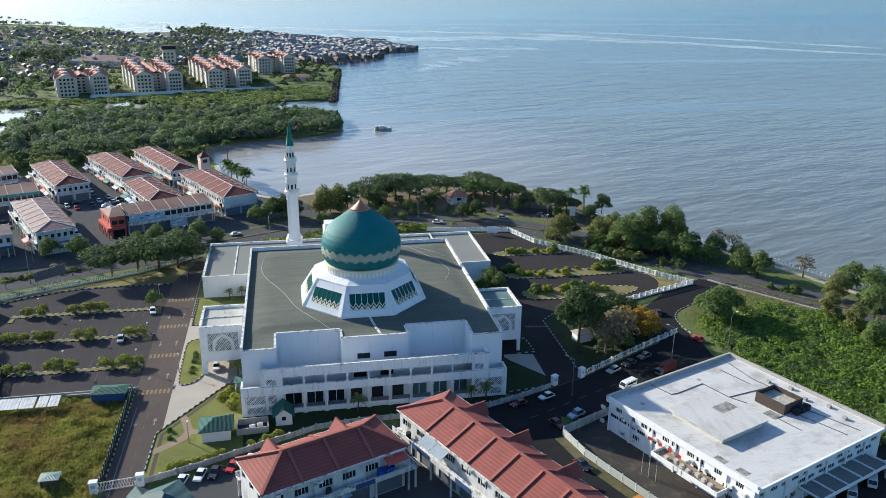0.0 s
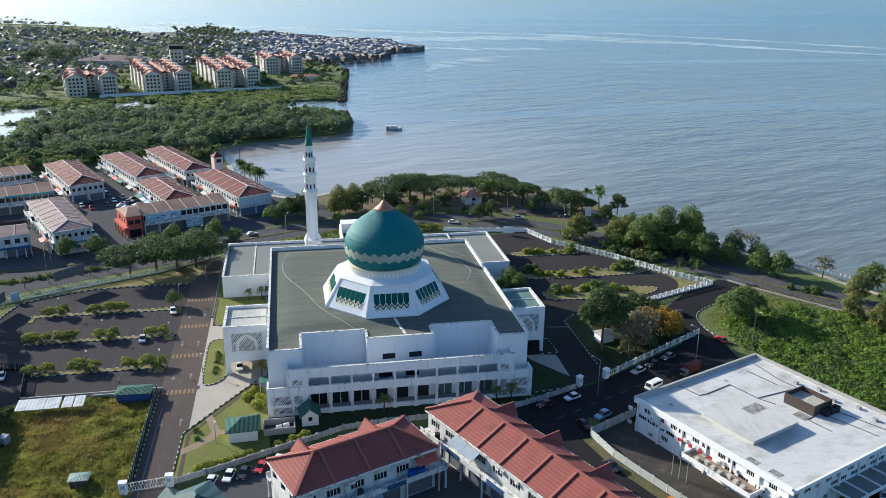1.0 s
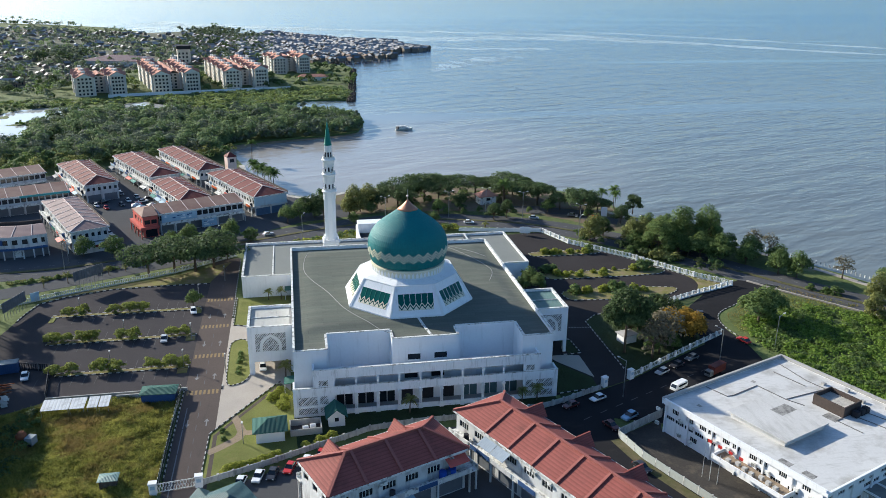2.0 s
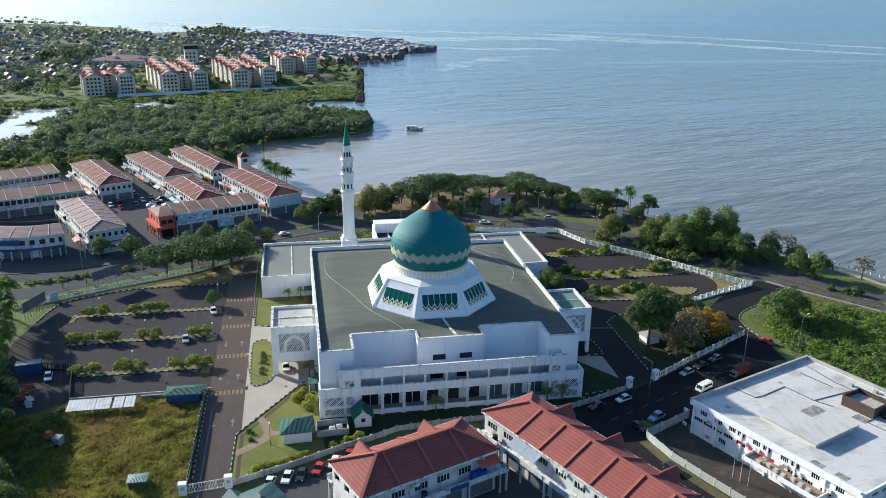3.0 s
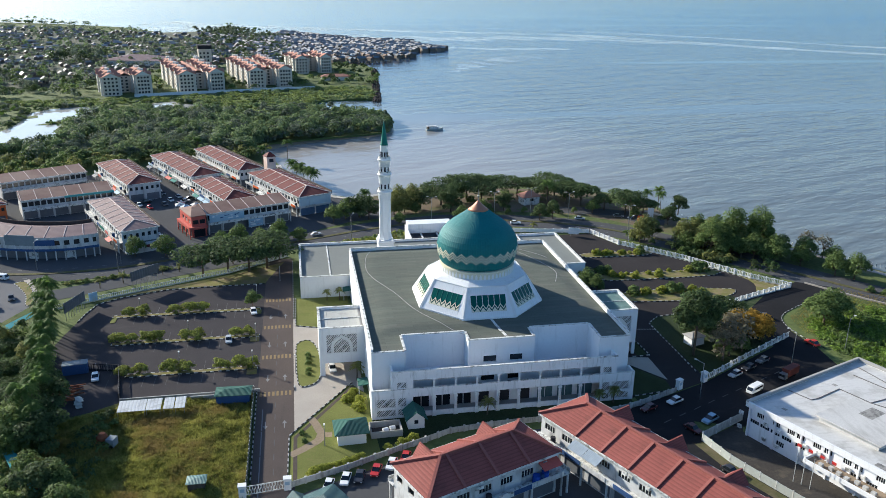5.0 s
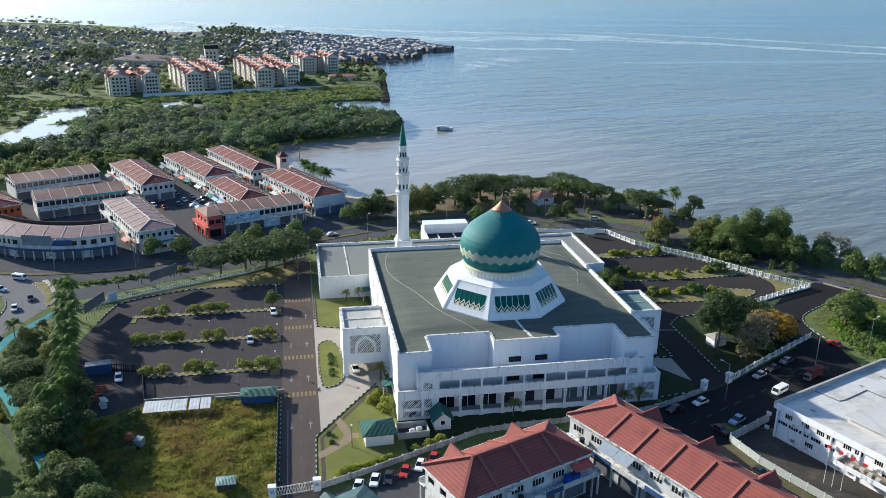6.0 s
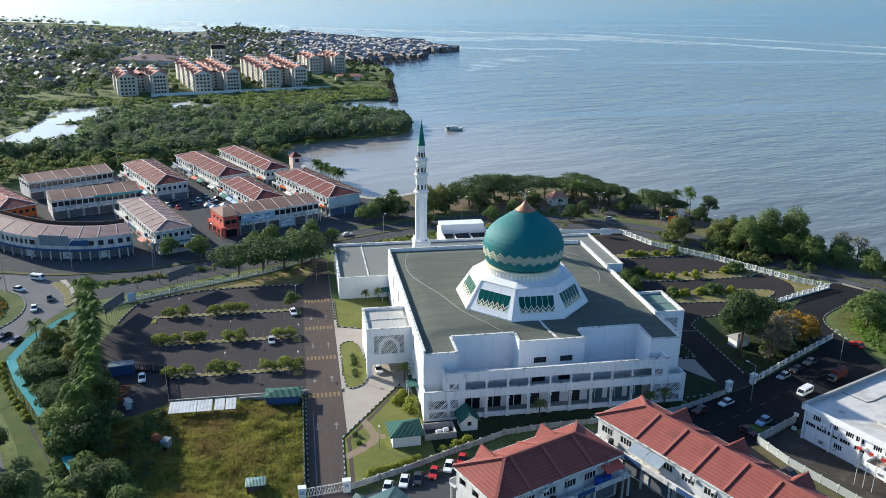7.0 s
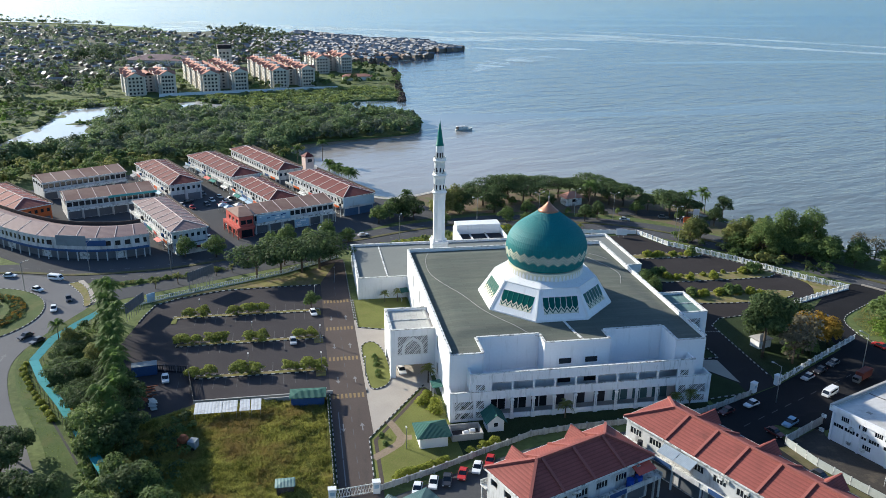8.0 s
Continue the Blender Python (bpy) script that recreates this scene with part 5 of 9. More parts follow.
def shop_row(name, x, y, rot, W, L, h, rise, wall_m, roof_m, rib_m, label, units, group="shop rows", win=1.3, gallery="", ends="front", sill=4.6, base_m=None, rib_h=0.14, rib_w=0.28, fl=3.3, ribs=None, bay=2.6):
    """A two-storey row of shops: x across, y along the row; its near corner at (x, y)."""
    g = thing(name, x, y, 0, rot, label, "shop row", group)
    up, lo = [], []
    n = max(2, int(L / bay))
    step = L / n
    ys = [(i * step + step * 0.22, i * step + step * 0.78) for i in range(n)]
    ne = max(3, int(W / (bay * 0.73)))
    st = W / ne
    xs = [(i * st + st * 0.25, i * st + st * 0.75) for i in range(ne)]
    hl = [(a, b, sill, sill + win) for a, b in ys]
    he = [(a, b, sill, sill + win) for a, b in xs]
    u = L / units
    shops = [(i * u + 0.5, (i + 1) * u - 0.5, 0.1, fl - 0.4) for i in range(units)]
    bm = bmesh.new()
    wall(bm, "x", 0, 0.25, 0, L, 0, h, hl + shops), wall(bm, "x", W - 0.25, 0.25, 0, L, 0, h, hl + shops)
    eshop = [(W * k / 2 + 0.6, W * (k + 1) / 2 - 0.6, 0.1, fl - 0.4) for k in range(2)]
    wall(bm, "y", 0, 0.25, 0.25, W - 0.25, 0, h, he + eshop), wall(bm, "y", L - 0.25, 0.25, 0.25, W - 0.25, 0, h, he)
    part("wall", bm, wall_m, g)
    bm = bmesh.new()
    bx(bm, 0.25, W - 0.25, 0.25, L - 0.25, fl, fl + 0.2), bx(bm, 0.25, W - 0.25, 0.25, L - 0.25, h - 0.3, h - 0.1)
    part("floor_slab", bm, M["concrete"], g)
    for a, b, c, d in hl:
        for xx in (0.14, W - 0.18):
            piece("window", M["glass"], g, xx, xx + 0.04, a, b, c, d)
        for k in (1, 2, 3) if bay > 4 else ():
            m = a + (b - a) * k / 4
            piece("mullion", M["coping"], g, 0.08, 0.138, m - 0.05, m + 0.05, c, d)
    for a, b, c, d in he:
        piece("window", M["glass"], g, a, b, 0.14, 0.18, c, d)
    for a, b, c, d in shops:
        for xx in (0.16, W - 0.2):
            piece("shutter", M["shutter"], g, xx, xx + 0.04, a, b, c, d)
    for a, b, c, d in eshop:
        piece("shutter", M["shutter"], g, a, b, 0.16, 0.2, c, d)
    bm = bmesh.new()
    ya, yb = hip_roof(bm, W, L, h, rise)
    part("roof", bm, roof_m, g)
    m = W / 2
    bm = bmesh.new()
    for a, b in (((m, ya, h + rise), (m, yb, h + rise)), ((-0.5, -0.5, h), (m, ya, h + rise)), ((W + 0.5, -0.5, h), (m, ya, h + rise)), ((-0.5, L + 0.5, h), (m, yb, h + rise)), ((W + 0.5, L + 0.5, h), (m, yb, h + rise))):
        bar(bm, a, b, rib_w, rib_h)
    part("ridge_cap", bm, rib_m, g)
    for yy in ribs or [i * u for i in range(1, units)]:
        bm = bmesh.new()
        for xe in (-0.5, W + 0.5):
            f = min(1.0, (yy + 0.5) / (m + 0.5), (L + 0.5 - yy) / (m + 0.5))
            top = (xe + (m - xe) * f, yy, h + rise * f)
            bar(bm, (xe, yy, h), top, rib_w, rib_h)
        part("party_wall_rib", bm, rib_m, g)
    bm = bmesh.new()
    for xe in (-0.55, W + 0.45):
        bx(bm, xe, xe + 0.1, -0.55, L + 0.55, h - 0.32, h + 0.02)
    for ye in (-0.55, L + 0.45):
        bx(bm, -0.45, W + 0.45, ye, ye + 0.1, h - 0.32, h + 0.02)
    part("fascia", bm, M["coping"], g)
    for side in gallery:
        bm = bmesh.new()
        xa, xb = ((-1.7, 0.0) if side == "l" else (W, W + 1.7))
        xo = xa if side == "l" else xb - 0.14
        if side in "lr":
            bx(bm, xa, xb, -0.3, L + 0.3, fl - 0.05, fl + 0.2), bx(bm, xo, xo + 0.14, -0.3, L + 0.3, fl + 0.2, fl + 1.05)
        elif side == "f":
            bx(bm, -1.7, W + 1.7, -1.7, 0, fl - 0.05, fl + 0.2), bx(bm, -1.7, W + 1.7, -1.7, -1.56, fl + 0.2, fl + 1.05)
        part("gallery", bm, M["coping"], g, "weathered concrete walkway")
        if side in "lr":
            for i in range(units + 1):
                xo2 = xa + 0.1 if side == "l" else xb - 0.4
                piece("post", wall_m, g, xo2, xo2 + 0.3, i * u - 0.15, i * u + 0.15, 0, fl - 0.05)
        else:
            for i in range(4):
                piece("post", wall_m, g, -1.5 + i * (W + 2.7) / 3, -1.2 + i * (W + 2.7) / 3, -1.65, -1.35, 0, fl - 0.05)
    if base_m:
        piece("fascia_board", base_m, g, -0.1, W + 0.1, -0.12, -0.02, 3.1, 4.0)
    if group == "shop rows":
        piece("fire_wall", M["dark_render"], g, W + 0.56, W + 0.8, -0.4, L + 0.5, h - 0.6, h + 0.75)
    dress(g, W, L, units, "l" in gallery, group == "red-roofed rows", fl - 3.3)
    return g


TURN = 22.0
brown_row = shop_row("shop_row", -71.2, 115, TURN + 3, 11.8, 45, 7.3, 1.7, M["shop_white"], M["brown_roof"], M["rib"], "white two-storey shop row with a brown ribbed hip roof", 8, gallery="l")
shop_row("shop_row", -80.2, 178, TURN + 4, 12.6, 46, 7.3, 2.2, M["shop_white"], M["maroon"], M["rib"], "white two-storey shop row with a maroon hip roof", 8, gallery="l")
shop_row("shop_row", -57.0, 189, TURN + 5, 12.6, 50, 7.3, 2.2, M["shop_white"], M["maroon"], M["rib"], "long white shop row with a maroon hip roof", 8, gallery="l")
shop_row("shop_row", -38.1, 198, TURN + 4, 10.5, 53, 7.3, 2.0, M["shop_white"], M["maroon"], M["rib"], "white shop row with a maroon roof by the shore", 8, gallery="l")
shop_row("shop_row", -40.8, 152, TURN + 3, 11.5, 36, 6.8, 2.0, M["shop_white"], M["maroon"], M["rib"], "white shop row with a maroon hip roof", 6, gallery="l")
shore_row = shop_row("shop_row", -13.2, 149.5, TURN + 4, 13.0, 47, 7.6, 2.2, M["shop_white"], M["maroon"], M["rib"], "white shop row with a maroon hip roof", 7, gallery="l")
shop_row("shop_row", -129.2, 148, TURN + 16, 13.0, 42, 7.3, 2.2, M["orange"], M["red_tile"], M["rib"], "orange-painted shop row with a brown-red hip roof", 6, gallery="l")
bm = bmesh.new()
bx(bm, 0.3, 13.6, -3.4, -0.02, 0, 2.3), bx(bm, 0.2, 13.7, -3.5, -0.02, 2.3, 2.45)
part("annex", bm, M["shop_white"], brown_row, "low white annex before the row's end wall")
piece("awning_board", M["maroon"], brown_row, 6.4, 13.75, -3.62, -3.5, 1.7, 2.55)
piece("sign_panel", M["board_blue"], shore_row, -0.3, 13.2, -0.32, -0.12, 3.9, 7.0)
piece("sign_rim", M["shop_white"], shore_row, -0.5, 13.4, -0.5, -0.12, 3.4, 3.9)
piece("roller_door", M["door_blue"], shore_row, 0.4, 6.2, -0.14, -0.06, 0.1, 2.9)
piece("roller_door", M["door_blue"], shore_row, 6.8, 12.6, -0.14, -0.06, 0.1, 2.9)
# rows whose long side faces the road
def facing_row(name, x, y, rot, L, W, h, rise, wall_m, roof_m, label, units, base_m=None):
    """The same kind of row, seen from its long side: x along it."""
    g = thing(name, x, y, 0, rot, label, "shop row", "shop rows")
    n = int(L / 2.1)
    st = L / n
    hl = [(i * st + st * 0.09, i * st + st * 0.91, 4.75, 6.45) for i in range(n)]
    u = L / units
    shops = [(i * u + 0.4, (i + 1) * u - 0.4, 0.1, 3.0) for i in range(units)]
    bm = bmesh.new()
    wall(bm, "y", 0, 0.25, 0, L, 0, h, hl + shops), wall(bm, "y", W - 0.25, 0.25, 0, L, 0, h)
    he = [(W * k / 4 + 0.6, W * (k + 1) / 4 - 0.6, 4.8, 6.2) for k in range(4)]
    wall(bm, "x", 0, 0.25, 0.25, W - 0.25, 0, h, he), wall(bm, "x", L - 0.25, 0.25, 0.25, W - 0.25, 0, h, he)
    part("wall", bm, wall_m, g)
    bm = bmesh.new()
    bx(bm, 0.25, L - 0.25, 0.25, W - 0.25, 3.3, 3.5), bx(bm, 0.25, L - 0.25, 0.25, W - 0.25, h - 0.3, h - 0.1)
    part("floor_slab", bm, M["concrete"], g)
    for a, b, c, d in hl:
        piece("window", M["glass"], g, a, b, 0.14, 0.18, c, d)
    for a, b, c, d in he:
        for xx in (0.14, L - 0.18):
            piece("window", M["glass"], g, xx, xx + 0.04, a, b, c, d)
    for a, b, c, d in shops:
        piece("shutter", M["shutter"], g, a, b, 0.16, 0.2, c, d)
    bm = bmesh.new()
    slab(bm, (-0.4, -0.5, h), (L + 0.4, -0.5, h), (L + 0.4, W * 0.62, h + rise), (-0.4, W * 0.62, h + rise), 0.2)
    slab(bm, (-0.4, W * 0.62, h + rise), (L + 0.4, W * 0.62, h + rise), (L + 0.4, W + 0.4, h + 0.2), (-0.4, W + 0.4, h + 0.2), 0.2)
    part("roof", bm, roof_m, g)
    for i in range(units + 1):
        bm = bmesh.new()
        bar(bm, (i * u, -0.5, h), (i * u, W * 0.62, h + rise), 0.22, 0.12)
        part("party_wall_rib", bm, M["rib"], g)
    bm = bmesh.new()
    bx(bm, -0.45, L + 0.45, -0.6, -0.48, h - 0.35, h + 0.05)
    bx(bm, 0, L, -1.5, 0, 3.3, 3.5), bx(bm, 0, L, -1.5, -1.38, 3.5, 4.2)
    part("fascia", bm, M["coping"], g)
    for i in range(units + 1):
        piece("post", wall_m, g, i * u - 0.15, i * u + 0.15, -1.45, -1.15, 0, 3.3)
    if base_m:
        piece("fascia_board", base_m, g, L * 0.46, L + 0.45, -0.72, -0.61, h - 0.75, h + 0.08)
    return g


facing_row("shop_row", -130.5, 188, 30, 33, 15, 7.3, 1.6, M["shop_white"], M["tan_roof"], "white shop row with a tan sloping roof", 6)
facing_row("shop_row", -114.5, 159, 22, 32, 14, 7.3, 1.8, M["shop_white"], M["tan_roof"], "white shop row with a pale brown roof and turquoise fascia", 6, M["turquoise"])
facing_row("shop_row", -45.63, 132.03, 24, 31, 13, 7.3, 1.7, M["shop_white"], M["tan_roof"], "white shop row with a rust-brown roof and painted signs", 6)
# red corner house
rc = thing("corner_shop", -45.9, 129.9, 0, 24, "red-painted two-storey corner shop", "shop")
bm = bmesh.new()
win_f = [(-4.6, -2.7, 4.8, 6.3), (-2.3, -0.4, 4.8, 6.3)]
door_f = [(-4.5, -0.5, 0.1, 3.0)]
win_s = [(1, 3, 4.8, 6.3), (4.5, 6.5, 4.8, 6.3), (8, 10, 4.8, 6.3)]
door_s = [(0.6, 3.4, 0.1, 3.0), (4.4, 7.2, 0.1, 3.0), (8.2, 11.0, 0.1, 3.0)]
wall(bm, "y", -0.3, 0.25, -5.1, 0.0, 0, 7.8, win_f + door_f)
wall(bm, "x", -5.1, 0.25, -0.05, 12.6, 0, 7.8, win_s + door_s)
wall(bm, "y", 12.6, 0.25, -5.1, 0.0, 0, 7.8)
part("wall", bm, M["red_paint"], rc)
bm = bmesh.new()
slab(bm, (-5.4, -0.6, 7.8), (0.2, -0.6, 7.8), (0.2, 6.6, 9.3), (-2.6, 6.6, 9.3), 0.2), slab(bm, (-2.6, 6.6, 9.3), (0.2, 6.6, 9.3), (0.2, 13.2, 7.8), (-5.4, 13.2, 7.8), 0.2), tri_slab(bm, (-5.4, 13.2, 7.8), (-5.4, -0.6, 7.8), (-2.6, 6.6, 9.3), 0.2)
part("roof", bm, M["tan_roof"], rc)
for a, b, c, d in win_f + door_f:
    piece("window", M["glass"], rc, a, b, -0.16, -0.12, c, d)
for a, b, c, d in win_s + door_s:
    piece("window", M["glass"], rc, -4.98, -4.94, a, b, c, d)
bm = bmesh.new()
bx(bm, -4.85, -0.1, 0.0, 12.5, 3.3, 3.5), bx(bm, -6.5, -5.1, -1.7, 12.6, 3.3, 4.2), bx(bm, -5.1, 0.0, -1.7, -0.3, 3.3, 4.2)
part("canopy", bm, M["red_paint"], rc)
for y in (-1.5, 3.0, 7.6, 12.2):
    piece("post", M["red_paint"], rc, -6.4, -6.1, y, y + 0.3, 0, 3.3)
# painted sign boards on the long row: plain pictures in blue and white
for a, b, z0, z1 in ((0.3, 13.0, 4.4, 7.0), (14.5, 20.0, 0.4, 3.4)):
    sg = thing("sign_board", -45.63, 132.03, 0, 24, "large pale blue painted sign board on the shop front", "sign")
    bm = bmesh.new()
    bx(bm, a, b, -1.75, -1.6, z0, z1)
    part("board", bm, M["pale_blue"], sg)
    for k in range(9):
        u = random.uniform(a + 0.4, b - 2)
        v = random.uniform(z0 + 0.2, z1 - 0.7)
        piece("bar", random.choice((M["white_clean"], M["blue_paint"], M["white_clean"])), sg, u, u + random.uniform(0.6, 1.8), -1.79, -1.752, v, v + random.uniform(0.2, 0.5))

# curved corner block by the roundabout
cb = thing("curved_block", 0, 0, 0, 0, "curved white and blue two-storey shop block with a grey-brown roof", "shop row", "shop rows")
ARC = smooth_line([(-150, 149), (-138, 138), (-127, 127.8), (-113, 116.5), (-100, 111.5), (-88, 110.6), (-78, 113.5)], 4)
INN = smooth_line([(-141, 158), (-131, 147), (-121.5, 138), (-110, 129), (-99.5, 124.6), (-89, 123.5), (-82.5, 125.5)], 4)
bm1, bm2, bm3 = bmesh.new(), bmesh.new(), bmesh.new()
def vquad(bm, p, q, z0, z1, th=0.25):
    d = (Vector(q) - Vector(p)).normalized()
    nx, ny = -d.y * th, d.x * th
    v = [bm.verts.new(c) for c in ((*p, z0), (*q, z0), (q[0] + nx, q[1] + ny, z0), (p[0] + nx, p[1] + ny, z0), (*p, z1), (*q, z1), (q[0] + nx, q[1] + ny, z1), (p[0] + nx, p[1] + ny, z1))]
    for f in ((0, 3, 2, 1), (4, 5, 6, 7), (0, 1, 5, 4), (1, 2, 6, 5), (2, 3, 7, 6), (3, 0, 4, 7)):
        bm.faces.new([v[i] for i in f])
for i, (p, q) in enumerate(zip(ARC, ARC[1:])):
    vquad(bm1, p, q, 3.9, 4.9), vquad(bm1, p, q, 6.5, 7.6)
    vquad(bm3, p, q, 3.0, 3.8), vquad(bm1, p, q, 3.8, 3.9)
    L2 = (Vector(q) - Vector(p)).length
    nn = max(1, int(L2 / 1.8))
    for k in range(nn):
        a = Vector(p).lerp(Vector(q), k / nn)
        b = Vector(p).lerp(Vector(q), (k + 0.55) / nn)
        c = Vector(p).lerp(Vector(q), (k + 1) / nn)
        vquad(bm1, tuple(b), tuple(c), 4.9, 6.5)
    nr = (Vector(q) - Vector(p)).normalized()
    ins = 0.14
    pi = (p[0] - nr.y * ins, p[1] + nr.x * ins)
    qi = (q[0] - nr.y * ins, q[1] + nr.x * ins)
    bmw = bmesh.new()
    vquad(bmw, pi, qi, 4.9, 6.5, 0.05)
    part("window", bmw, M["glass"], cb)
    bmw = bmesh.new()
    pi = (p[0] - nr.y * 1.5, p[1] + nr.x * 1.5)
    qi = (q[0] - nr.y * 1.5, q[1] + nr.x * 1.5)
    vquad(bmw, pi, qi, 0.1, 3.0, 0.05)
    part("shutter", bmw, M["shutter"] if i % 4 else M["coping"], cb)
    tube(bm1, (*p, 0), (*p, 3.0), 0.2, 0.2, 6)
    P2, Q2 = INN[i], INN[i + 1]
    mid, midq = Vector(p).lerp(Vector(P2), 0.6), Vector(q).lerp(Vector(Q2), 0.6)
    slab(bm2, (*p, 7.6), (*q, 7.6), (*midq, 9.0), (*mid, 9.0), 0.2), slab(bm2, (*mid, 9.0), (*midq, 9.0), (*Q2, 7.8), (*P2, 7.8), 0.2)
    vquad(bm1, Q2, P2, 0, 7.7)
    bmw = bmesh.new()
    vquad(bmw, Q2, P2, 7.7, 9.1)
    part("back_parapet", bmw, M["dark_render"], cb, "dark weathered parapet wall")
    if i % 2 == 0:
        bm4 = bmesh.new()
        bar(bm4, (*p, 7.6), (*mid, 9.0), 0.22, 0.12)
        part("party_wall_rib", bm4, M["rib"], cb)
for a, b in ((ARC[0], INN[0]), (INN[-1], ARC[-1])):
    vquad(bm1, b, a, 0, 7.7)
part("wall", bm1, M["shop_white"], cb), part("roof", bm2, M["brown_roof"], cb), part("fascia_board", bm3, M["blue_paint"], cb)
for (p, q) in ((ARC[14], ARC[17]),):
    bm = bmesh.new()
    vquad(bm, (p[0] + 0.1, p[1] - 0.3), (q[0] + 0.1, q[1] - 0.3), 5.0, 8.4, 0.2)
    part("sign_panel", bm, M["grey_panel"], cb, "grey panel above the shop front")
for i in (17, 18):
    p, q = ARC[i], ARC[i + 1]
    bm = bmesh.new()
    vquad(bm, (p[0] + 0.1, p[1] - 0.3), (q[0] + 0.1, q[1] - 0.3), 5.0, 6.8, 0.2)
    part("blue_panel", bm, M["blue_paint"], cb, "dark blue panel above the shop front")

# tower by the shore row
tw = thing("roof_tower", -26.5, 206, 0, 24, "pink water tower with a small pitched roof", "tower")
bm = bmesh.new()
bx(bm, 0, 4, 0, 4, 0, 11)
part("wall", bm, shade("pink", (0.66, 0.50, 0.43), 0.8), tw)
bm = bmesh.new()
for a, b in (((-0.3, -0.3), (4.3, -0.3)), ((4.3, -0.3), (4.3, 4.3)), ((4.3, 4.3), (-0.3, 4.3)), ((-0.3, 4.3), (-0.3, -0.3))):
    tri_slab(bm, (*a, 11), (*b, 11), (2, 2, 13), 0.15)
part("roof", bm, M["maroon"], tw)
piece("opening", M["dark"], tw, 1, 3, -0.04, -0.005, 8.5, 10)

# ---------- red-roofed rows in front ----------
RED = dict(win=1.3, sill=5.75, fl=4.2, rib_h=0.32, rib_w=0.5)
rl = shop_row("shop_row", 30.05, -33.17, 112, 11.6, 26.9, 8.5, 3.0, M["shop_white"], M["red_tile"], M["red_ridge"], "white two-storey shop row with a red tiled hip roof", 4, "red-roofed rows", gallery="lrf", ribs=[6.6, 13.35, 20.1], bay=4.4, **RED)
rr = shop_row("shop_row", 55.15, -71.8, 25, 12.0, 57.0, 8.5, 3.0, M["shop_white"], M["red_tile"], M["red_ridge"], "long white shop row with a red tiled roof and raised ribs", 9, "red-roofed rows", gallery="l", ribs=[47.5, 41.1, 34.7, 28.4, 22.2, 15.9, 9.6], bay=4.4, **RED)


def gable(parent, x, y, rot, z, w, depth, rise):
    """A small pitched gable running out over the eaves."""
    e = part("gable_roof", bmesh.new(), M["red_tile"], parent)
    bm = bmesh.new()
    slab(bm, (-w / 2, -depth, z), (-w / 2, 0.8, z - 0.1), (0, 1.3, z + rise), (0, -depth, z + rise), 0.14)
    slab(bm, (w / 2, 0.8, z - 0.1), (w / 2, -depth, z), (0, -depth, z + rise), (0, 1.3, z + rise), 0.14)
    bar(bm, (0, -depth, z + rise), (0, 1.35, z + rise), 0.3, 0.15, 0)
    bm.to_mesh(e.data)
    bm.free()
    e.matrix_basis = Matrix.Translation((x, y, 0)) @ Matrix.Rotation(rot, 4, "Z")
    bm = bmesh.new()
    tri_slab(bm, (-w / 2 + 0.2, 0.55, z), (0, 0.55, z + rise - 0.15), (w / 2 - 0.2, 0.55, z), 0.1)
    f = part("gable_front", bm, M["white_clean"], parent)
    f.matrix_basis = e.matrix_basis


for yy in (7.5, 21.0):
    gable(rl, 11.5, yy, radians(-90), 8.4, 3.6, 3.6, 1.8)
for yy in (47.5, 34.7, 22.2, 9.6):
    gable(rr, 12.4, yy, radians(-90), 8.4, 4.0, 3.9, 1.85)

for yc in (3.4, 5.4):
    bm = bmesh.new()
    tube(bm, (-0.9, yc, 4.4), (-0.9, yc, 6.0), 0.72, 0.68, 14)
    part("water_tank", bm, shade("tank_blue", (0.02, 0.07, 0.35), 0.5), rl, "bright blue plastic water tank")
bm = bmesh.new()
slab(bm, (-1.9, 4.4, 6.9), (-1.9, 0.2, 6.9), (0, 0.2, 7.6), (0, 4.4, 7.6), 0.06)
part("awning", bm, M["red_paint"], rl, "red canvas awning")
for y0, y1 in ((11.5, 14.5), (19.5, 22.5)):
    bm = bmesh.new()
    slab(bm, (-1.7, y1, 3.3), (-1.7, y0, 3.3), (0, y0, 3.9), (0, y1, 3.9), 0.05)
    part("awning", bm, M["pale_blue"], rl)
for y0, y1 in ((40.0, 43.6), (43.7, 47.4)):
    bm = bmesh.new()
    slab(bm, (-2.5, y1, 6.9), (-2.5, y0, 6.9), (-0.55, y0, 7.9), (-0.55, y1, 7.9), 0.06)
    part("gallery_roof", bm, M["sheet_bluegrey"], rr, "weathered blue-grey sheet roof over the walkway")

# ---------- white office block ----------
ob_rot = 21.6
OW, OL = 38.2, 37.2
office = thing("office_block", 87.6, -55.2, 0, ob_rot, "white two-storey office block with a pale flat roof", "office building")
# local x runs along the side that faces the shaded street end, y back
bm = bmesh.new()
def holes_at(rows):
    """Window openings from (middles, width, sill, head)."""
    return [(c - w / 2, c + w / 2, a, b) for mids, w, a, b in rows for c in mids]


hy = holes_at((((33.9, 30.2, 26.9, 24.8, 21.3, 19.0, 15.2, 13.0, 8.9, 4.2), 1.6, 5.15, 6.2), ((35.0, 32.6, 30.2, 27.6, 24.6, 13.2, 10.2, 6.6), 2.1, 3.35, 4.15), ((28.8, 11.2, 6.2, 3.2), 1.7, 1.4, 2.5)))
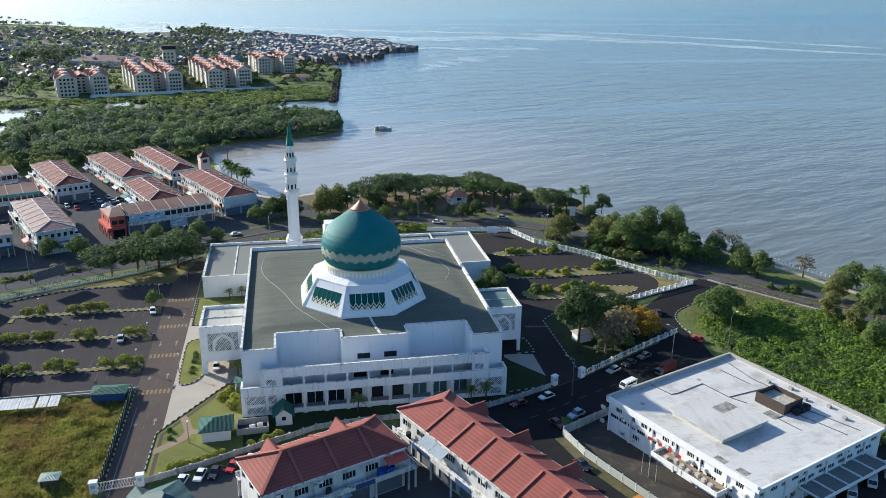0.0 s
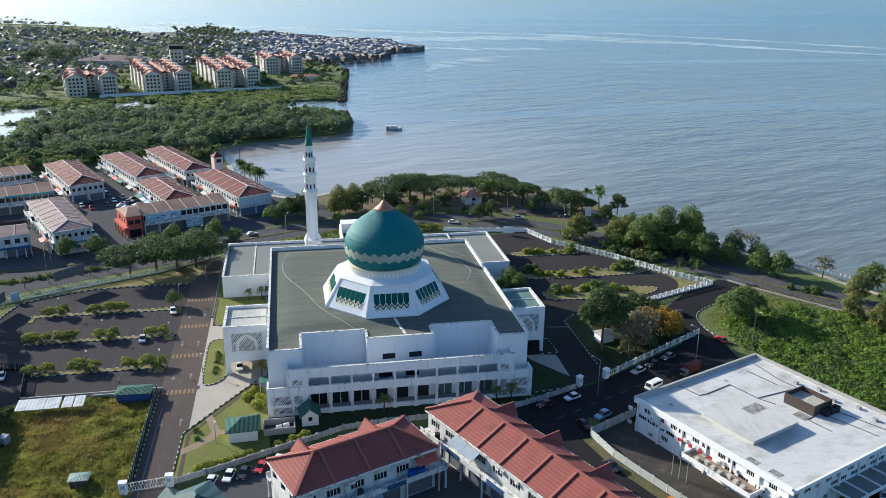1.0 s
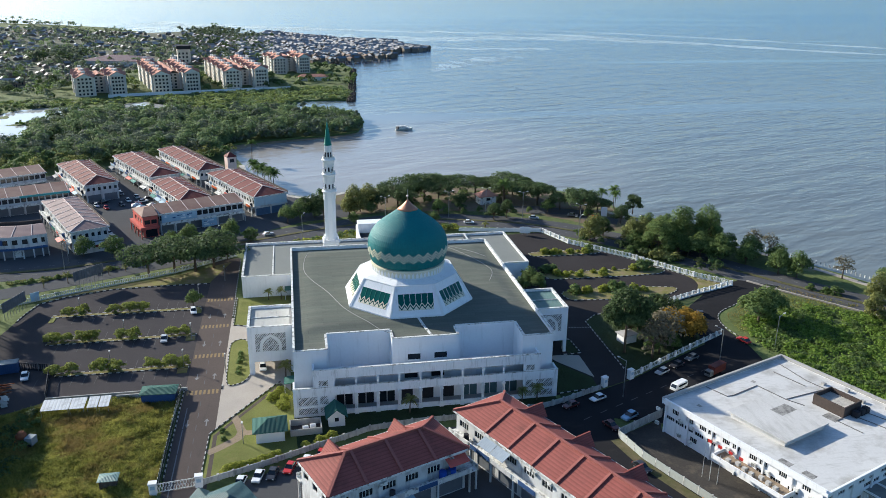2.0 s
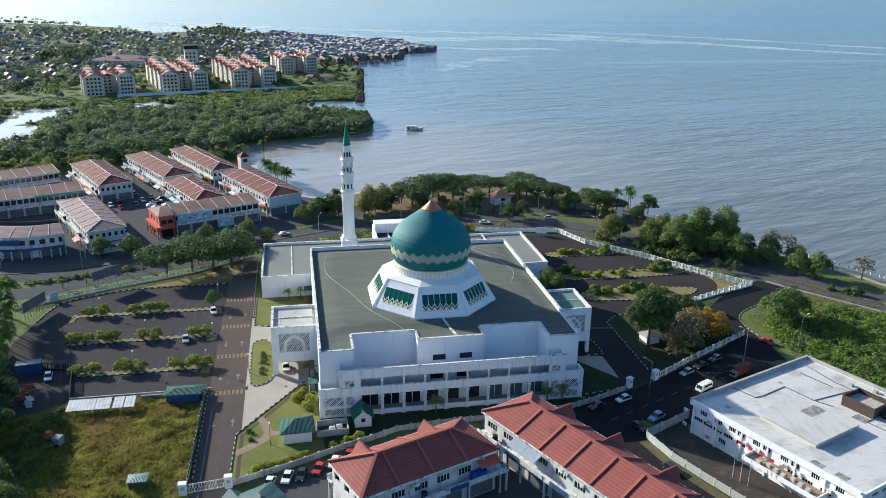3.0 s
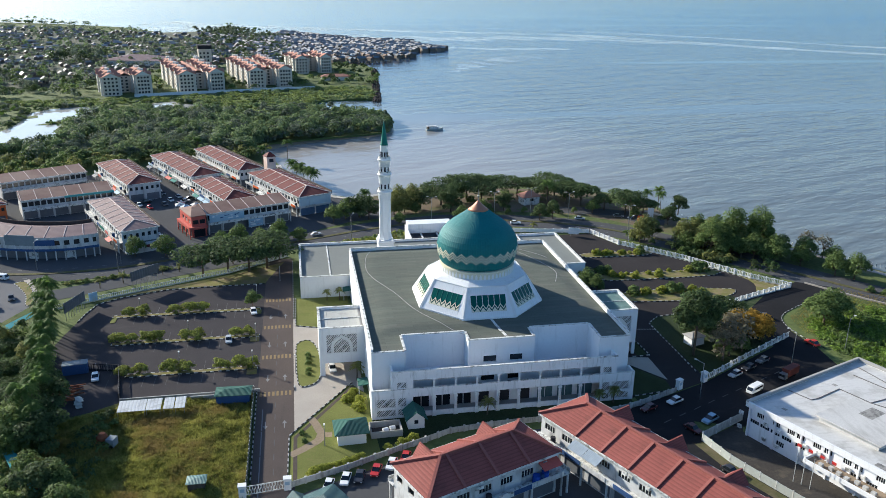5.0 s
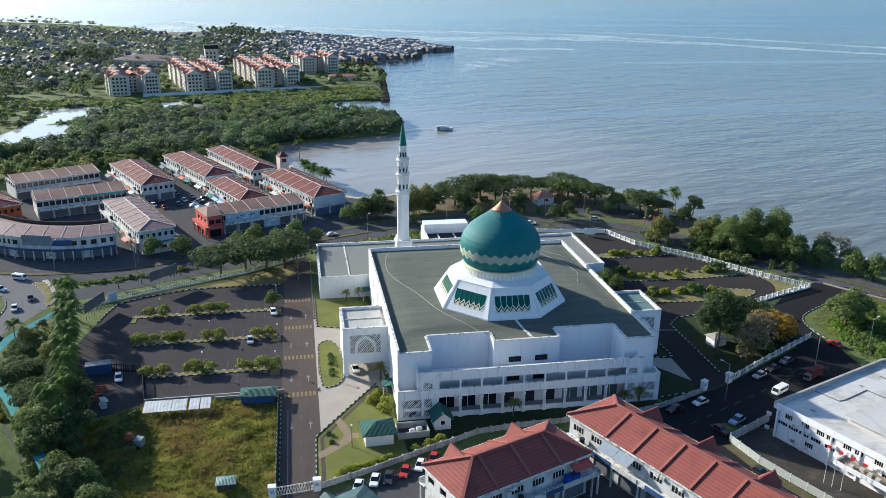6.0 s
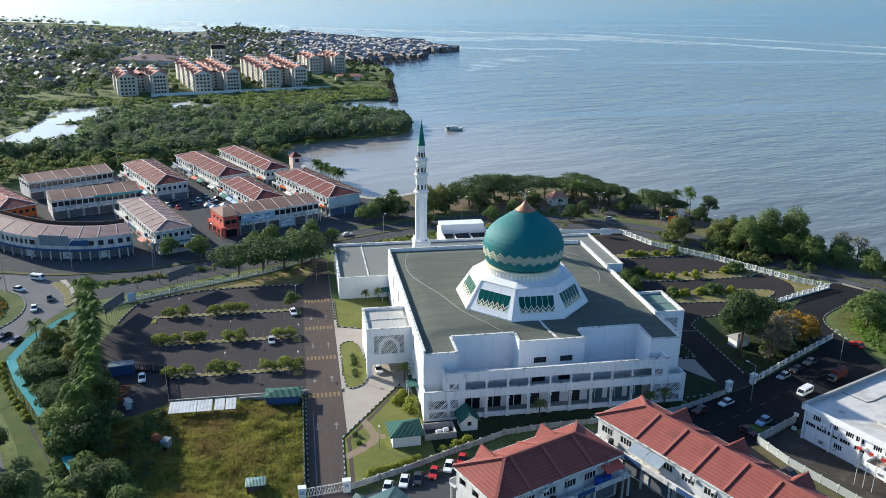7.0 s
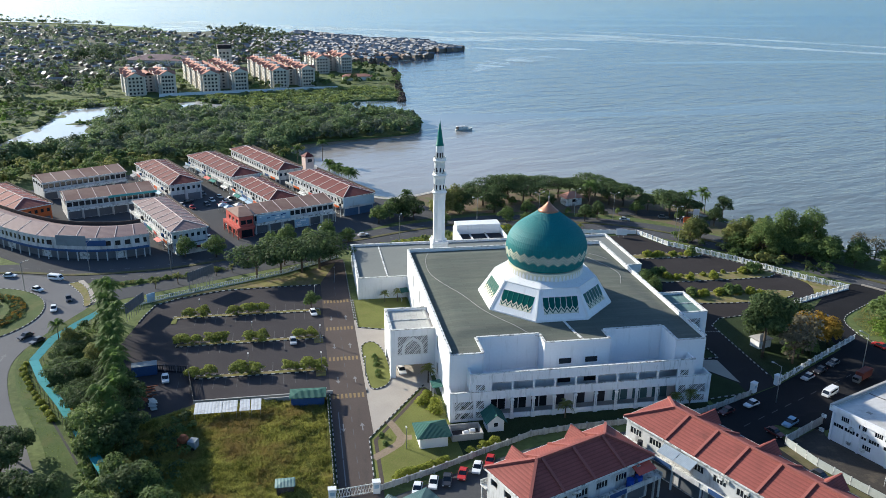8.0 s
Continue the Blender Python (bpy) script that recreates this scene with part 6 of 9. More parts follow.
hx = holes_at((((5.0, 11.0, 17.8, 24.2, 30.0, 35.4), 1.9, 5.15, 6.2), ((1.6, 7.6, 13.8, 20.4, 26.8, 32.4), 1.2, 5.15, 6.2), ((13.2, 15.7, 19.2, 21.7, 25.2, 27.7, 31.2, 33.7), 2.2, 3.75, 4.6), ((5.6, 8.6, 11.0), 1.6, 1.4, 2.5)))
wall(bm, "y", 0.5, 0.3, 0.5, OW - 0.5, 0, 6.9, hx), wall(bm, "y", OL - 0.8, 0.3, 0.5, OW - 0.5, 0, 6.9, hx)
wall(bm, "x", 0.5, 0.3, 0.8, OL - 0.8, 0, 6.9, hy), wall(bm, "x", OW - 0.8, 0.3, 0.8, OL - 0.8, 0, 6.9, hy)
part("wall", bm, M["white"], office)
for h in hx:
    for yy in (0.64, OL - 0.66):
        w_ = piece("window", M["glass"], office, h[0], h[1], yy, yy + 0.04, h[2], h[3])
        for u in (0.25, 0.5, 0.75):
            c = h[0] + (h[1] - h[0]) * u
            piece("mullion", M["white_clean"], office, c - 0.03, c + 0.03, yy - 0.04, yy, h[2], h[3])
for h in hy:
    for xx in (0.64, OW - 0.66):
        piece("window", M["glass"], office, xx, xx + 0.04, h[0], h[1], h[2], h[3])
        for u in (0.25, 0.5, 0.75):
            c = h[0] + (h[1] - h[0]) * u
            piece("mullion", M["white_clean"], office, xx - 0.05, xx, c - 0.03, c + 0.03, h[2], h[3])
bm = bmesh.new()
bx(bm, 0.4, OW - 0.4, 0.4, OL - 0.4, 6.75, 7.05)
part("roof", bm, M["roof_pale"], office, "pale grey stained flat roof")
bm = bmesh.new()
for c in ((0, OW, 0, 0.4), (0, OW, OL - 0.4, OL), (0, 0.4, 0.4, OL - 0.4), (OW - 0.4, OW, 0.4, OL - 0.4)):
    bx(bm, *c, 6.5, 7.25 if c[3] < OL - 1 and c[1] < OW - 0.1 or c[3] == 0.4 else 7.7)
part("parapet", bm, M["white"], office)
bm = bmesh.new()
bx(bm, 0, OW, OL - 0.5, OL + 0.03, 7.2, 7.85), bx(bm, OW - 0.5, OW + 0.03, 0, OL - 0.5, 7.2, 7.85)
part("parapet_cap", bm, M["concrete"], office, "dark weathered parapet")
for i in range(13):
    y = 0.9 + i * (OL - 2.0) / 12
    if i % 2 == 0:
        piece("pier", M["white"], office, 0.2, 0.5, y, y + 0.35, 0, 6.5)
    for z in (1.0, 4.2):
        if (i * 7 + int(z)) % 3:
            piece("cooling_unit", M["coping"], office, 0.05, 0.48, y + 1.6, y + 2.5, z, z + 0.65)
for i in range(12):
    x = 2 + i * 3.0
    if i % 2 == 0:
        piece("pier", M["white"], office, x, x + 0.35, 0.2, 0.5, 0, 6.5)
bm = bmesh.new()
bx(bm, 6.6, 18.4, 13.2, 25.4, 7.05, 8.2), bx(bm, 6.0, 19.0, 12.6, 26.0, 8.2, 8.45)
part("roof_slab", bm, M["slab_grey"], office, "raised pale roof slab")
bm = bmesh.new()
for c in ((25.4, 31.2, 13.6, 13.8), (25.4, 31.2, 20.2, 20.4), (25.4, 25.6, 13.8, 20.2), (31.0, 31.2, 13.8, 20.2)):
    bx(bm, *c, 7.05, 9.3)
part("plant_screen", bm, M["dark_render"], office, "dark louvred screen round roof plant")
bm = bmesh.new()
bx(bm, 25.6, 31.0, 13.8, 20.2, 7.05, 8.3)
part("roof_plant", bm, M["rubble"], office, "pale heap of rubble inside the screen")
for k in range(3):
    bm = bmesh.new()
    bx(bm, 27.4 + k * 1.6, 28.6 + k * 1.6, 12.0, 13.2, 7.15, 8.3), tube(bm, (28.0 + k * 1.6, 12.6, 8.3), (28.0 + k * 1.6, 12.6, 8.4), 0.45, 0.45, 12)
    part("cooling_unit", bm, M["dark"], office, "dark roof cooling unit")
bm = bmesh.new()
bx(bm, -3.0, 0.5, 6.0, 21.5, 3.3, 3.6), bx(bm, -3.0, -2.8, 6.0, 21.5, 3.6, 4.2), bx(bm, -2.8, 0.5, 6.0, 6.2, 3.6, 4.2), bx(bm, -2.8, 0.5, 21.3, 21.5, 3.6, 4.2)
part("entrance_canopy", bm, M["white"], office)
piece("canopy_floor", M["earth"], office, -2.78, 0.48, 6.22, 21.28, 3.6, 3.62)
bm = bmesh.new()
bx(bm, 12.0, 33.0, -4.4, -4.2, 3.0, 3.6), bx(bm, 12.0, 12.2, -4.2, 0.5, 3.25, 3.6), bx(bm, 32.8, 33.0, -4.2, 0.5, 3.25, 3.6)
for k in range(1, 5):
    bx(bm, 12 + k * 4.2 - 0.1, 12 + k * 4.2 + 0.1, -4.2, 0.5, 3.2, 3.5)
part("side_canopy", bm, M["white"], office)
for k in range(7):
    piece("cooling_unit", M["patch_felt"], office, -2.2 + 0.3 * (k % 3), -1.5 + 0.3 * (k % 3), 8 + k * 1.7, 8.8 + k * 1.7, 3.62, 4.3)
bm = bmesh.new()
bx(bm, 12.2, 32.8, -4.2, 0.5, 3.0, 3.2)
part("canopy_sheet", bm, M["roof_grey"], office, "dark stained canopy sheets")

for line in ([(12.2, 36.4), (12.7, 31.3), (14.3, 30.9), (22.0, 31.1), (22.1, 24.2), (23.2, 20.6)], [(22.1, 24.2), (27.5, 23.4), (33.9, 22.4)], [(30.4, 33.3), (30.6, 25.6)], [(25.2, 13.6), (23.4, 13.7), (23.5, 8.3)], [(28.0, 13.0), (28.7, 9.2), (29.6, 2.6)], [(31.5, 12), (33.2, 2.2)], [(34.8, 35), (33, 26.9), (33.5, 14)]):
    for p, q in zip(line, line[1:]):
        bm = bmesh.new()
        bar(bm, (*p, 7.09), (*q, 7.09), 0.16, 0.09)
        part("roof_pipe", bm, M["pipe_grey"], office, "thin grey pipe on the roof")
for x0, x1, y0, y1, z in ((22.4, 23.3, 32.2, 33.2, 7.056), (1.6, 3.0, 8.6, 11.1, 7.056), (1.8, 3.3, 4.1, 6.4, 7.058), (4.4, 5.2, 31.2, 32.2, 7.056), (22.6, 25.0, 13.4, 16.4, 7.06), (13.6, 18.2, 19.0, 21.8, 8.456)):
    piece("roof_patch", M["felt_dark"], office, x0, x1, y0, y1, z - 0.03, z)
for k in range(5):
    piece("vent", M["concrete"], office, 34.2 + (k % 2) * 1.6, 35.0 + (k % 2) * 1.6, 6 + k * 4.4, 6.8 + k * 4.4, 7.05, 7.6)

# ---------- apartment blocks ----------
def gable_roof(bm, x0, x1, y0, y1, z, rise, along, over=0.6, th=0.22):
    """Two slopes over a block; along: the axis of the ridge."""
    if along == "y":
        m = (x0 + x1) / 2
        slab(bm, (x0 - over, y0 - over, z), (m, y0 - over, z + rise), (m, y1 + over, z + rise), (x0 - over, y1 + over, z), -th)
        slab(bm, (m, y0 - over, z + rise), (x1 + over, y0 - over, z), (x1 + over, y1 + over, z), (m, y1 + over, z + rise), -th)
    else:
        m = (y0 + y1) / 2
        slab(bm, (x0 - over, y0 - over, z), (x1 + over, y0 - over, z), (x1 + over, m, z + rise), (x0 - over, m, z + rise), th)
        slab(bm, (x0 - over, m, z + rise), (x1 + over, m, z + rise), (x1 + over, y1 + over, z), (x0 - over, y1 + over, z), th)


def apartment(x, y, L, turn, label="five-storey cream apartment block with terracotta roofs"):
    """A pair of long wings side by side, stepped house by house, each house with crossed gables."""
    g = thing("apartment_block", x, y, 0, turn, label, "apartment block", "apartment blocks")
    H, W = 13.4, 12.0
    nb = max(3, int(L / 11))
    seg = L / nb
    for wing, wx in enumerate((0.0, 22.5)):
        for k in range(nb):
            o, sh, hz = k * seg, (0.9 if (k + wing) % 2 else 0.0), H + (0.8 if (k + wing) % 2 else 0.0)
            x0, x1 = wx + sh, wx + W - sh
            bm = bmesh.new()
            front = [(x0 + 1.1 + i * (x1 - x0 - 1.4) / 4, x0 + 2.5 + i * (x1 - x0 - 1.4) / 4, 1.0 + f * 2.7, 2.4 + f * 2.7) for i in range(4) for f in range(5)] if k == 0 else []
            side = [(o + 0.9 + i * 2.4, o + 2.2 + i * 2.4, 1.0 + f * 2.7, 2.4 + f * 2.7) for i in ((0, int(seg / 2.4) - 1) if k < 4 else (0,)) for f in range(1, 5)]
            wall(bm, "y", o, 0.3, x0, x1, 0, hz, front), wall(bm, "y", o + seg - 0.3, 0.3, x0, x1, 0, hz)
            wall(bm, "x", x0, 0.3, o + 0.3, o + seg - 0.3, 0, hz, side), wall(bm, "x", x1 - 0.3, 0.3, o + 0.3, o + seg - 0.3, 0, hz)
            house = part("house", bm, M["apt_wall"], g)
            for h in front:
                piece("window", M["glass"], house, h[0], h[1], o + 0.14, o + 0.18, h[2], h[3])
            for h in side:
                piece("window", M["glass"], house, x0 + 0.14, x0 + 0.18, h[0], h[1], h[2], h[3])
            bm = bmesh.new()
            gable_roof(bm, x0, x1, o, o + seg, hz, 3.0, "y", 0.5)
            part("roof", bm, M["apt_roof"], house)
            bm = bmesh.new()
            tri_slab(bm, (x0, o + 0.02, hz), (x1, o + 0.02, hz), ((x0 + x1) / 2, o + 0.02, hz + 2.8), 0.2)
            part("gable_wall", bm, M["apt_white"], house)
            for s in (-1, 1):
                e = x0 - 1.2 if s < 0 else x1
                bm = bmesh.new()
                bx(bm, e, e + 1.2, o + seg * 0.3, o + seg * 0.7, 0, hz + 0.2)
                bay = part("stair_bay", bm, M["apt_white"], house)
                for f in range(5):
                    u = e - 0.02 if s < 0 else e + 1.18
                    piece("window", M["glass"], bay, u, u + 0.04, o + seg * 0.42, o + seg * 0.58, 1.0 + f * 2.7, 2.3 + f * 2.7)
                bm = bmesh.new()
                ex = (e, e + 6.4) if s < 0 else (e - 5.2, e + 1.2)
                gable_roof(bm, ex[0], ex[1], o + seg * 0.27, o + seg * 0.73, hz + 0.2, 1.9, "x", 0.35)
                part("bay_roof", bm, M["apt_roof"], bay)
            bm = bmesh.new()
            bx(bm, (x0 + x1) / 2 - 1.3, (x0 + x1) / 2 + 1.3, o + seg * 0.55, o + seg * 0.55 + 2.0, hz + 2.2, hz + 4.3)
            part("tank_house", bm, M["apt_white"], house)
        if wing == 0:
            bm = bmesh.new()
            bx(bm, W + 0.02, 22.48, 16, L - 4, 0, H - 1.0)
            part("link_block", bm, M["apt_wall"], g)
            bm = bmesh.new()
            gable_roof(bm, W + 1.2, 21.3, 16.2, L - 4.2, H - 1.0, 2.0, "y", 0.3)
            part("link_roof", bm, M["apt_roof"], g)
            for f in range(5):
                for i in range(2):
                    piece("window", M["glass"], g, W + 2.2 + i * 3.4, W + 3.8 + i * 3.4, 15.96, 16.02, 1.0 + f * 2.4, 2.2 + f * 2.4)
    return g


apartment(-150.6, 478, 44, 17)
apartment(-98.8, 493, 96, 16)
apartment(-47.4, 513, 100, 14)
apartment(-11, 606, 42, 14)
wt = thing("water_tower", -96.8, 674, 0, 10, "square cream tower with a dark top", "tower")
bm = bmesh.new()
holes = [(-5 + k * 3.4, -3.4 + k * 3.4, 2 + f * 3.4, 3.8 + f * 3.4) for k in range(3) for f in range(4)]
wall(bm, "y", -6, 0.4, -6, 6, 0, 17, holes), wall(bm, "x", -6, 0.4, -5.6, 6, 0, 17), wall(bm, "x", 5.6, 0.4, -5.6, 6, 0, 17), wall(bm, "y", 6, 0.4, -6, 6, 0, 17)
part("wall", bm, M["apt_wall"], wt)
for h in holes:
    piece("window", M["glass"], wt, h[0], h[1], -5.8, -5.76, h[2], h[3])
bm = bmesh.new()
bx(bm, -6.5, 6.5, -6.5, 6.5, 17, 20.5)
part("top", bm, M["dark"], wt)

# ---------- plants ----------
rng = np.random.default_rng(7)


def leaf_faces(centres, outward, size, spread=0.6):
    """Small four-cornered leaf clumps at the centres, turned roughly outwards."""
    n = len(centres)
    nr = outward * 0.85 + rng.normal(0, spread * 0.6, (n, 3)) + np.array([0, 0, 0.35])
    nr /= np.linalg.norm(nr, axis=1)[:, None] + 1e-9
    t = np.cross(nr, rng.normal(0, 1, (n, 3)))
    t /= np.linalg.norm(t, axis=1)[:, None] + 1e-9
    b = np.cross(nr, t)
    s = size * rng.uniform(0.55, 1.3, n)[:, None]
    k = rng.uniform(0.5, 1.0, n)[:, None]
    v = np.stack([centres - t * s, centres - b * s * k, centres + t * s, centres + b * s * k], 1).reshape(-1, 3)
    f = np.arange(4 * n).reshape(-1, 4)
    return v, f


def blob_leaves(blobs, n, size, inner=0.18, spread=0.6):
    """Leaf clumps over a lumpy body of several rounded masses (x, y, z, rx, ry, rz)."""
    B = np.array(blobs, float)
    area = (B[:, 3] * B[:, 4] + B[:, 3] * B[:, 5] + B[:, 4] * B[:, 5])
    pick = rng.choice(len(B), n, p=area / area.sum())
    d = rng.normal(0, 1, (n, 3))
    d /= np.linalg.norm(d, axis=1)[:, None]
    d[:, 2] = np.where(d[:, 2] < -0.35, -d[:, 2], d[:, 2])
    r = np.where(rng.random(n) < inner, rng.uniform(0.35, 0.8, n), rng.uniform(0.74, 1.17, n))
    c = B[pick, :3] + d * r[:, None] * B[pick, 3:]
    keep = np.ones(n, bool)
    for j in range(len(B)):
        q = ((c - B[j, :3]) / B[j, 3:])
        keep &= ~(((q ** 2).sum(1) < 0.45) & (pick != j))
    c, d = c[keep], d[keep]
    return leaf_faces(c, d, size, spread)


def mesh_of(name, v, f, mat):
    me = bpy.data.meshes.new(name)
    me.from_pydata(v.tolist() if hasattr(v, "tolist") else v, [], f.tolist() if hasattr(f, "tolist") else f)
    for m in mat if isinstance(mat, list) else [mat]:
        me.materials.append(m)
    return me


def lumps(h, r, k, flat=0.6, lift=0.0, seed=0):
    """Rounded masses that together make a crown of radius r whose top is at height h."""
    rs = random.Random(seed)
    zc = h - r * flat
    out = [(0, 0, zc, r * 0.62, r * 0.62, r * flat)]
    for i in range(k):
        a = 2 * math.pi * i / k + rs.uniform(-0.5, 0.5)
        d = r * rs.uniform(0.42, 0.80)
        q = r * rs.uniform(0.24, 0.46)
        out.append((d * math.cos(a), d * math.sin(a), zc + rs.uniform(-0.75, 0.5) * r * flat + lift, q, q * rs.uniform(0.8, 1.2), q * rs.uniform(0.6, 0.9) * (0.5 + flat * 0.6)))
    return out


def tree_kind(name, h, r, k, n, size, mat, label, flat=0.6, trunk=0.25, seed=0, bare=False):
    """One kind of tree: tapered trunk with limbs, crown of leaf clumps. Parked out of sight until copied."""
    random.seed(seed + 11)
    blobs = lumps(h, r, k, flat, seed=seed)
    g = thing(name, 0, 0, 0, 0, label, "tree", name + "s")
    bm = bmesh.new()
    fork = h - r * flat * 1.7 if not bare else h * 0.4
    fork = max(fork, h * 0.22)
    tube(bm, (0, 0, -0.3), (0, 0, fork), trunk, trunk * 0.75, 8)
    for b in blobs[1:]:
        tube(bm, (0, 0, fork * 0.95), (b[0] * 0.55, b[1] * 0.55, fork + (b[2] - fork) * 0.7), trunk * 0.5, trunk * 0.3, 6)
        tube(bm, (b[0] * 0.55, b[1] * 0.55, fork + (b[2] - fork) * 0.7), (b[0], b[1], b[2] + b[5] * 0.4), trunk * 0.3, trunk * 0.1, 5)
    part("trunk", bm, M["bark"], g, smooth=True)
    v, f = blob_leaves(blobs, n, size)
    cr = new("crown", mesh_of("crown", v, f, mat))
    cr.parent = g
    return g


def palm_kind(name, h, fronds, length, mat, label, seed=0):
    random.seed(seed)
    g = thing(name, 0, 0, 0, 0, label, "palm", name + "s")
    bm = bmesh.new()
    tube(bm, (0, 0, -0.2), (0.1, 0, h * 0.5), 0.2, 0.15, 7), tube(bm, (0.1, 0, h * 0.5), (0.15, 0.1, h), 0.15, 0.11, 7)
    part("trunk", bm, M["bark"], g, smooth=True)
    bm = bmesh.new()
    for i in range(fronds):
        a = 2 * math.pi * i / fronds + random.uniform(-0.2, 0.2)
        rise = random.uniform(0.35, 1.3)
        prev = None
        for k in range(9):
            t = k / 8
            r = length * t * (1.0 - 0.33 * rise)
            z = h + length * (rise * 1.3 * t - (0.6 + 0.62 * rise) * t * t)
            c = Vector((0.15 + r * math.cos(a), 0.1 + r * math.sin(a), z))
            s = Vector((-math.sin(a), math.cos(a), 0))
            if prev is not None:
                w = length * 0.24 * math.sin(math.pi * min(1, 0.12 + t * 0.88)) + 0.1
                for sg in (-1, 1):
                    tip = (prev + c) / 2 + s * sg * w + Vector((0, 0, -w * 0.45)) + (c - prev) * 0.8
                    bm.faces.new([bm.verts.new(p) for p in (prev, c, tip)])
            prev = c
    part("crown", bm, mat, g)
    return g


def scatter(kind, spots, size=(0.9, 1.15), seed=1, first=[]):
    """Copies of one kind at the spots, each turned and sized a little differently."""
    rs = random.Random(seed)
    for x, y in spots:
        s = rs.uniform(*size)
        o = copy_thing(kind, pose(x, y, 0, 0, 0, rs.uniform(0, 360)))
        o.scale = (s * rs.uniform(0.94, 1.06), s * rs.uniform(0.94, 1.06), s * rs.uniform(0.92, 1.08))


def retire(*kinds):
    for k in kinds:
        for o in (*k.children_recursive, k):
            bpy.data.objects.remove(o)


lot_a = tree_kind("car_park_tree", 3.4, 2.9, 9, 1700, 0.22, M["leaf_lot"], "small clipped yellow-green tree on a car park island", 0.42, 0.12, 1)
lot_b = tree_kind("car_park_tree", 3.2, 2.5, 8, 1400, 0.22, M["leaf_lot"], "small clipped yellow-green tree on a car park island", 0.48, 0.11, 2)
rain = tree_kind("rain_tree", 9.8, 8.6, 20, 5200, 0.34, M["leaf_rain"], "broad deep green rain tree with a flat spreading crown", 0.27, 0.38, 3)
rain2 = tree_kind("rain_tree", 8.4, 7.0, 17, 3900, 0.33, M["leaf_rain"], "broad deep green rain tree with a flat spreading crown", 0.33, 0.33, 4)
round_d = tree_kind("leafy_tree", 9.0, 4.6, 12, 3800, 0.28, M["leaf_dark"], "dense dark green roadside tree", 0.8, 0.3, 5)
round_b = tree_kind("leafy_tree", 9.0, 4.6, 16, 4600, 0.30, M["leaf_park"], "broad olive-green roadside tree", 0.88, 0.3, 15)
round_m = tree_kind("leafy_tree", 7.5, 3.8, 12, 3200, 0.26, M["leaf_mid"], "dense mid-green tree with a rounded crown", 0.85, 0.25, 6)
round_l = tree_kind("leafy_tree", 8.0, 3.6, 12, 2700, 0.27, M["leaf_olive"], "light olive-green tree with a loose crown", 0.95, 0.22, 7)
tall_m = tree_kind("leafy_tree", 10.0, 3.4, 12, 2700, 0.27, M["leaf_mid"], "tall narrow green tree", 1.3, 0.24, 8)
gold = tree_kind("golden_tree", 7.0, 3.6, 11, 2400, 0.27, M["leaf_gold"], "tree with golden yellow leaves", 0.85, 0.22, 9)
bare = tree_kind("bare_tree", 8.0, 3.4, 12, 700, 0.28, M["leaf_bare"], "thin grey-brown tree almost without leaves", 0.9, 0.22, 10, True)
grand = tree_kind("shade_tree", 16.5, 5.7, 18, 8000, 0.32, M["leaf_dark"], "tall dense dark green tree with a bare trunk", 0.82, 0.36, 14)
willow = tree_kind("shade_tree", 16.0, 6.8, 18, 6000, 0.34, M["leaf_mid"], "large light green tree with a loose drooping crown", 0.95, 0.3, 16)
shrub = tree_kind("shrub", 1.7, 1.5, 6, 420, 0.24, M["leaf_light"], "rounded yellow-green clipped shrub", 0.7, 0.06, 11)
shrub_d = tree_kind("shrub", 1.9, 1.6, 6, 420, 0.25, M["leaf_mid"], "rounded dark green garden shrub", 0.7, 0.06, 12)
palm = palm_kind("palm_tree", 9.0, 26, 4.3, M["leaf_palm"], "tall palm with arching green fronds", 1)
palm_s = palm_kind("palm_tree", 3.2, 13, 2.6, M["leaf_olive"], "short palm with pale green fronds", 2)
palm_b = palm_kind("palm_tree", 5.0, 20, 5.0, M["leaf_palm"], "short bushy coconut palm by the shore", 4)
palm_c = palm_kind("palm_tree", 8.5, 20, 4.2, M["leaf_palm"], "tall dark green coconut palm", 3)

scatter(lot_a, [(-59.8, 60.6), (-48.0, 60.6), (-44.3, 60.6), (-60.0, 43.3), (-56.3, 43.3), (-43.3, 43.2), (-31.0, 43.0), (-55.0, 25.6), (-44.5, 25.5), (-29.0, 25.5), (-51.2, 25.2)], (0.7, 0.9))
scatter(lot_b, [(-56.3, 60.3), (-40.5, 60.8), (-52.7, 43.2), (-40.4, 42.8), (-27.8, 43.6), (-41.1, 24.9), (-33.3, 25.2), (-26.2, 25.0), (-50.3, 42.9)], (0.7, 0.88), 2)
scatter(round_m, [(-27.4, 62.4)], (0.62, 0.64), 3)
scatter(rain2, [(-43.2, 88.2), (-36.0, 91.4), (-29.6, 90.6), (-24.2, 93.0)], (1.18, 1.36), 4)
scatter(round_d, [(-35, 98.5), (-26.5, 101), (-20.5, 100.5)], (0.55, 0.8), 50)
scatter(round_m, [(-66.8, 110.5), (-57, 108.7), (-33.9, 118), (-39.4, 112.3), (-20.3, 123), (-13.8, 118.0), (3.7, 143.6), (9.4, 148), (-1, 139), (-27, 119)], (0.7, 1.0), 5)
scatter(palm, [(-82.5, 65.2), (-79.6, 61.6), (-80.6, 57.0), (-78.4, 53.2), (-76.2, 48.0), (-76.6, 43.6), (-74.8, 39.4), (-73.0, 33.0), (-73.2, 28.4), (-70.8, 24.4), (-69.8, 17.8), (-68.6, 13.0), (-67.9, 7.0), (-68.8, 1.6), (-66.4, -3.0)], (0.86, 1.14), 6)
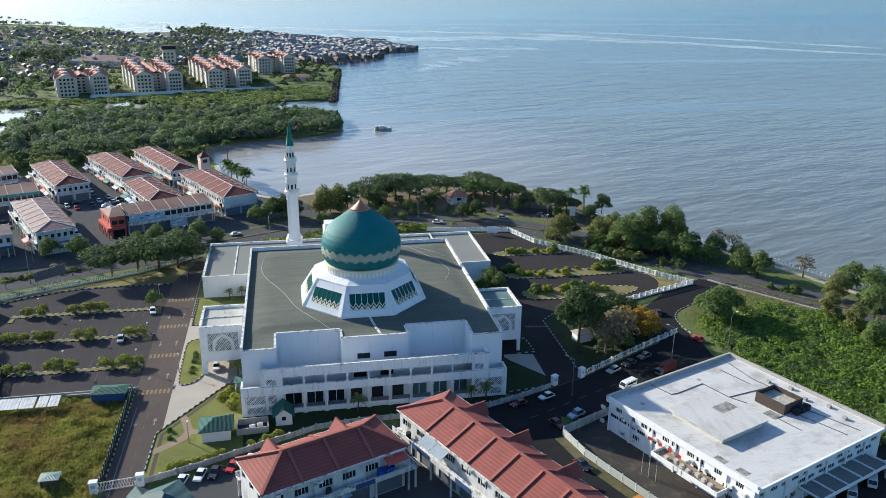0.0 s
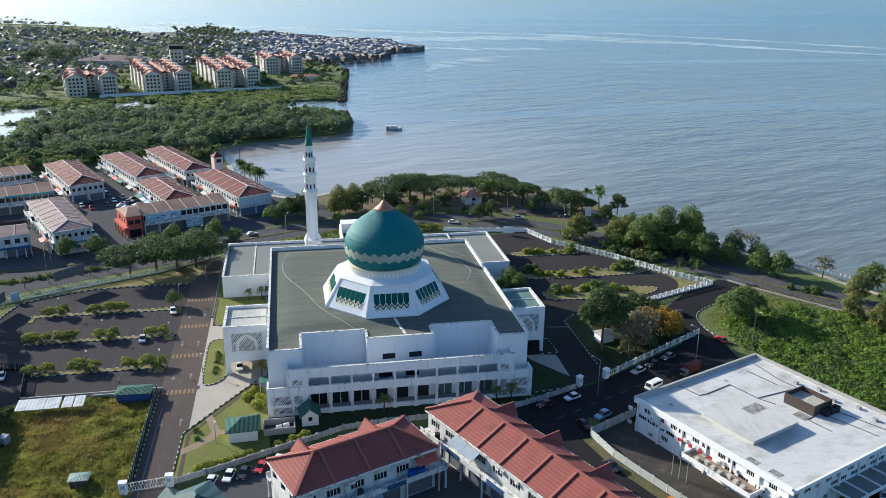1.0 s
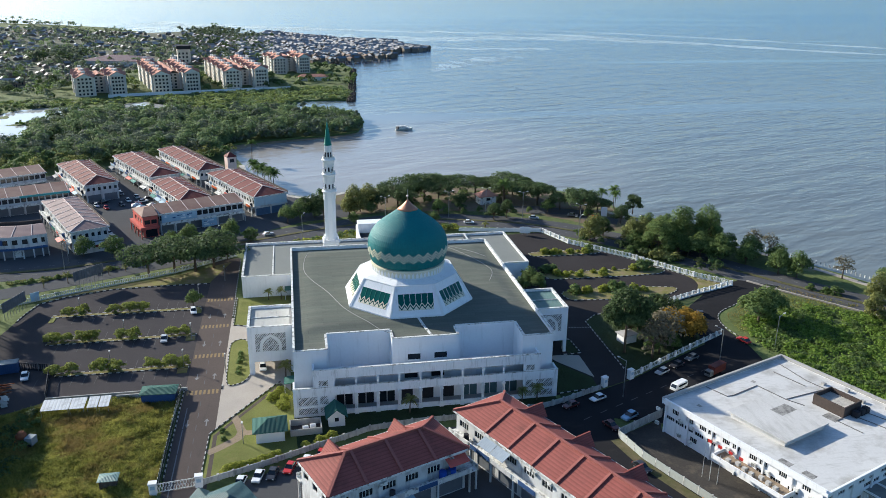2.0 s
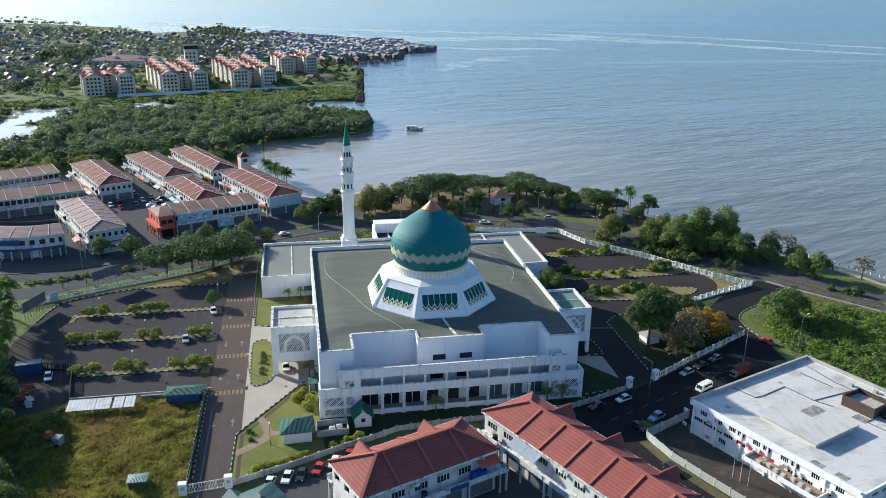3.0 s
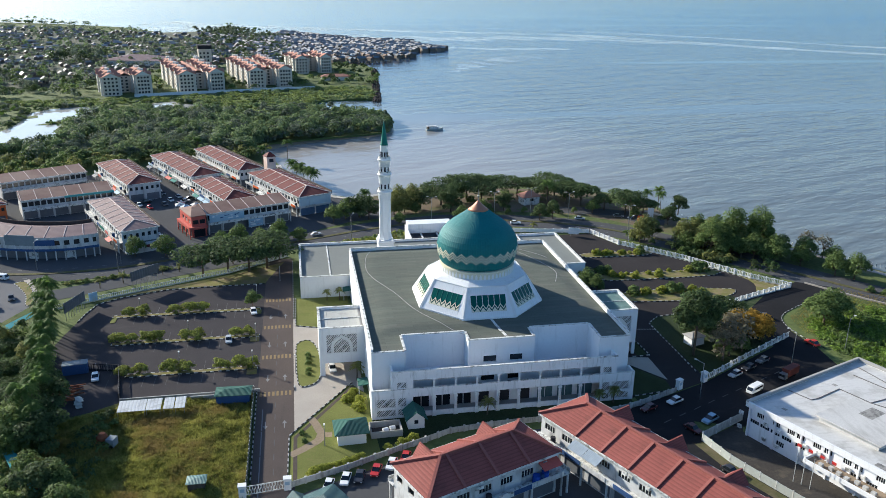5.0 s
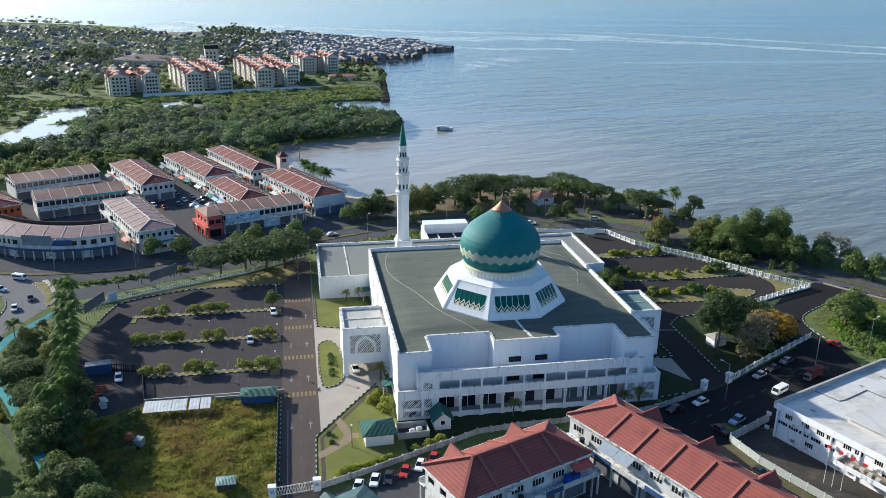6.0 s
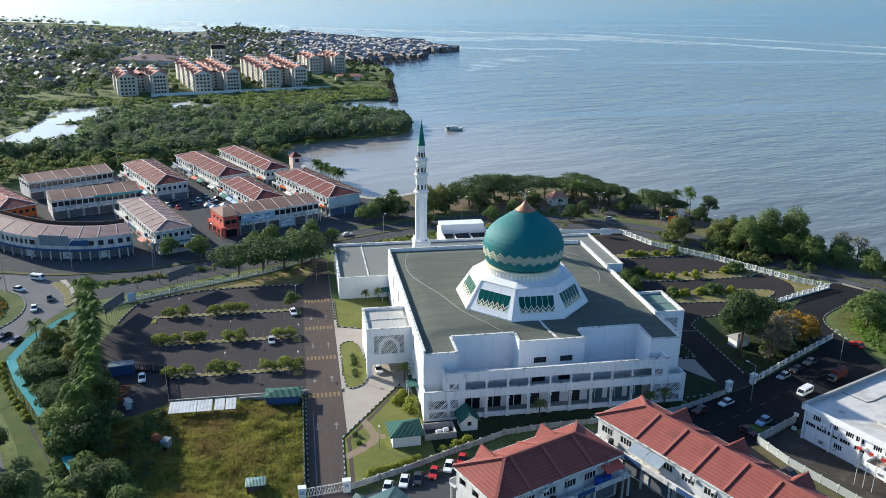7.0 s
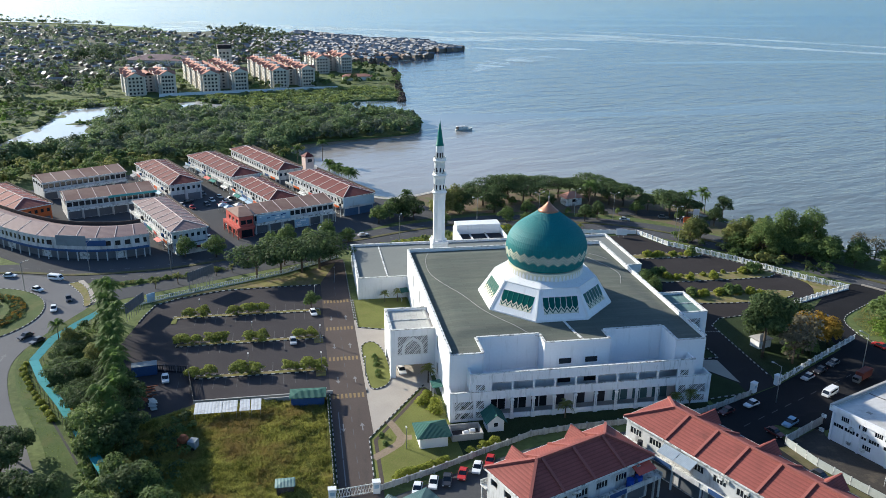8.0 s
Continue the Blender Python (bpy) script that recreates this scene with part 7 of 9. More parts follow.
scatter(palm, [(-81.6, 63.0), (-79.2, 59.4), (-80.0, 55.2), (-77.2, 50.4), (-75.4, 45.6), (-76.2, 41.2), (-73.4, 36.4), (-74.2, 30.8), (-71.6, 26.6), (-70.4, 21.0), (-69.0, 15.4), (-75.8, 34.0)], (0.55, 0.72), 64)
scatter(round_d, [(12.4, 141.5), (9.0, 144.5)], (0.95, 1.15), 49)
scatter(round_d, [(-66.7, 1.6), (-67.0, 9.6), (-64.2, -5.2), (-69.3, 16.5)], (0.9, 1.08), 61)
scatter(shrub, [(-13.2 + 0.95 * k, -20.9 + 0.37 * k + 0.15 * (k % 2)) for k in range(11)] + [(1.6, -14.6), (4.6, -13.2), (5.8, -12.9), (6.9, -12.2)], (0.62, 0.9), 62)
scatter(palm_c, [(-88.6, 44.7)], (0.75, 0.8), 7)
scatter(round_b, [(-69.3, -3.7)], (0.95, 1.0), 48)
scatter(round_d, [(-84, -4.5), (-84.5, -11), (-79, -20), (-74.5, -23), (-60.3, -21.5)], (0.8, 1.05), 8)
scatter(rain2, [(-85.0, 38.6), (-83.4, 30.0), (-82.0, 24.0), (-77.6, 27.0), (-76.6, 18.0), (-75.4, 11.6)], (0.52, 0.66), 44)
scatter(round_m, [(-72.6, 3.4), (-69.2, -6.6), (-63.5, -15.6), (-57.2, -20.8), (-55.0, -27.8), (-66, -27)], (0.85, 1.15), 9)
scatter(round_l, [(-78.0, 33.3), (-70, 10), (-62, -16), (-86, 44)], (0.6, 0.85), 10)
scatter(round_m, [(-75.0, 4.4), (-71.2, -4.6)], (0.55, 0.7), 46)
scatter(gold, [(-77.5, 10.5), (-68.5, -3.5)], (0.32, 0.36), 40)
scatter(shrub, [(-94.2, 37), (-93.9, 34.5), (-93, 32), (-91.9, 29.6), (-90.8, 27.2), (-89.7, 24.8), (-88.4, 22.4), (-87, 20), (-85.6, 17.6), (-84.2, 15.2), (-82.8, 12.8), (-81.4, 10.3)], (0.55, 0.8), 41)
scatter(rain, [(43, 158), (55, 165), (66, 169), (77, 166), (88, 159), (99, 149), (60, 159), (93, 165)], (0.78, 1.18), 11)
scatter(rain2, [(34, 153), (49, 163), (83, 169), (94, 152), (106, 141), (112, 134), (39, 161), (102, 157), (118, 131), (115, 141)], (0.65, 1.12), 12)
scatter(round_l, [(24.5, 148.5), (30.5, 152)], (1.3, 1.45), 65)
scatter(round_l, [(22.5, 146), (27, 149), (103.7, 100.6), (106.5, 103), (117, 95)], (0.95, 1.15), 13)
scatter(round_d, [(76.5, 131.5), (82, 133), (132.9, 131.3), (110.9, 106.3), (122.8, 119.0), (66, 146), (45, 147)], (0.7, 0.95), 14)
scatter(round_m, [(46.5, 133.2), (23.1, 134.3), (53.4, 131), (31, 147), (57, 143), (113, 128), (100, 138)], (0.55, 0.8), 15)
scatter(palm_c, [(122.5, 138), (127.9, 139), (126, 133), (85, 150)], (0.75, 1.05), 16)
scatter(palm_b, [(-8, 200), (-11, 205), (-14, 209), (-12, 213), (-9, 204), (-16, 216), (-7, 196)], (0.85, 1.1), 38)
scatter(palm_b, [(12.6, 163.0)], (0.8, 0.85), 42)
scatter(tall_m, [(124.9, 99.6), (131, 98), (134.0, 93.2), (128.4, 88.2), (139.1, 88.6), (136, 84)], (0.8, 1.05), 17)
scatter(round_m, [(120.3, 90.0), (128, 82), (134, 78), (139.2, 74.0), (116.5, 92), (145, 80), (150, 75), (156.7, 68.2), (155.4, 56.0), (151.5, 60), (133, 88)], (0.85, 1.25), 18)
scatter(round_m, [(131, 80.5), (141, 80), (119, 98.5), (137, 74), (146, 70)], (0.8, 1.05), 39)
scatter(round_l, [(127, 93), (133.5, 86), (121, 90), (146.1, 92.3), (130, 101), (122, 97)], (0.95, 1.2), 19)
scatter(bare, [(154.7, 80.7), (169.2, 53.0), (158, 76)], (0.9, 1.1), 20)
scatter(shrub_d, [(156.5, 43), (158.5, 41.5), (153.6, 46), (118, 87), (112.5, 86), (124, 77)], (1.0, 1.5), 21)
scatter(round_m, [(124.0, 25.6), (127.8, 28.2)], (1.3, 1.4), 22)
scatter(round_l, [(166.8, 34.1), (157.4, 23.1), (158.5, 14.1)], (0.9, 1.1), 23)
scatter(round_m, [(177.9, 41.6), (180.8, 35.5), (169.5, 20.8), (157.2, 4.5), (164.8, 3.9), (173, 27), (175, 12), (160, -8), (182, 20)], (1.0, 1.3), 24)
scatter(grand, [(80.9, 14.6)], (0.98, 1.0), 25)
scatter(willow, [(122.0, 84.5), (131.5, 88.5), (140, 86.5)], (0.78, 0.98), 51)
scatter(round_d, [(86.0, 23.5), (90, 27), (97.6, 29.0)], (0.9, 1.05), 43)
scatter(bare, [(86.5, 10.6), (89.5, 13.0), (92.3, 15.4)], (1.2, 1.45), 26)
scatter(gold, [(99.0, 20.6), (102.0, 19.0), (96.2, 21.8), (101, 23)], (1.0, 1.15), 27)
scatter(round_m, [(90, 33), (95, 31), (93.9, 14.5), (70.3, 61.7), (66.3, 57.4), (72, 58), (88, 14)], (0.6, 0.8), 28)
scatter(shrub, [(84.1, 90.2), (87.4, 90.0), (92.7, 89.2), (97.5, 88.9), (81.3, 70), (88.4, 67.9), (95.7, 67.7), (107.4, 70.8), (84, 68.5), (91.4, 55.2), (86, 54.3), (100, 53.8), (103, 53.2)], (1.0, 1.45), 29)
scatter(shrub, [(83 + 3.6 * k, 70.2 + 0.7 * (k % 3)) for k in range(7)] + [(83 + 3.4 * k, 54.0 + 0.8 * (k % 2)) for k in range(6)] + [(86 + 3.2 * k, 89.4 + 0.6 * (k % 2)) for k in range(4)], (0.4, 0.85), 47)
scatter(shrub_d, [(78.9, 72.8), (81.2, 73), (112, 70.4), (110, 71.3), (82.2, 54.6), (94, 55), (97, 55.3), (99.4, 90)], (1.2, 1.7), 30)
scatter(palm_s, [(-6.8, 63.5), (-3.2, 63.2), (-2.1, 14.6), (2, 101), (5, 103), (8, 101), (-4, 104), (-8, 100), (18, 104), (-12, 103), (42, 104), (70, 118), (49, -4.5), (52.5, -4.2), (24, -5)], (0.8, 1.15), 31)
scatter(shrub, [(-3.4, 8.7), (-5.2, 5.2), (-2.7, 1.2), (-4.2, 7), (-2.4, 4), (-3.4, 2.4)], (0.8, 1.15), 32)
scatter(shrub_d, [(-12.9, 26.9), (-13.0, 24.5), (-13.0, 21.0), (-12.9, 18.9), (-13, 29), (-14.9, -6.4), (-14.4, -9.4)], (0.4, 0.6), 33)
scatter(shrub_d, [(-70, 91), (-67.5, 92), (-64, 92.6), (-60, 93.6), (-56, 96), (-77, 89.3), (-74, 90), (-118, 66), (-122, 72), (-113, 76)], (0.5, 0.8), 34)
scatter(palm_s, [(-72, 83), (-66, 86), (-55.5, 91.5), (-51, 94)], (0.6, 0.8), 35)
scatter(palm_c, [(-516, 1376), (-505, 1372), (-474, 1360), (-458, 1354), (-446, 1349), (-432, 1342), (-420, 1338), (-412, 1333), (-404, 1328), (-113, 1208), (-106, 1196), (-64, 1062), (-58, 1056)], (0.9, 1.2), 52)
scatter(palm_c, [(-30, 240), (-18, 248), (-140, 214), (-62, 262)], (0.8, 1.0), 36)
scatter(round_m, [(60 + 6.5 * k, 141 - 0.9 * k + (k % 3)) for k in range(6)], (0.3, 0.42), 37)
retire(lot_a, lot_b, rain, rain2, round_d, round_b, round_m, round_l, tall_m, gold, bare, grand, willow, shrub, shrub_d, palm, palm_s, palm_b, palm_c)


def inside(x, y, poly):
    hit = False
    for (x0, y0), (x1, y1) in zip(poly, poly[1:] + [poly[0]]):
        if (y0 > y) != (y1 > y) and x < (x1 - x0) * (y - y0) / (y1 - y0) + x0:
            hit = not hit
    return hit


def thicket(name, poly, count, h, r, per, size, mats, label, category, seed, z=0.0, holes=(), keep=None):
    """A wood or thicket that nobody could count, tree by tree, in one mesh of leaf clumps."""
    rs = random.Random(seed)
    x0, x1 = min(p[0] for p in poly), max(p[0] for p in poly)
    y0, y1 = min(p[1] for p in poly), max(p[1] for p in poly)
    V, F, I, off = [], [], [], 0
    made = 0
    for _ in range(count * 12):
        if made >= count:
            break
        x, y = rs.uniform(x0, x1), rs.uniform(y0, y1)
        if not inside(x, y, poly) or any(inside(x, y, q) for q in holes):
            continue
        made += 1
        hh, rr = rs.uniform(*h), rs.uniform(*r)
        bl = lumps(hh, rr, 5, 0.75 * hh / (2 * rr) if hh < 2 * rr else 0.8, seed=rs.random())
        v, f = blob_leaves([(b[0] + x, b[1] + y, b[2] + z, b[3], b[4], b[5]) for b in bl], per, size, 0.1, 0.38)
        V.append(v), F.append(f + off)
        I += [rs.randrange(len(mats))] * len(f)
        off += len(v)
    me = mesh_of(name, np.concatenate(V), np.concatenate(F), list(mats))
    me.polygons.foreach_set("material_index", I)
    return tagged(new(name, me), label, category, kind="stuff")


PONDS = ([(-186, 322), (-181, 353), (-181, 374), (-183, 410), (-166, 430), (-136, 431), (-129, 408), (-137, 390), (-145, 374), (-147, 340), (-134, 320), (-132, 300), (-143, 284), (-172, 272), (-188, 292)],
         [(-117, 440), (-98, 451), (-86, 438), (-67, 430), (-69, 396), (-106, 392)], [(-260, 320), (-228, 352), (-208, 330), (-226, 296)])
thicket("mangrove", [(-330, 262), (-60, 252), (-33, 262), (-39, 272), (-37.5, 286), (-27, 294), (-8, 302), (5, 306), (21, 310.5), (31, 318), (35.5, 325), (39, 344), (40, 358), (33, 365), (10, 374), (-28, 378), (-60, 376), (-100, 376), (-138, 378), (-150, 340), (-200, 310), (-330, 330)], 950, (5.5, 10.5), (3.6, 6.8), 230, 0.62, (M["leaf_wood"], M["leaf_wood"], M["leaf_hazed"]), "dense green mangrove wood by the water", "mangrove", 3, holes=PONDS)
thicket("mangrove_edge", ribbon([(-38, 284), (-27, 293), (-8, 301), (5, 305), (21, 309.5), (34, 316.5), (39.5, 324), (43, 344), (43.5, 374)], 3.0), 74, (2.5, 6.0), (1.6, 2.8), 130, 0.6, (M["leaf_wood"], M["leaf_hazed"]), "mangrove bushes hanging over the water's edge", "mangrove", 25)
for k, pond in enumerate(PONDS):
    thicket("pond_bank", ribbon(pond + pond[:2], 7.0), (170, 90, 70)[k], (0.8, 3.2), (1.2, 3.0), 60, 0.6, (M["leaf_mid"], M["leaf_hazed"], M["leaf_dark"]), "low mangrove bushes along the pond's edge", "scrub", 60 + k)
for k, bank in enumerate(([(-146, 380), (-166, 364), (-148, 358)], [(-178, 300), (-168, 305), (-158, 296), (-170, 284)])):
    thicket("bank_scrub", bank, 16, (0.6, 2.2), (0.9, 2.2), 60, 0.5, (M["leaf_mid"], M["leaf_creeper"]), "low bushes on the bank in the pond", "scrub", 70 + k)
thicket("mangrove_fringe", [(-120, 228), (-40, 246), (-26, 250), (-30, 268), (-60, 262), (-215, 268), (-215, 188), (-162, 192), (-152, 214), (-130, 222)], 330, (3.5, 7), (2.4, 4.5), 130, 0.6, (M["leaf_mid"], M["leaf_mid"], M["leaf_olive"]), "green scrub behind the shop rows", "scrub", 4)
thicket("shore_scrub", [(-150, 382), (-100, 379), (-60, 379), (-28, 384), (10, 386), (40, 378), (42, 388), (26, 391), (6, 397), (-4, 411), (0, 440), (10, 447), (44, 448), (50, 516), (0, 508), (-60, 486), (-110, 466), (-240, 452), (-240, 432), (-120, 436)], 900, (0.5, 2.3), (1.8, 4.2), 56, 0.66, (M["leaf_marsh"], M["leaf_marsh"], M["leaf_wood"]), "low green scrub before the apartment blocks", "scrub", 5, holes=PONDS)
thicket("marsh_trees", [(-120, 384), (-60, 384), (0, 390), (18, 386), (22, 390), (0, 400), (-40, 404), (-120, 400)], 34, (4, 7), (2.2, 3.6), 150, 0.6, (M["leaf_wood"], M["leaf_hazed"]), "scattered trees in the marsh", "trees", 26, holes=PONDS)
thicket("bush", [(119.3, 9), (118.8, 16), (119.2, 25), (122.5, 30), (131, 31), (144, 34), (158, 26), (172, 8), (186, -20), (190, -60), (130, -60), (126, -36), (112, -6)], 1700, (0.5, 1.5), (1.4, 3.0), 88, 0.31, (M["leaf_creeper"], M["leaf_creeper"], M["leaf_mid"]), "thick bright green creeping bush", "bush", 6)
thicket("town_wood", [(-420, 470), (-165, 474), (-170, 540), (-100, 610), (-80, 690), (0, 660), (30, 700), (-60, 760), (-150, 1000), (-250, 1180), (-420, 1250), (-700, 1300), (-700, 600)], 1500, (4, 9), (2.6, 5.6), 46, 0.95, (M["leaf_hazed"], M["leaf_hazed"], M["leaf_wood"]), "scattered trees among the village houses", "wood", 7)
thicket("town_wood_near", [(-420, 432), (-225, 440), (-165, 462), (-170, 540), (-240, 640), (-420, 640)], 240, (4, 9), (3, 6.0), 90, 0.9, (M["leaf_dark"], M["leaf_hazed"], M["leaf_mid"]), "trees and scrub beside the tidal pond", "wood", 8)
thicket("pond_scrub", [(-340, 290), (-190, 272), (-186, 300), (-178, 330), (-180, 415), (-200, 440), (-340, 445)], 420, (0.8, 3.6), (1.6, 4.0), 90, 0.6, (M["leaf_mid"], M["leaf_creeper"], M["leaf_hazed"]), "low green scrub beside the tidal pond", "scrub", 19, holes=PONDS)
thicket("point_wood", [(-60, 1000), (-10, 1000), (-60, 1085), (-112, 1228), (-158, 1148), (-120, 1060)], 150, (3, 10), (2.0, 5.0), 60, 1.0, (M["leaf_hazed"], M["leaf_hazed"], M["leaf_dark"]), "dark trees on the far headland", "wood", 18)
thicket("ridge_wood", ribbon([(-540, 1386), (-516, 1374), (-474, 1358), (-432, 1340), (-400, 1325), (-330, 1290)], 16), 60, (3, 8), (3.0, 5.5), 60, 0.8, (M["leaf_hazed"], M["leaf_dark"]), "trees along the far ridge", "wood", 63)
thicket("grove", [(-245, 700), (-200, 705), (-205, 760), (-250, 765)], 45, (9, 15), (4, 7), 90, 1.0, (M["leaf_dark"], M["leaf_hazed"]), "tall dark grove among the village houses", "wood", 20)
thicket("village_trees", [(-112, 700), (-25, 698), (-12, 880), (-60, 1060), (-140, 1090), (-125, 800)], 330, (3, 8), (2.0, 4.5), 45, 0.9, (M["leaf_hazed"], M["leaf_dark"]), "trees between the far village houses", "trees", 21)
thicket("court_trees", [(-170, 470), (60, 520), (62, 650), (20, 690), (-90, 660), (-175, 560)], 150, (3.5, 7.5), (2.2, 4.0), 80, 0.8, (M["leaf_dark"], M["leaf_mid"]), "trees between the apartment blocks", "trees", 17, holes=[[(-156, 470), (-116, 480), (-130, 530), (-172, 520)], [(-102, 484), (-62, 496), (-90, 596), (-132, 588)], [(-50, 504), (-10, 514), (-36, 618), (-78, 610)], [(-14, 594), (28, 604), (16, 648), (-26, 640)]])
thicket("coast_wood", [(24, 150), (40, 178), (68, 182), (92, 176), (112, 166), (124, 154), (110, 150), (90, 158), (60, 156)], 40, (1.2, 3), (1.4, 2.6), 110, 0.36, (M["leaf_dark"], M["leaf_mid"]), "undergrowth beneath the shore trees", "scrub", 9)
thicket("fence_scrub", [(97, 103), (112, 88), (126, 66), (137, 62), (133, 72), (122, 88), (112, 98), (101, 107)], 46, (1.5, 3.4), (1.3, 2.4), 110, 0.36, (M["leaf_mid"], M["leaf_dark"], M["leaf_olive"]), "undergrowth along the white wall", "scrub", 10)
thicket("garden", [(-90, 48), (-84, 62), (-80, 58), (-70, 22), (-62, -14), (-56, -28), (-64, -30), (-78, 10), (-90, 36)], 130, (1.5, 4.2), (1.4, 2.6), 130, 0.36, (M["leaf_mid"], M["leaf_mid"], M["leaf_dark"]), "dense garden shrubs inside the hoarding", "garden", 11)
thicket("roundabout_hedge", [(-120 + r * math.cos(a * math.pi / 12), 69 + r * math.sin(a * math.pi / 12)) for r, seq in ((16.0, range(0, 25)), (12.4, range(24, -1, -1))) for a in seq], 560, (0.7, 1.1), (0.5, 0.8), 36, 0.2, (M["leaf_dark"], M["leaf_mid"], M["leaf_gold"]), "clipped ring hedge on the traffic island", "hedge", 12)
thicket("median_hedge", ribbon(smooth_line([(-88, 86.5), (-76, 89), (-64, 92.5), (-52, 98)]), 2.2), 60, (0.6, 0.9), (0.7, 1.1), 60, 0.22, (M["leaf_mid"], M["leaf_olive"]), "low planted strip beside the road", "hedge", 13)
thicket("road_hedge", ribbon(smooth_line([(-10, 107), (5, 112), (25, 119), (45, 122.5), (60, 121)]), 4.0), 90, (1.2, 2.6), (1.2, 2.0), 90, 0.32, (M["leaf_mid"], M["leaf_olive"], M["leaf_light"]), "planting between the mosque wing and the road", "hedge", 14)
thicket("field_weeds", [(-60, -6), (-58, 7), (-51, 9), (-52, 2), (-55, -30), (-64, -14)], 60, (0.8, 2.0), (0.9, 1.8), 80, 0.28, (M["leaf_mid"], M["leaf_dark"]), "tall weeds at the field's edge", "weeds", 15)


def tall_grass(name, poly, n, h, label, seed, mat=None):
    """Uneven tufts of grass, blade by blade, in one mesh."""
    rs = np.random.default_rng(seed)
    x0, x1 = min(p[0] for p in poly), max(p[0] for p in poly)
    y0, y1 = min(p[1] for p in poly), max(p[1] for p in poly)
    P = np.column_stack([rs.uniform(x0, x1, n), rs.uniform(y0, y1, n)])
    P = np.array([p for p in P if inside(p[0], p[1], poly)])
    m = len(P)
    bump = np.array([noise.noise(Vector((p[0] * 0.35, p[1] * 0.35, 3.0))) + 0.7 * noise.noise(Vector((p[0] * 1.1, p[1] * 1.1, 9.0))) for p in P])
    a = rs.uniform(0, 2 * math.pi, m)
    hh = h * np.clip(0.7 + 0.9 * bump, 0.25, 1.7) * rs.uniform(0.6, 1.2, m)
    w = rs.uniform(0.05, 0.12, m)
    lean = rs.normal(0, 0.6, (m, 2)) * hh[:, None]
    z = 0.05 + (0.7 if h > 0.6 else 0.0) * np.clip(0.3 + np.array([noise.noise(Vector((p[0] * 0.13, p[1] * 0.13, 5.0))) for p in P]), 0, 1)
    A = np.column_stack([P[:, 0] - np.cos(a) * w, P[:, 1] - np.sin(a) * w, z])
    B = np.column_stack([P[:, 0] + np.cos(a) * w, P[:, 1] + np.sin(a) * w, z])
    C = np.column_stack([P + lean, z + hh])
    v = np.stack([A, B, C], 1).reshape(-1, 3)
    return tagged(new(name, mesh_of(name, v, np.arange(3 * m).reshape(-1, 3), mat or M["grass_tall"])), label, "grass", kind="stuff")


tall_grass("grass", [(-25.6, 12), (-25.6, -60), (-48, -60), (-64, -14), (-66, 3), (-61, 7), (-52.5, 10)], 130000, 0.7, "overgrown yellow-green grass of the field", 1)
tall_grass("verge_grass", [(-88, 71), (-95.5, 52), (-97, 40), (-91.5, 22), (-81, 1), (-72, -22), (-66, -14), (-80, 15), (-91.5, 39), (-90.5, 51), (-84, 67)], 12000, 0.22, "short grass on the verge", 2, M["grass_verge"])
tall_grass("meadow_grass", [(116.2, 22), (118, 32), (127, 40), (146, 50), (160, 32), (150, 30), (130, 36), (119, 20)], 9000, 0.5, "rough grass above the bank", 3)

tall_grass("lawn_grass", [(-15.4, 65.6), (-15.4, 47.4), (-1.5, 42.6), (-1.1, 65.6)], 9000, 0.07, "mown grass of the lawn beside the mosque", 4, M["grass_verge"])
tall_grass("lawn_grass", [(-15.6, -8), (-15.8, -19.6), (-14.4, -19.2), (-2.8, -13.8), (-0.8, -3.6), (-1.0, 8), (-3.6, 10.2)], 9000, 0.07, "mown grass of the front lawn", 5, M["grass_verge"])
tall_grass("lawn_grass", [(-15.3, 30), (-15.0, 35.6), (-12.6, 37), (-10.9, 32), (-10.4, 22), (-11.2, 16.4), (-13.2, 14)], 4500, 0.07, "mown grass of the kerbed island", 6, M["grass_verge"])
tall_grass("lawn_grass", circle(-120, 69, 12.8, 24), 9000, 0.09, "mown grass of the roundabout", 7, M["grass_verge"])

# ---------- kerbs and markings ----------
def kerb(name, pts, label="black and white painted kerb", step=0.9, w=0.22, h=0.17, z=0.04):
    """A kerb of alternating black and white blocks along a line."""
    bm = bmesh.new()
    k, left = 0, 0.0
    for a, b in zip(pts, pts[1:]):
        a, b = Vector(a), Vector(b)
        L = (b - a).length
        n = max(1, round(L / step))
        for i in range(n):
            p, q = a.lerp(b, i / n), a.lerp(b, (i + 0.97) / n)
            d = (q - p).normalized()
            s = Vector((-d.y, d.x)) * w / 2
            v = [bm.verts.new((c.x, c.y, zz)) for zz in (z - 0.1, z + h) for c in (p - s, q - s, q + s, p + s)]
            for f in ((4, 5, 6, 7), (0, 1, 5, 4), (1, 2, 6, 5), (2, 3, 7, 6), (3, 0, 4, 7)):
                bm.faces.new([v[j] for j in f]).material_index = k % 2
            k += 1
    return setting(name, bm, [M["kerb_black"], M["kerb_white"]], label, "kerb")


def island(name, x0, x1, y, w=1.5):
    """A long planted car park island with painted kerbs."""
    patch(name, [(x0, y - w / 2), (x1, y - w / 2), (x1, y + w / 2), (x0, y + w / 2)], M["dry_grass"], -0.1, 0.18, "narrow dry grass island between parking rows", "traffic island")
    kerb("kerb", [(x0, y - w / 2), (x1, y - w / 2), (x1, y + w / 2), (x0, y + w / 2), (x0, y - w / 2)])


island("island_1", -64, -25.2, 60.2)
island("island_2", -61, -24.9, 42.6)
island("island_3", -54.5, -24.8, 24.7)
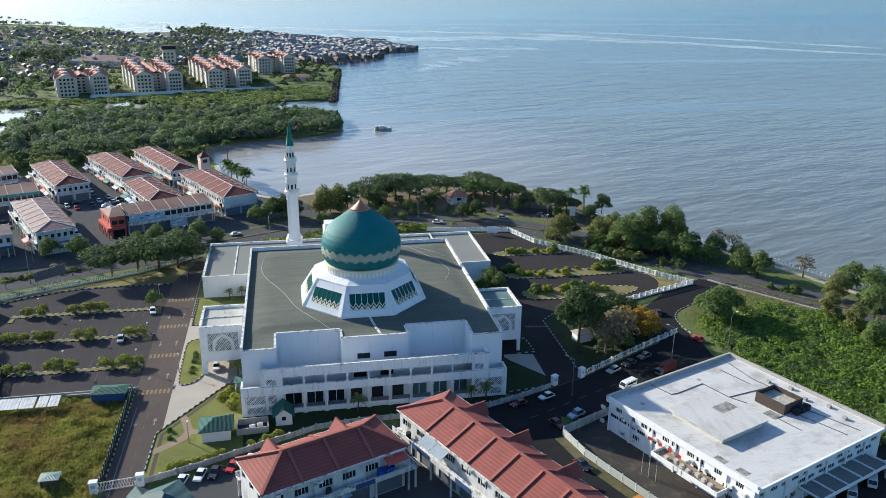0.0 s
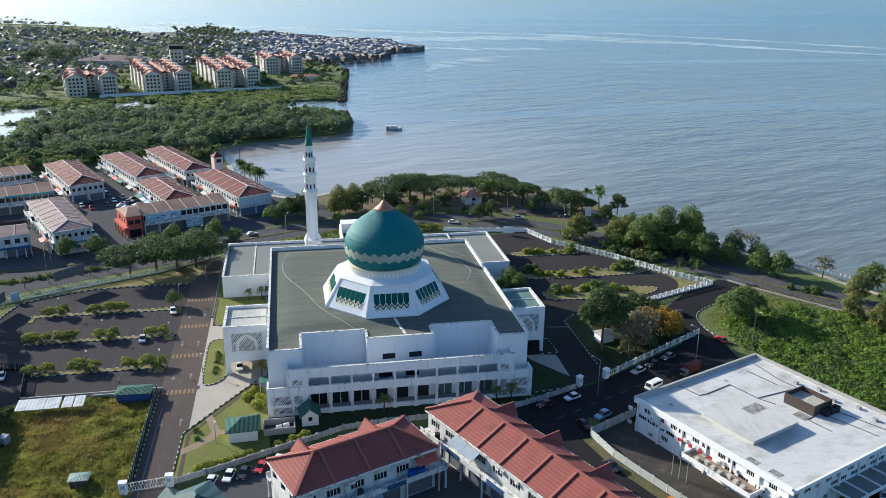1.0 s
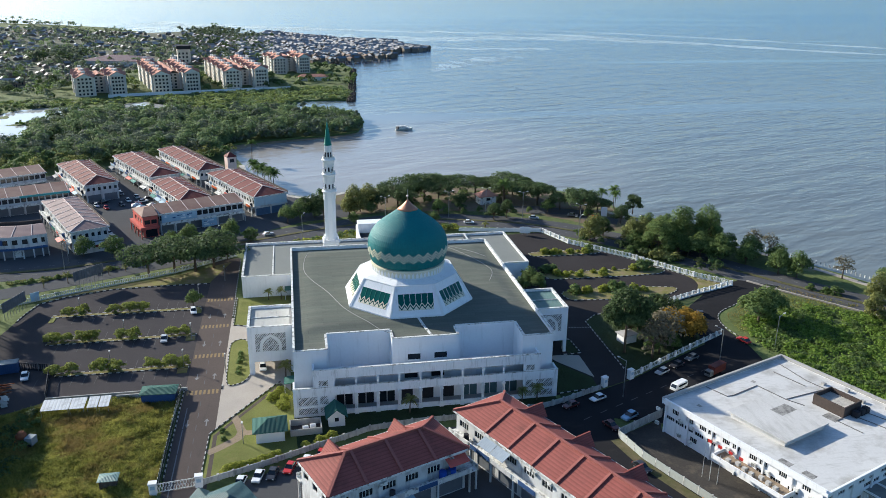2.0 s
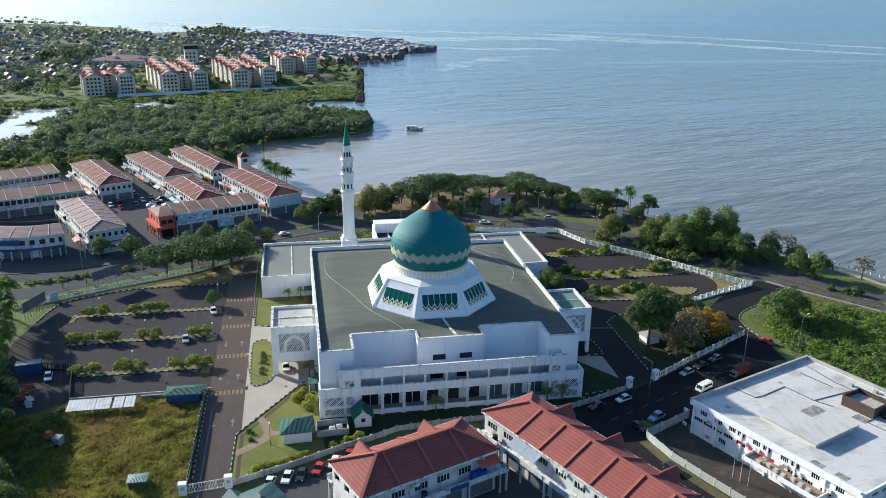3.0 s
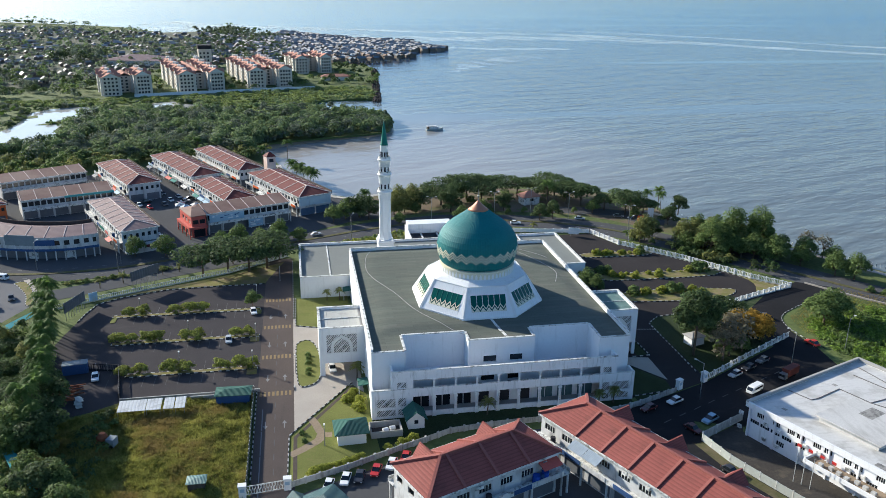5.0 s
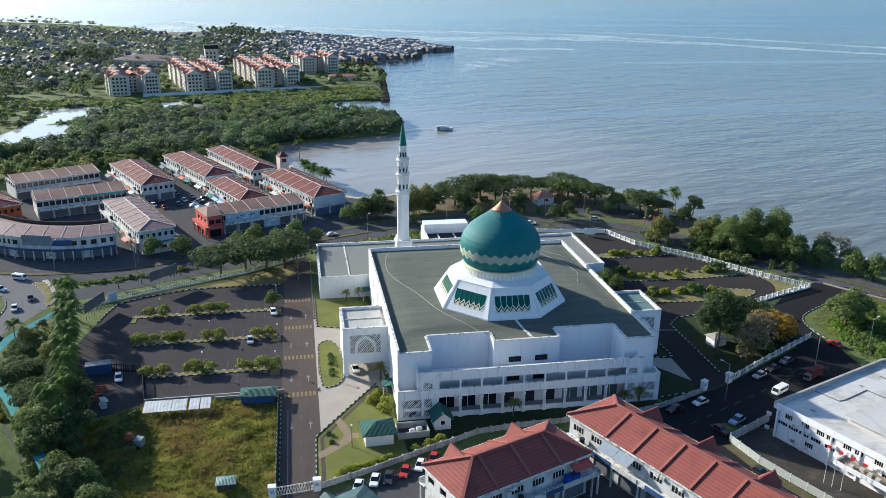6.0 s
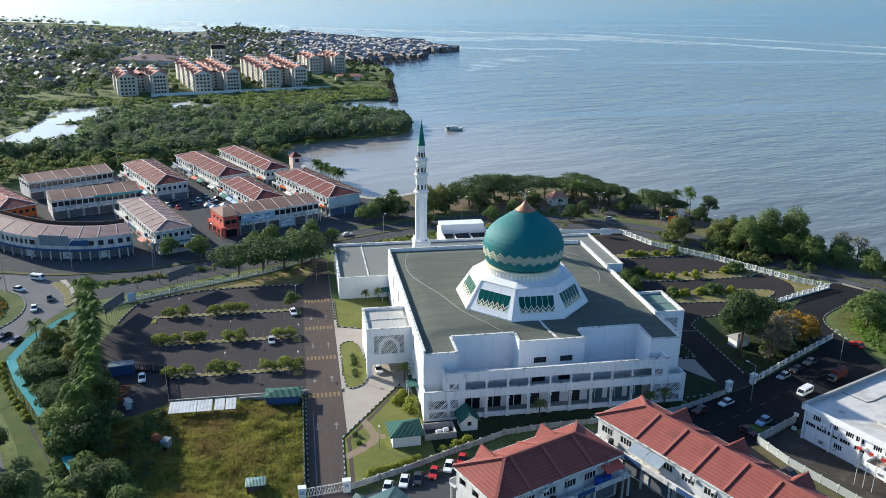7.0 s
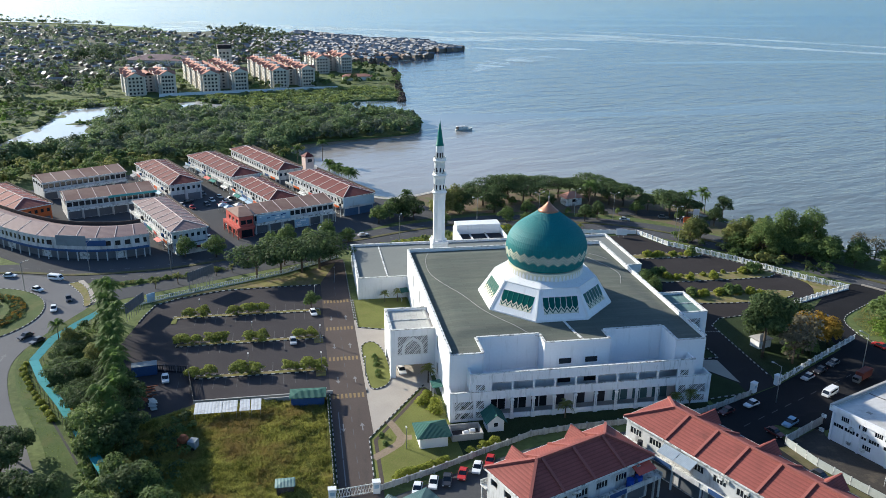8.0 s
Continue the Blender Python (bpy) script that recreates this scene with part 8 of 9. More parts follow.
for y in (60.2, 42.6, 24.7):
    patch("island_end", [(-27.2, y - 3.4), (-24.9, y - 3.4), (-24.9, y - 0.78), (-27.2, y - 0.78)], M["dry_grass"], -0.1, 0.17, "dry grass end of a car park island", "traffic island")
patch("island_west", [(-64.1, 60.96), (-64.1, 56.2), (-62.8, 56.2), (-62.8, 59.44), (-60, 59.43), (-60, 60.96)], M["lawn"], -0.1, 0.172, "grass end of a car park island", "traffic island")
for k, pts in enumerate(([(-17.75, -20.6), (-17.45, -6.9), (-4.35, 12.2), (-3.3, 13.4)], [(-16.3, 12), (-16.3, 14)], [(-16.2, 52), (-16.2, 66), (-15.7, 66), (-15.7, 47), (-1, 42)], [(-16.3, 66), (-16.3, 98)], [(-72.6, 58), (-71.8, 63), (-70, 70), (-64, 74.3), (-52, 78.5), (-36, 79.2), (-24.4, 79.2)],
                         smooth_line([(-15.8, 30), (-15.4, 36), (-12.5, 37.5), (-10.5, 32), (-10, 22), (-10.8, 16), (-13.2, 13.5), (-15.4, 15), (-15.8, 30)], 5), [(-24.5, -22), (-24.5, 14)], [(57.6, -2.6), (69, -1.2)], [(77.5, 5.5), (78.0, 34.4), (82, 38.2), (92, 39.7), (103, 37.2)], [(67.0, 26.0), (69.9, 24.0), (70.2, 16.3), (65.6, 16.0)])):
    kerb("kerb", pts, h=0.22)
for pts in ([(79.6, 87.5), (100.5, 87.3), (100.5, 91.3), (79.6, 91.6)], [(78.5, 66.2), (114, 66), (114, 73), (106, 71.6), (78.5, 71.5)], [(79, 49.4), (97, 47.8), (109, 49.2), (113.8, 53.4), (108.7, 55.4), (96, 57), (79, 56)]):
    patch("island_east", smooth_line(pts + [pts[0]], 3), M["dry_grass"], -0.1, 0.18, "planted island in the shaded yard", "traffic island")
    kerb("kerb", smooth_line(pts + [pts[0]], 3))
patch("yard_verge", smooth_line([(120.4, 65.6), (126.0, 58.4), (130.4, 53.2), (119.5, 49.9), (121.8, 55.5), (122.4, 60.5), (120.4, 65.6)], 3), M["dry_grass"], -0.1, 0.17, "grass wedge inside the yard wall", "verge")
kerb("kerb", smooth_line([(116, 13), (114, 24), (116.4, 33), (126, 39.6), (145, 49.4)], 6), "worn kerb along the bend", h=0.12)
kerb("kerb", smooth_line([(131, 53), (123.2, 61), (110, 81), (95.6, 98.5)], 6))
kerb("kerb", circle(-120, 69, 20.6, 48) + [(-99.4, 69)], h=0.22)


kerb("kerb", smooth_line([(-97.7, 90.3), (-95.1, 91.3), (-92, 86.5), (-90.1, 81.6), (-87.9, 74), (-89.3, 72.0), (-91.3, 79.4), (-94.8, 86.0), (-97.7, 90.3)], 3))


def mark(name, pts, mat, label, z=0.066, category="road marking"):
    bm = bmesh.new()
    for q in pts:
        prism(bm, q, z - 0.03, z + 0.006)
    return setting(name, bm, mat, label, category)


for y in (65.7, 47.2, 29.6, 11.2):
    mark("crossing", [[(-23.9 + k * 0.92, y - 1.0), (-23.4 + k * 0.92, y - 1.0), (-23.4 + k * 0.92, y + 1.0), (-23.9 + k * 0.92, y + 1.0)] for k in range(8)], M["line_yellow"], "faded yellow hump markings across the drive")
mark("crossing", [[(72.2 + k * 0.72, 31.7 - k * 0.1), (72.6 + k * 0.72, 31.65 - k * 0.1), (72.6 + k * 0.72, 30.95 - k * 0.1), (72.2 + k * 0.72, 31.0 - k * 0.1)] for k in range(8)], M["line_white"], "worn white crossing marks beside the mosque")
mark("lane_line", [[(-20.45, y), (-20.3, y), (-20.3, y + 2.2), (-20.45, y + 2.2)] for y in range(-40, 98, 5)], M["line_faint"], "worn dashed centre line")
ARROW = ((-0.12, -1.5), (0.12, -1.5), (0.12, 0.3), (0.5, 0.3), (0.0, 1.5), (-0.5, 0.3), (-0.12, 0.3))
mark("arrow", [[(x + sg * px, y + sg * py) for px, py in ARROW] for y in (54.0, 36.5, 18.6, -2.0) for x, sg in ((-22.3, -1), (-18.4, 1))], M["line_white"], "white lane arrows on the drive", 0.07)
mark("edge_line", [[(-23.1, y), (-22.9, y), (-22.9, y + 8.6), (-23.1, y + 8.6)] for y in (-40, -31, -22, -13, -4)], M["line_white"], "white edge line on the drive")
mark("parking_lines", [[(x, y), (x + 0.1, y), (x + 0.1, y + 4.6), (x, y + 4.6)] for y in (61.1, 54.6, 43.5, 37.0, 25.6, 19.0) for x in np.arange(-58, -27, 2.6)], M["line_faint"], "worn parking bay lines")
segs = []
for i in range(0, len(MAIN) - 1, 1):
    a, b = Vector(MAIN[i]), Vector(MAIN[i + 1])
    d = (b - a).normalized()
    s = Vector((-d.y, d.x))
    L = (b - a).length
    for off in (-3.6, 0.0, 3.6):
        for t in ((0.1, 0.45),):
            p, q = a.lerp(b, t[0]) + s * off, a.lerp(b, t[1]) + s * off
            segs.append([tuple(p - s * 0.08), tuple(q - s * 0.08), tuple(q + s * 0.08), tuple(p + s * 0.08)])
mark("lane_line", segs, M["line_white"], "dashed white lane lines", 0.06)
bm = bmesh.new()
prism(bm, ribbon(MAIN, 1.6), -0.1, 0.2)
setting("median", bm, M["dry_verge"], "grass median of the coastal road", "median")
mark("lane_line", [[(60 + k * 4.4, -14.2 + k * 2.05), (62 + k * 4.4, -13.2 + k * 2.05), (61.95 + k * 4.4, -13.05 + k * 2.05), (59.95 + k * 4.4, -14.05 + k * 2.05)] for k in range(10)], M["line_faint"], "worn dashed street line", 0.062)
mark("arrow", [[(-104.2 + 3.2 * k, 40), (-103.9 + 3.2 * k, 40), (-103.9 + 3.2 * k, 42.5), (-103.3 + 3.2 * k, 42.5), (-104.05 + 3.2 * k, 44), (-104.8 + 3.2 * k, 42.5), (-104.2 + 3.2 * k, 42.5)] for k in range(2)], M["line_white"], "white lane arrows")

# ---------- fences and hoardings ----------
def fence(name, pts, label, post_m, panel_m, h=1.5, bay=3.0, kind="panel", group="", post=0.3):
    """A wall or railing in bays along a line: posts, and a panel or rails between them."""
    g = thing(name, pts[0][0], pts[0][1], 0, 0, label, "fence", group)
    ox, oy = pts[0]
    for a, b in zip(pts, pts[1:]):
        a, b = Vector(a) - Vector((ox, oy)), Vector(b) - Vector((ox, oy))
        L = (b - a).length
        n = max(1, round(L / bay))
        ang = math.atan2(b.y - a.y, b.x - a.x)
        for i in range(n):
            p, q = a.lerp(b, i / n), a.lerp(b, (i + 1) / n)
            m = (p + q) / 2
            l = L / n
            o = piece("post", post_m, g, -post / 2, post / 2, -post / 2, post / 2, 0, h + 0.15, ang)
            o.location = (p.x, p.y, (h + 0.15) / 2)
            spans = ((0.05, h),) if kind == "panel" else ((0.05, 0.45), (h - 0.14, h))
            for z0, z1 in spans:
                o = piece("panel", panel_m, g, -l / 2 + post / 2, l / 2 - post / 2, -0.06, 0.06, z0, z1, ang)
                o.location = (m.x, m.y, (z0 + z1) / 2)
            if kind == "rail":
                for k in range(4):
                    c = p.lerp(q, (k + 1) / 5)
                    o = piece("baluster", panel_m, g, -0.1, 0.1, -0.05, 0.05, 0.45, h - 0.14, ang)
                    o.location = (c.x, c.y, (0.45 + h - 0.14) / 2)
    return g


FRONT = [(-17.1, -24.3), (-6.5, -20.3), (4.1, -15.5), (9.4, -13.4), (14.9, -10.9), (23.8, -9.8), (34.1, -9.5), (52.5, -8.1), (58.0, -6.4), (68.6, -2.0)]
fence("front_fence", FRONT, "grey-white weathered panel fence before the mosque", M["fence_grey"], M["fence_grey"], 1.3, 3.0, "panel", post=0.4)
fence("front_fence", [(77.6, 1.9), (90, 9.2), (103.5, 16.9), (111, 21)], "white panelled boundary fence before the mosque", M["white_clean"], M["coping"], 1.5, 3.4, "rail", post=0.4)
fence("yard_wall", [(106.2, 43.1), (118, 48), (131.6, 52.9), (123.7, 62), (110.7, 81.8), (95.3, 99.4), (89.9, 113.5)], "white balustraded wall round the shaded yard", M["white_clean"], M["white_clean"], 1.6, 2.6, "rail", post=0.4)
fence("yard_wall", [(89.5, 113.6), (74, 116.5), (60, 119)], "white wall behind the mosque", M["white_clean"], M["white_clean"], 1.4, 3.0, "panel", post=0.4)
fence("road_fence", [(-80.8, 67.8), (-66.9, 75), (-51.9, 82.4), (-35.6, 90), (-17.6, 103.2)], "pale grey-green railing between the car park and the road", M["rail_grey"], M["rail_grey"], 1.4, 2.6, "rail", post=0.24)
cw = thing("covered_walkway", 0, 0, 0, 0, "covered walkway with a bright turquoise sheet roof", "walkway")
CW = [(-82.6, 61.5), (-86.5, 54), (-90.2, 46), (-91.4, 34.2), (-86.3, 23.0), (-79.6, 11.6), (-65.6, -15.0), (-60.7, -21.0), (-50, -40)]
for a, b in zip(CW, CW[1:]):
    A, B = Vector(a), Vector(b)
    n = max(1, round((B - A).length / 3.0))
    d = (B - A).normalized()
    s_ = Vector((-d.y, d.x)) * 1.0
    for i in range(n):
        p, q = A.lerp(B, i / n), A.lerp(B, (i + 0.985) / n)
        bm = bmesh.new()
        slab(bm, (*(p + s_), 2.45), (*(p - s_), 2.75), (*(q - s_), 2.75), (*(q + s_), 2.45), -0.06)
        part("roof_sheet", bm, M["turquoise"], cw)
        for sg in (-0.9, 0.9):
            c = p + s_ * sg
            piece("post", M["metal"], cw, c.x - 0.05, c.x + 0.05, c.y - 0.05, c.y + 0.05, 0, 2.45)
fence("estate_wall", [(-128, 472), (-110, 479), (-83, 486), (-53, 493), (-24, 501), (3, 505)], "long white wall before the apartment blocks", M["white_clean"], M["white_clean"], 2.2, 9.0, "panel", post=0.4)
fence("field_fence", [(-25.1, 12.5), (-25.1, -24.6)], "field fence of dark netting between white posts", M["coping"], M["net"], 1.6, 1.5, "panel", post=0.16)
fence("office_wall", [(64.7, -21.6), (77, -15.6)], "grey-white wall beside the office block", M["coping"], M["fence_grey"], 2.0, 4.0, "panel", post=0.25)
fence("office_wall", [(64.6, -21.8), (66.3, -29.6), (68.8, -36.0), (71.5, -42.3), (80, -62)], "blue-grey panel fence beside the office block", M["coping"], M["rail_grey"], 1.7, 3.0, "panel", post=0.2)
fence("lot_fence", [(-53.6, 13.0), (-56.4, 27.6), (-67, 30)], "dark wire fence at the car park's edge", M["metal"], M["dark"], 1.8, 3.0, "rail", post=0.1)

for x, y, r in ((-25.6, -25.6, 0), (-17.7, -24.6, 0), (69.6, -0.9, 25), (77.0, 1.6, 25)):
    gp = thing("gate_post", x, y, 0, r, "white square gate post with a capped top", "gate post", "gate posts")
    bm = bmesh.new()
    bx(bm, -0.65, 0.65, -0.5, 0.5, 0, 2.3)
    part("pillar", bm, M["white_clean"], gp)
    bm = bmesh.new()
    bx(bm, -0.75, 0.75, -0.6, 0.6, 2.3, 2.5)
    part("cap", bm, M["white_clean"], gp)
    piece("plaque", M["pale_blue"], gp, -0.4, 0.4, -0.54, -0.502, 1.2, 1.9)
gt = thing("gate", -24.9, -25.5, 0, 7.5, "pale green pierced metal gate across the drive", "gate")
bm = bmesh.new()
for z in (0.2, 1.9):
    bx(bm, 0, 6.6, -0.05, 0.05, z, z + 0.12)
part("gate_frame", bm, M["coping"], gt)
for k in range(26):
    o = piece("bar", M["coping"], gt, 0.1, 0.19, -0.03, 0.03, 0.25, 1.95)
    o.location = (0.2 + k * 0.25, 0, 1.1)
    o.rotation_euler = (0, 0.3 if k % 2 else -0.3, 0)

pr = thing("promenade_rail", 0, 0, 0, 0, "row of short white bollards along the promenade", "railing")
for k in range(60):
    t = k / 59
    p = Vector((142, 109)).lerp(Vector((184, 32)), t) + Vector((1.2 + 3.2 * math.sin(t * math.pi), 1.2 * math.sin(t * math.pi)))
    piece("bollard", M["coping"], pr, p.x - 0.12, p.x + 0.12, p.y - 0.12, p.y + 0.12, 0, 0.9)

# ---------- small buildings and sheds ----------
def hut(name, x, y, rot, w, d, h, rise, over, label, wall_m, roof_m, gabled=False, opening=True):
    g = thing(name, x, y, 0, rot, label, "hut")
    bm = bmesh.new()
    hole = [(w * 0.38, w * 0.62, h * 0.45, h * 0.8)] if opening else []
    wall(bm, "y", 0, 0.15, 0, w, 0, h, hole), wall(bm, "y", d - 0.15, 0.15, 0, w, 0, h), wall(bm, "x", 0, 0.15, 0.15, d - 0.15, 0, h), wall(bm, "x", w - 0.15, 0.15, 0.15, d - 0.15, 0, h)
    if gabled:
        tri_slab(bm, (0, 0.02, h), (w, 0.02, h), (w / 2, 0.02, h + rise * 0.9), 0.12)
    part("wall", bm, wall_m, g)
    if opening:
        piece("window", M["glass"], g, w * 0.38, w * 0.62, 0.06, 0.1, h * 0.45, h * 0.8)
    bm = bmesh.new()
    if gabled:
        o = over
        slab(bm, (-o, -o, h - 0.3), (w / 2, -o, h + rise), (w / 2, d + o, h + rise), (-o, d + o, h - 0.3), 0.12)
        slab(bm, (w / 2, -o, h + rise), (w + o, -o, h - 0.3), (w + o, d + o, h - 0.3), (w / 2, d + o, h + rise), 0.12)
    else:
        hip_roof(bm, w, d, h, rise, over, 0.12) if d >= w else hip_x(bm, w, d, h, rise, over)
    part("roof", bm, roof_m, g)
    return g


def hip_x(bm, w, d, h, rise, o):
    a, b, m = d / 2, w - d / 2, d / 2
    slab(bm, (-o, -o, h), (w + o, -o, h), (b, m, h + rise), (a, m, h + rise), 0.12)
    slab(bm, (w + o, d + o, h), (-o, d + o, h), (a, m, h + rise), (b, m, h + rise), 0.12)
    tri_slab(bm, (-o, d + o, h), (-o, -o, h), (a, m, h + rise), 0.12), tri_slab(bm, (w + o, -o, h), (w + o, d + o, h), (b, m, h + rise), 0.12)


hut("guard_house", -7.9, -12.1, 2, 5.6, 5.0, 2.7, 1.5, 0.7, "white guard house with a green hip roof", M["white_clean"], M["green_roof"], opening=False)
hut("pump_house", 6.6, -8.2, 2, 3.4, 3.6, 2.6, 1.6, 0.6, "small white pump house with a dark green gable roof", M["white_clean"], M["green_roof"], True)
hut("site_office", -32.8, 7.8, -3, 7.0, 3.5, 2.5, 0.6, 0.4, "blue site shed with a pale green sheet roof", M["blue_paint"], M["green_roof"], opening=False)
gh = hut("gate_pavilion", -12.8, -43.95, 28, 8.0, 9.0, 5.0, 2.4, 0.7, "building with a weathered green hip roof and a small side gable", M["white_clean"], M["green_weathered"], opening=False)
bm = bmesh.new()
slab(bm, (-0.2, 4.5, 4.5), (1.5, 4.5, 5.9), (1.5, 10.9, 5.9), (-0.2, 10.9, 4.5), -0.12)
slab(bm, (1.5, 4.5, 5.9), (3.2, 4.5, 4.5), (3.2, 10.9, 4.5), (1.5, 10.9, 5.9), -0.12)
part("gable_roof", bm, M["green_weathered"], gh)
bm = bmesh.new()
bx(bm, 0.2, 2.8, 9.02, 10.5, 0, 4.5)
tri_slab(bm, (2.8, 10.5, 4.5), (0.2, 10.5, 4.5), (1.5, 10.5, 5.6), 0.15)
part("porch_wall", bm, M["white_clean"], gh)
hut("kiosk", -35.3, -23.0, 0, 3.0, 2.2, 2.0, 0.3, 0.3, "small dark shed with weathered teal roof sheets", M["dark_render"], M["sheet_teal"], opening=False)
hut("shore_pavilion", 76.0, 152.0, 10, 7, 5, 3.4, 2.0, 0.8, "park pavilion with a terracotta roof", M["coping"], M["apt_roof"])
hut("yard_shed", 82.6, 19.0, 15, 4, 3.0, 2.4, 0.8, 0.4, "pale shed beneath the trees", M["white_clean"], M["zinc"], opening=False)
hut("long_shed", 10, 556, 0, 25, 10, 3.4, 1.8, 0.6, "long low shed with a pink roof", M["apt_white"], M["apt_roof"], opening=False)
hut("market_hall", -194, 690, -12, 56, 40, 5, 4.0, 1.0, "large low hall with a grey-brown roof", M["apt_white"], M["brown_roof"], opening=False)
for x0, x1 in ((-52.6, -47.0), (-46.9, -43.9), (-43.4, -41.3), (-41.1, -39.0)):
    sh = thing("covered_walk", x0, 5.2, 0, 0, "low shelter with white roof sheets", "shelter", "covered walks")
    bm = bmesh.new()
    slab(bm, (0, 0, 1.75), (x1 - x0, 0, 1.75), (x1 - x0, 3.8, 2.3), (0, 3.8, 2.3), 0.06)
    part("roof_sheet", bm, M["sheet_white"], sh)
    for px_, py_ in ((0.1, 0.1), (x1 - x0 - 0.2, 0.1), (0.1, 3.6), (x1 - x0 - 0.2, 3.6)):
        piece("post", M["metal"], sh, px_, px_ + 0.1, py_, py_ + 0.1, 0, 1.78)
wk = thing("low_wall", -38.6, 11.0, 0, 0, "low grey concrete wall by the car park", "wall")
bm = bmesh.new()
bx(bm, 0, 5.5, 0, 0.3, 0, 1.0), bx(bm, -15, 14.8, 1.6, 1.9, 0, 0.8)
part("wall", bm, M["concrete"], wk)
tank = thing("tank_enclosure", -1.2, -10.6, 0, 2, "walled enclosure with white tanks", "enclosure")
bm = bmesh.new()
for c in ((0, 6.4, 0, 0.2), (0, 6.4, 4.0, 4.2), (0, 0.2, 0.2, 4.0), (6.2, 6.4, 0.2, 4.0)):
    bx(bm, *c, 0, 1.5)
part("wall", bm, M["concrete"], tank)
piece("floor", M["dark_render"], tank, 0.2, 6.2, 0.2, 4.0, 0.05, 0.12)
for k in range(2):
    bm = bmesh.new()
    tube(bm, (2.6 + k * 1.5, 1.8 + 0.5 * k, 0.7), (3.7 + k * 1.5, 2.0 + 0.5 * k, 0.7), 0.45, 0.45, 12)
    part("tank", bm, M["white_clean"], tank)

# builder's clutter beside the field
rs = random.Random(21)
sc = thing("scrap_heap", -64.5, 17.5, 0, 10, "heap of rusty frames and grey roof sheets", "scrap heap")
for k in range(16):
    o = piece("beam", M["rust"], sc, -1.6, 1.6, -0.09, 0.09, -0.09, 0.09)
    o.location = (rs.uniform(-1.6, 1.6), -3.5 + k * 0.5, 0.35 + 0.5 * rs.random())
    o.rotation_euler = (0, rs.uniform(-0.15, 0.15), rs.uniform(-0.25, 0.25))
# sheets toned down to grey for the shade over the heap
for k in range(6):
    o = piece("sheet", M["rail_grey"], sc, -0.6, 0.6, -1.3, 1.3, -0.03, 0.03)
    o.location = (1.6 + 0.3 * rs.random(), -5.8 + 0.35 * k, 0.3 + 0.12 * k)
    o.rotation_euler = (0.1 * rs.uniform(-1, 1), 0.15 * rs.uniform(-1, 1), rs.uniform(-0.4, 0.4))
ctn = thing("site_container", -68.6, 27.0, 0, 8, "blue steel site container with a grey roof", "container")
bm = bmesh.new()
bx(bm, 0, 5.4, 0, 2.4, 0.1, 2.5)
part("body", bm, M["blue_paint"], ctn)
# roof greyed in its colour for the shade the container stands in
piece("roof", M["grey_panel"], ctn, -0.06, 5.46, -0.06, 2.46, 2.5, 2.6)
for k in range(12):
    piece("corrugation", M["blue_paint"], ctn, 0.15 + k * 0.44, 0.35 + k * 0.44, -0.05, 0.0, 0.2, 2.4)
mx = thing("cement_mixer", -53.4, -4.4, 0, -20, "rusty orange mixer with a grey engine box", "mixer")
bm = bmesh.new()
lathe(bm, [(0.4, 1.0), (0.95, 1.5), (1.0, 2.1), (0.55, 2.8)], 14)
part("drum", bm, M["rust"], mx)
bm = bmesh.new()
bx(bm, -1.1, 1.1, -0.9, 0.9, 0.45, 0.95), bx(bm, -1.3, -1.05, -0.2, 0.2, 0.5, 1.9)
part("frame", bm, M["rust"], mx)
piece("engine_box", M["grey_panel"], mx, 1.15, 2.7, -0.9, 0.9, 0.4, 2.0)
for sx in (-0.8, 2.2):
    for sy in (-1.0, 1.0):
        bm = bmesh.new()
        tube(bm, (sx, sy - 0.1, 0.4), (sx, sy + 0.1, 0.4), 0.4, 0.4, 12)
        part("wheel", bm, M["tyre"], mx)

for x, y, r in ((-56.5, 160.5, 20), (-53.0, 163.5, 30), (-59.0, 164.0, 10)):
    tn = thing("market_tent", x, y, 0, r, "small pale canvas market tent", "tent", "market tents")
    bm = bmesh.new()
    for k in range(4):
        c = [(-1.8, -1.8), (1.8, -1.8), (1.8, 1.8), (-1.8, 1.8)]
        tri_slab(bm, (*c[k], 2.2), (*c[(k + 1) % 4], 2.2), (0, 0, 3.3), 0.05)
    part("canopy", bm, M["coping"] if r != 20 else M["pale_blue"], tn)
    for px_, py_ in ((-1.7, -1.7), (1.7, -1.7), (1.7, 1.7), (-1.7, 1.7)):
        piece("post", M["metal"], tn, px_ - 0.05, px_ + 0.05, py_ - 0.05, py_ + 0.05, 0, 2.2)

# small green canopies on the mosque's side
for x, y in ((-2.4, 6.6), (-2.2, 62.5)):
    cn = thing("door_canopy", x, y, 0, 0, "small green door canopy on posts", "canopy", "door canopies")
    bm = bmesh.new()
    slab(bm, (0, 0, 3.0), (2.3, 0, 3.2), (2.3, 3.4, 3.2), (0, 3.4, 3.0), 0.15)
    part("roof", bm, M["green_roof"], cn)
    for px_, py_ in ((0.1, 0.1), (0.1, 3.2)):
        piece("post", M["white_clean"], cn, px_, px_ + 0.12, py_, py_ + 0.12, 0, 3.0)

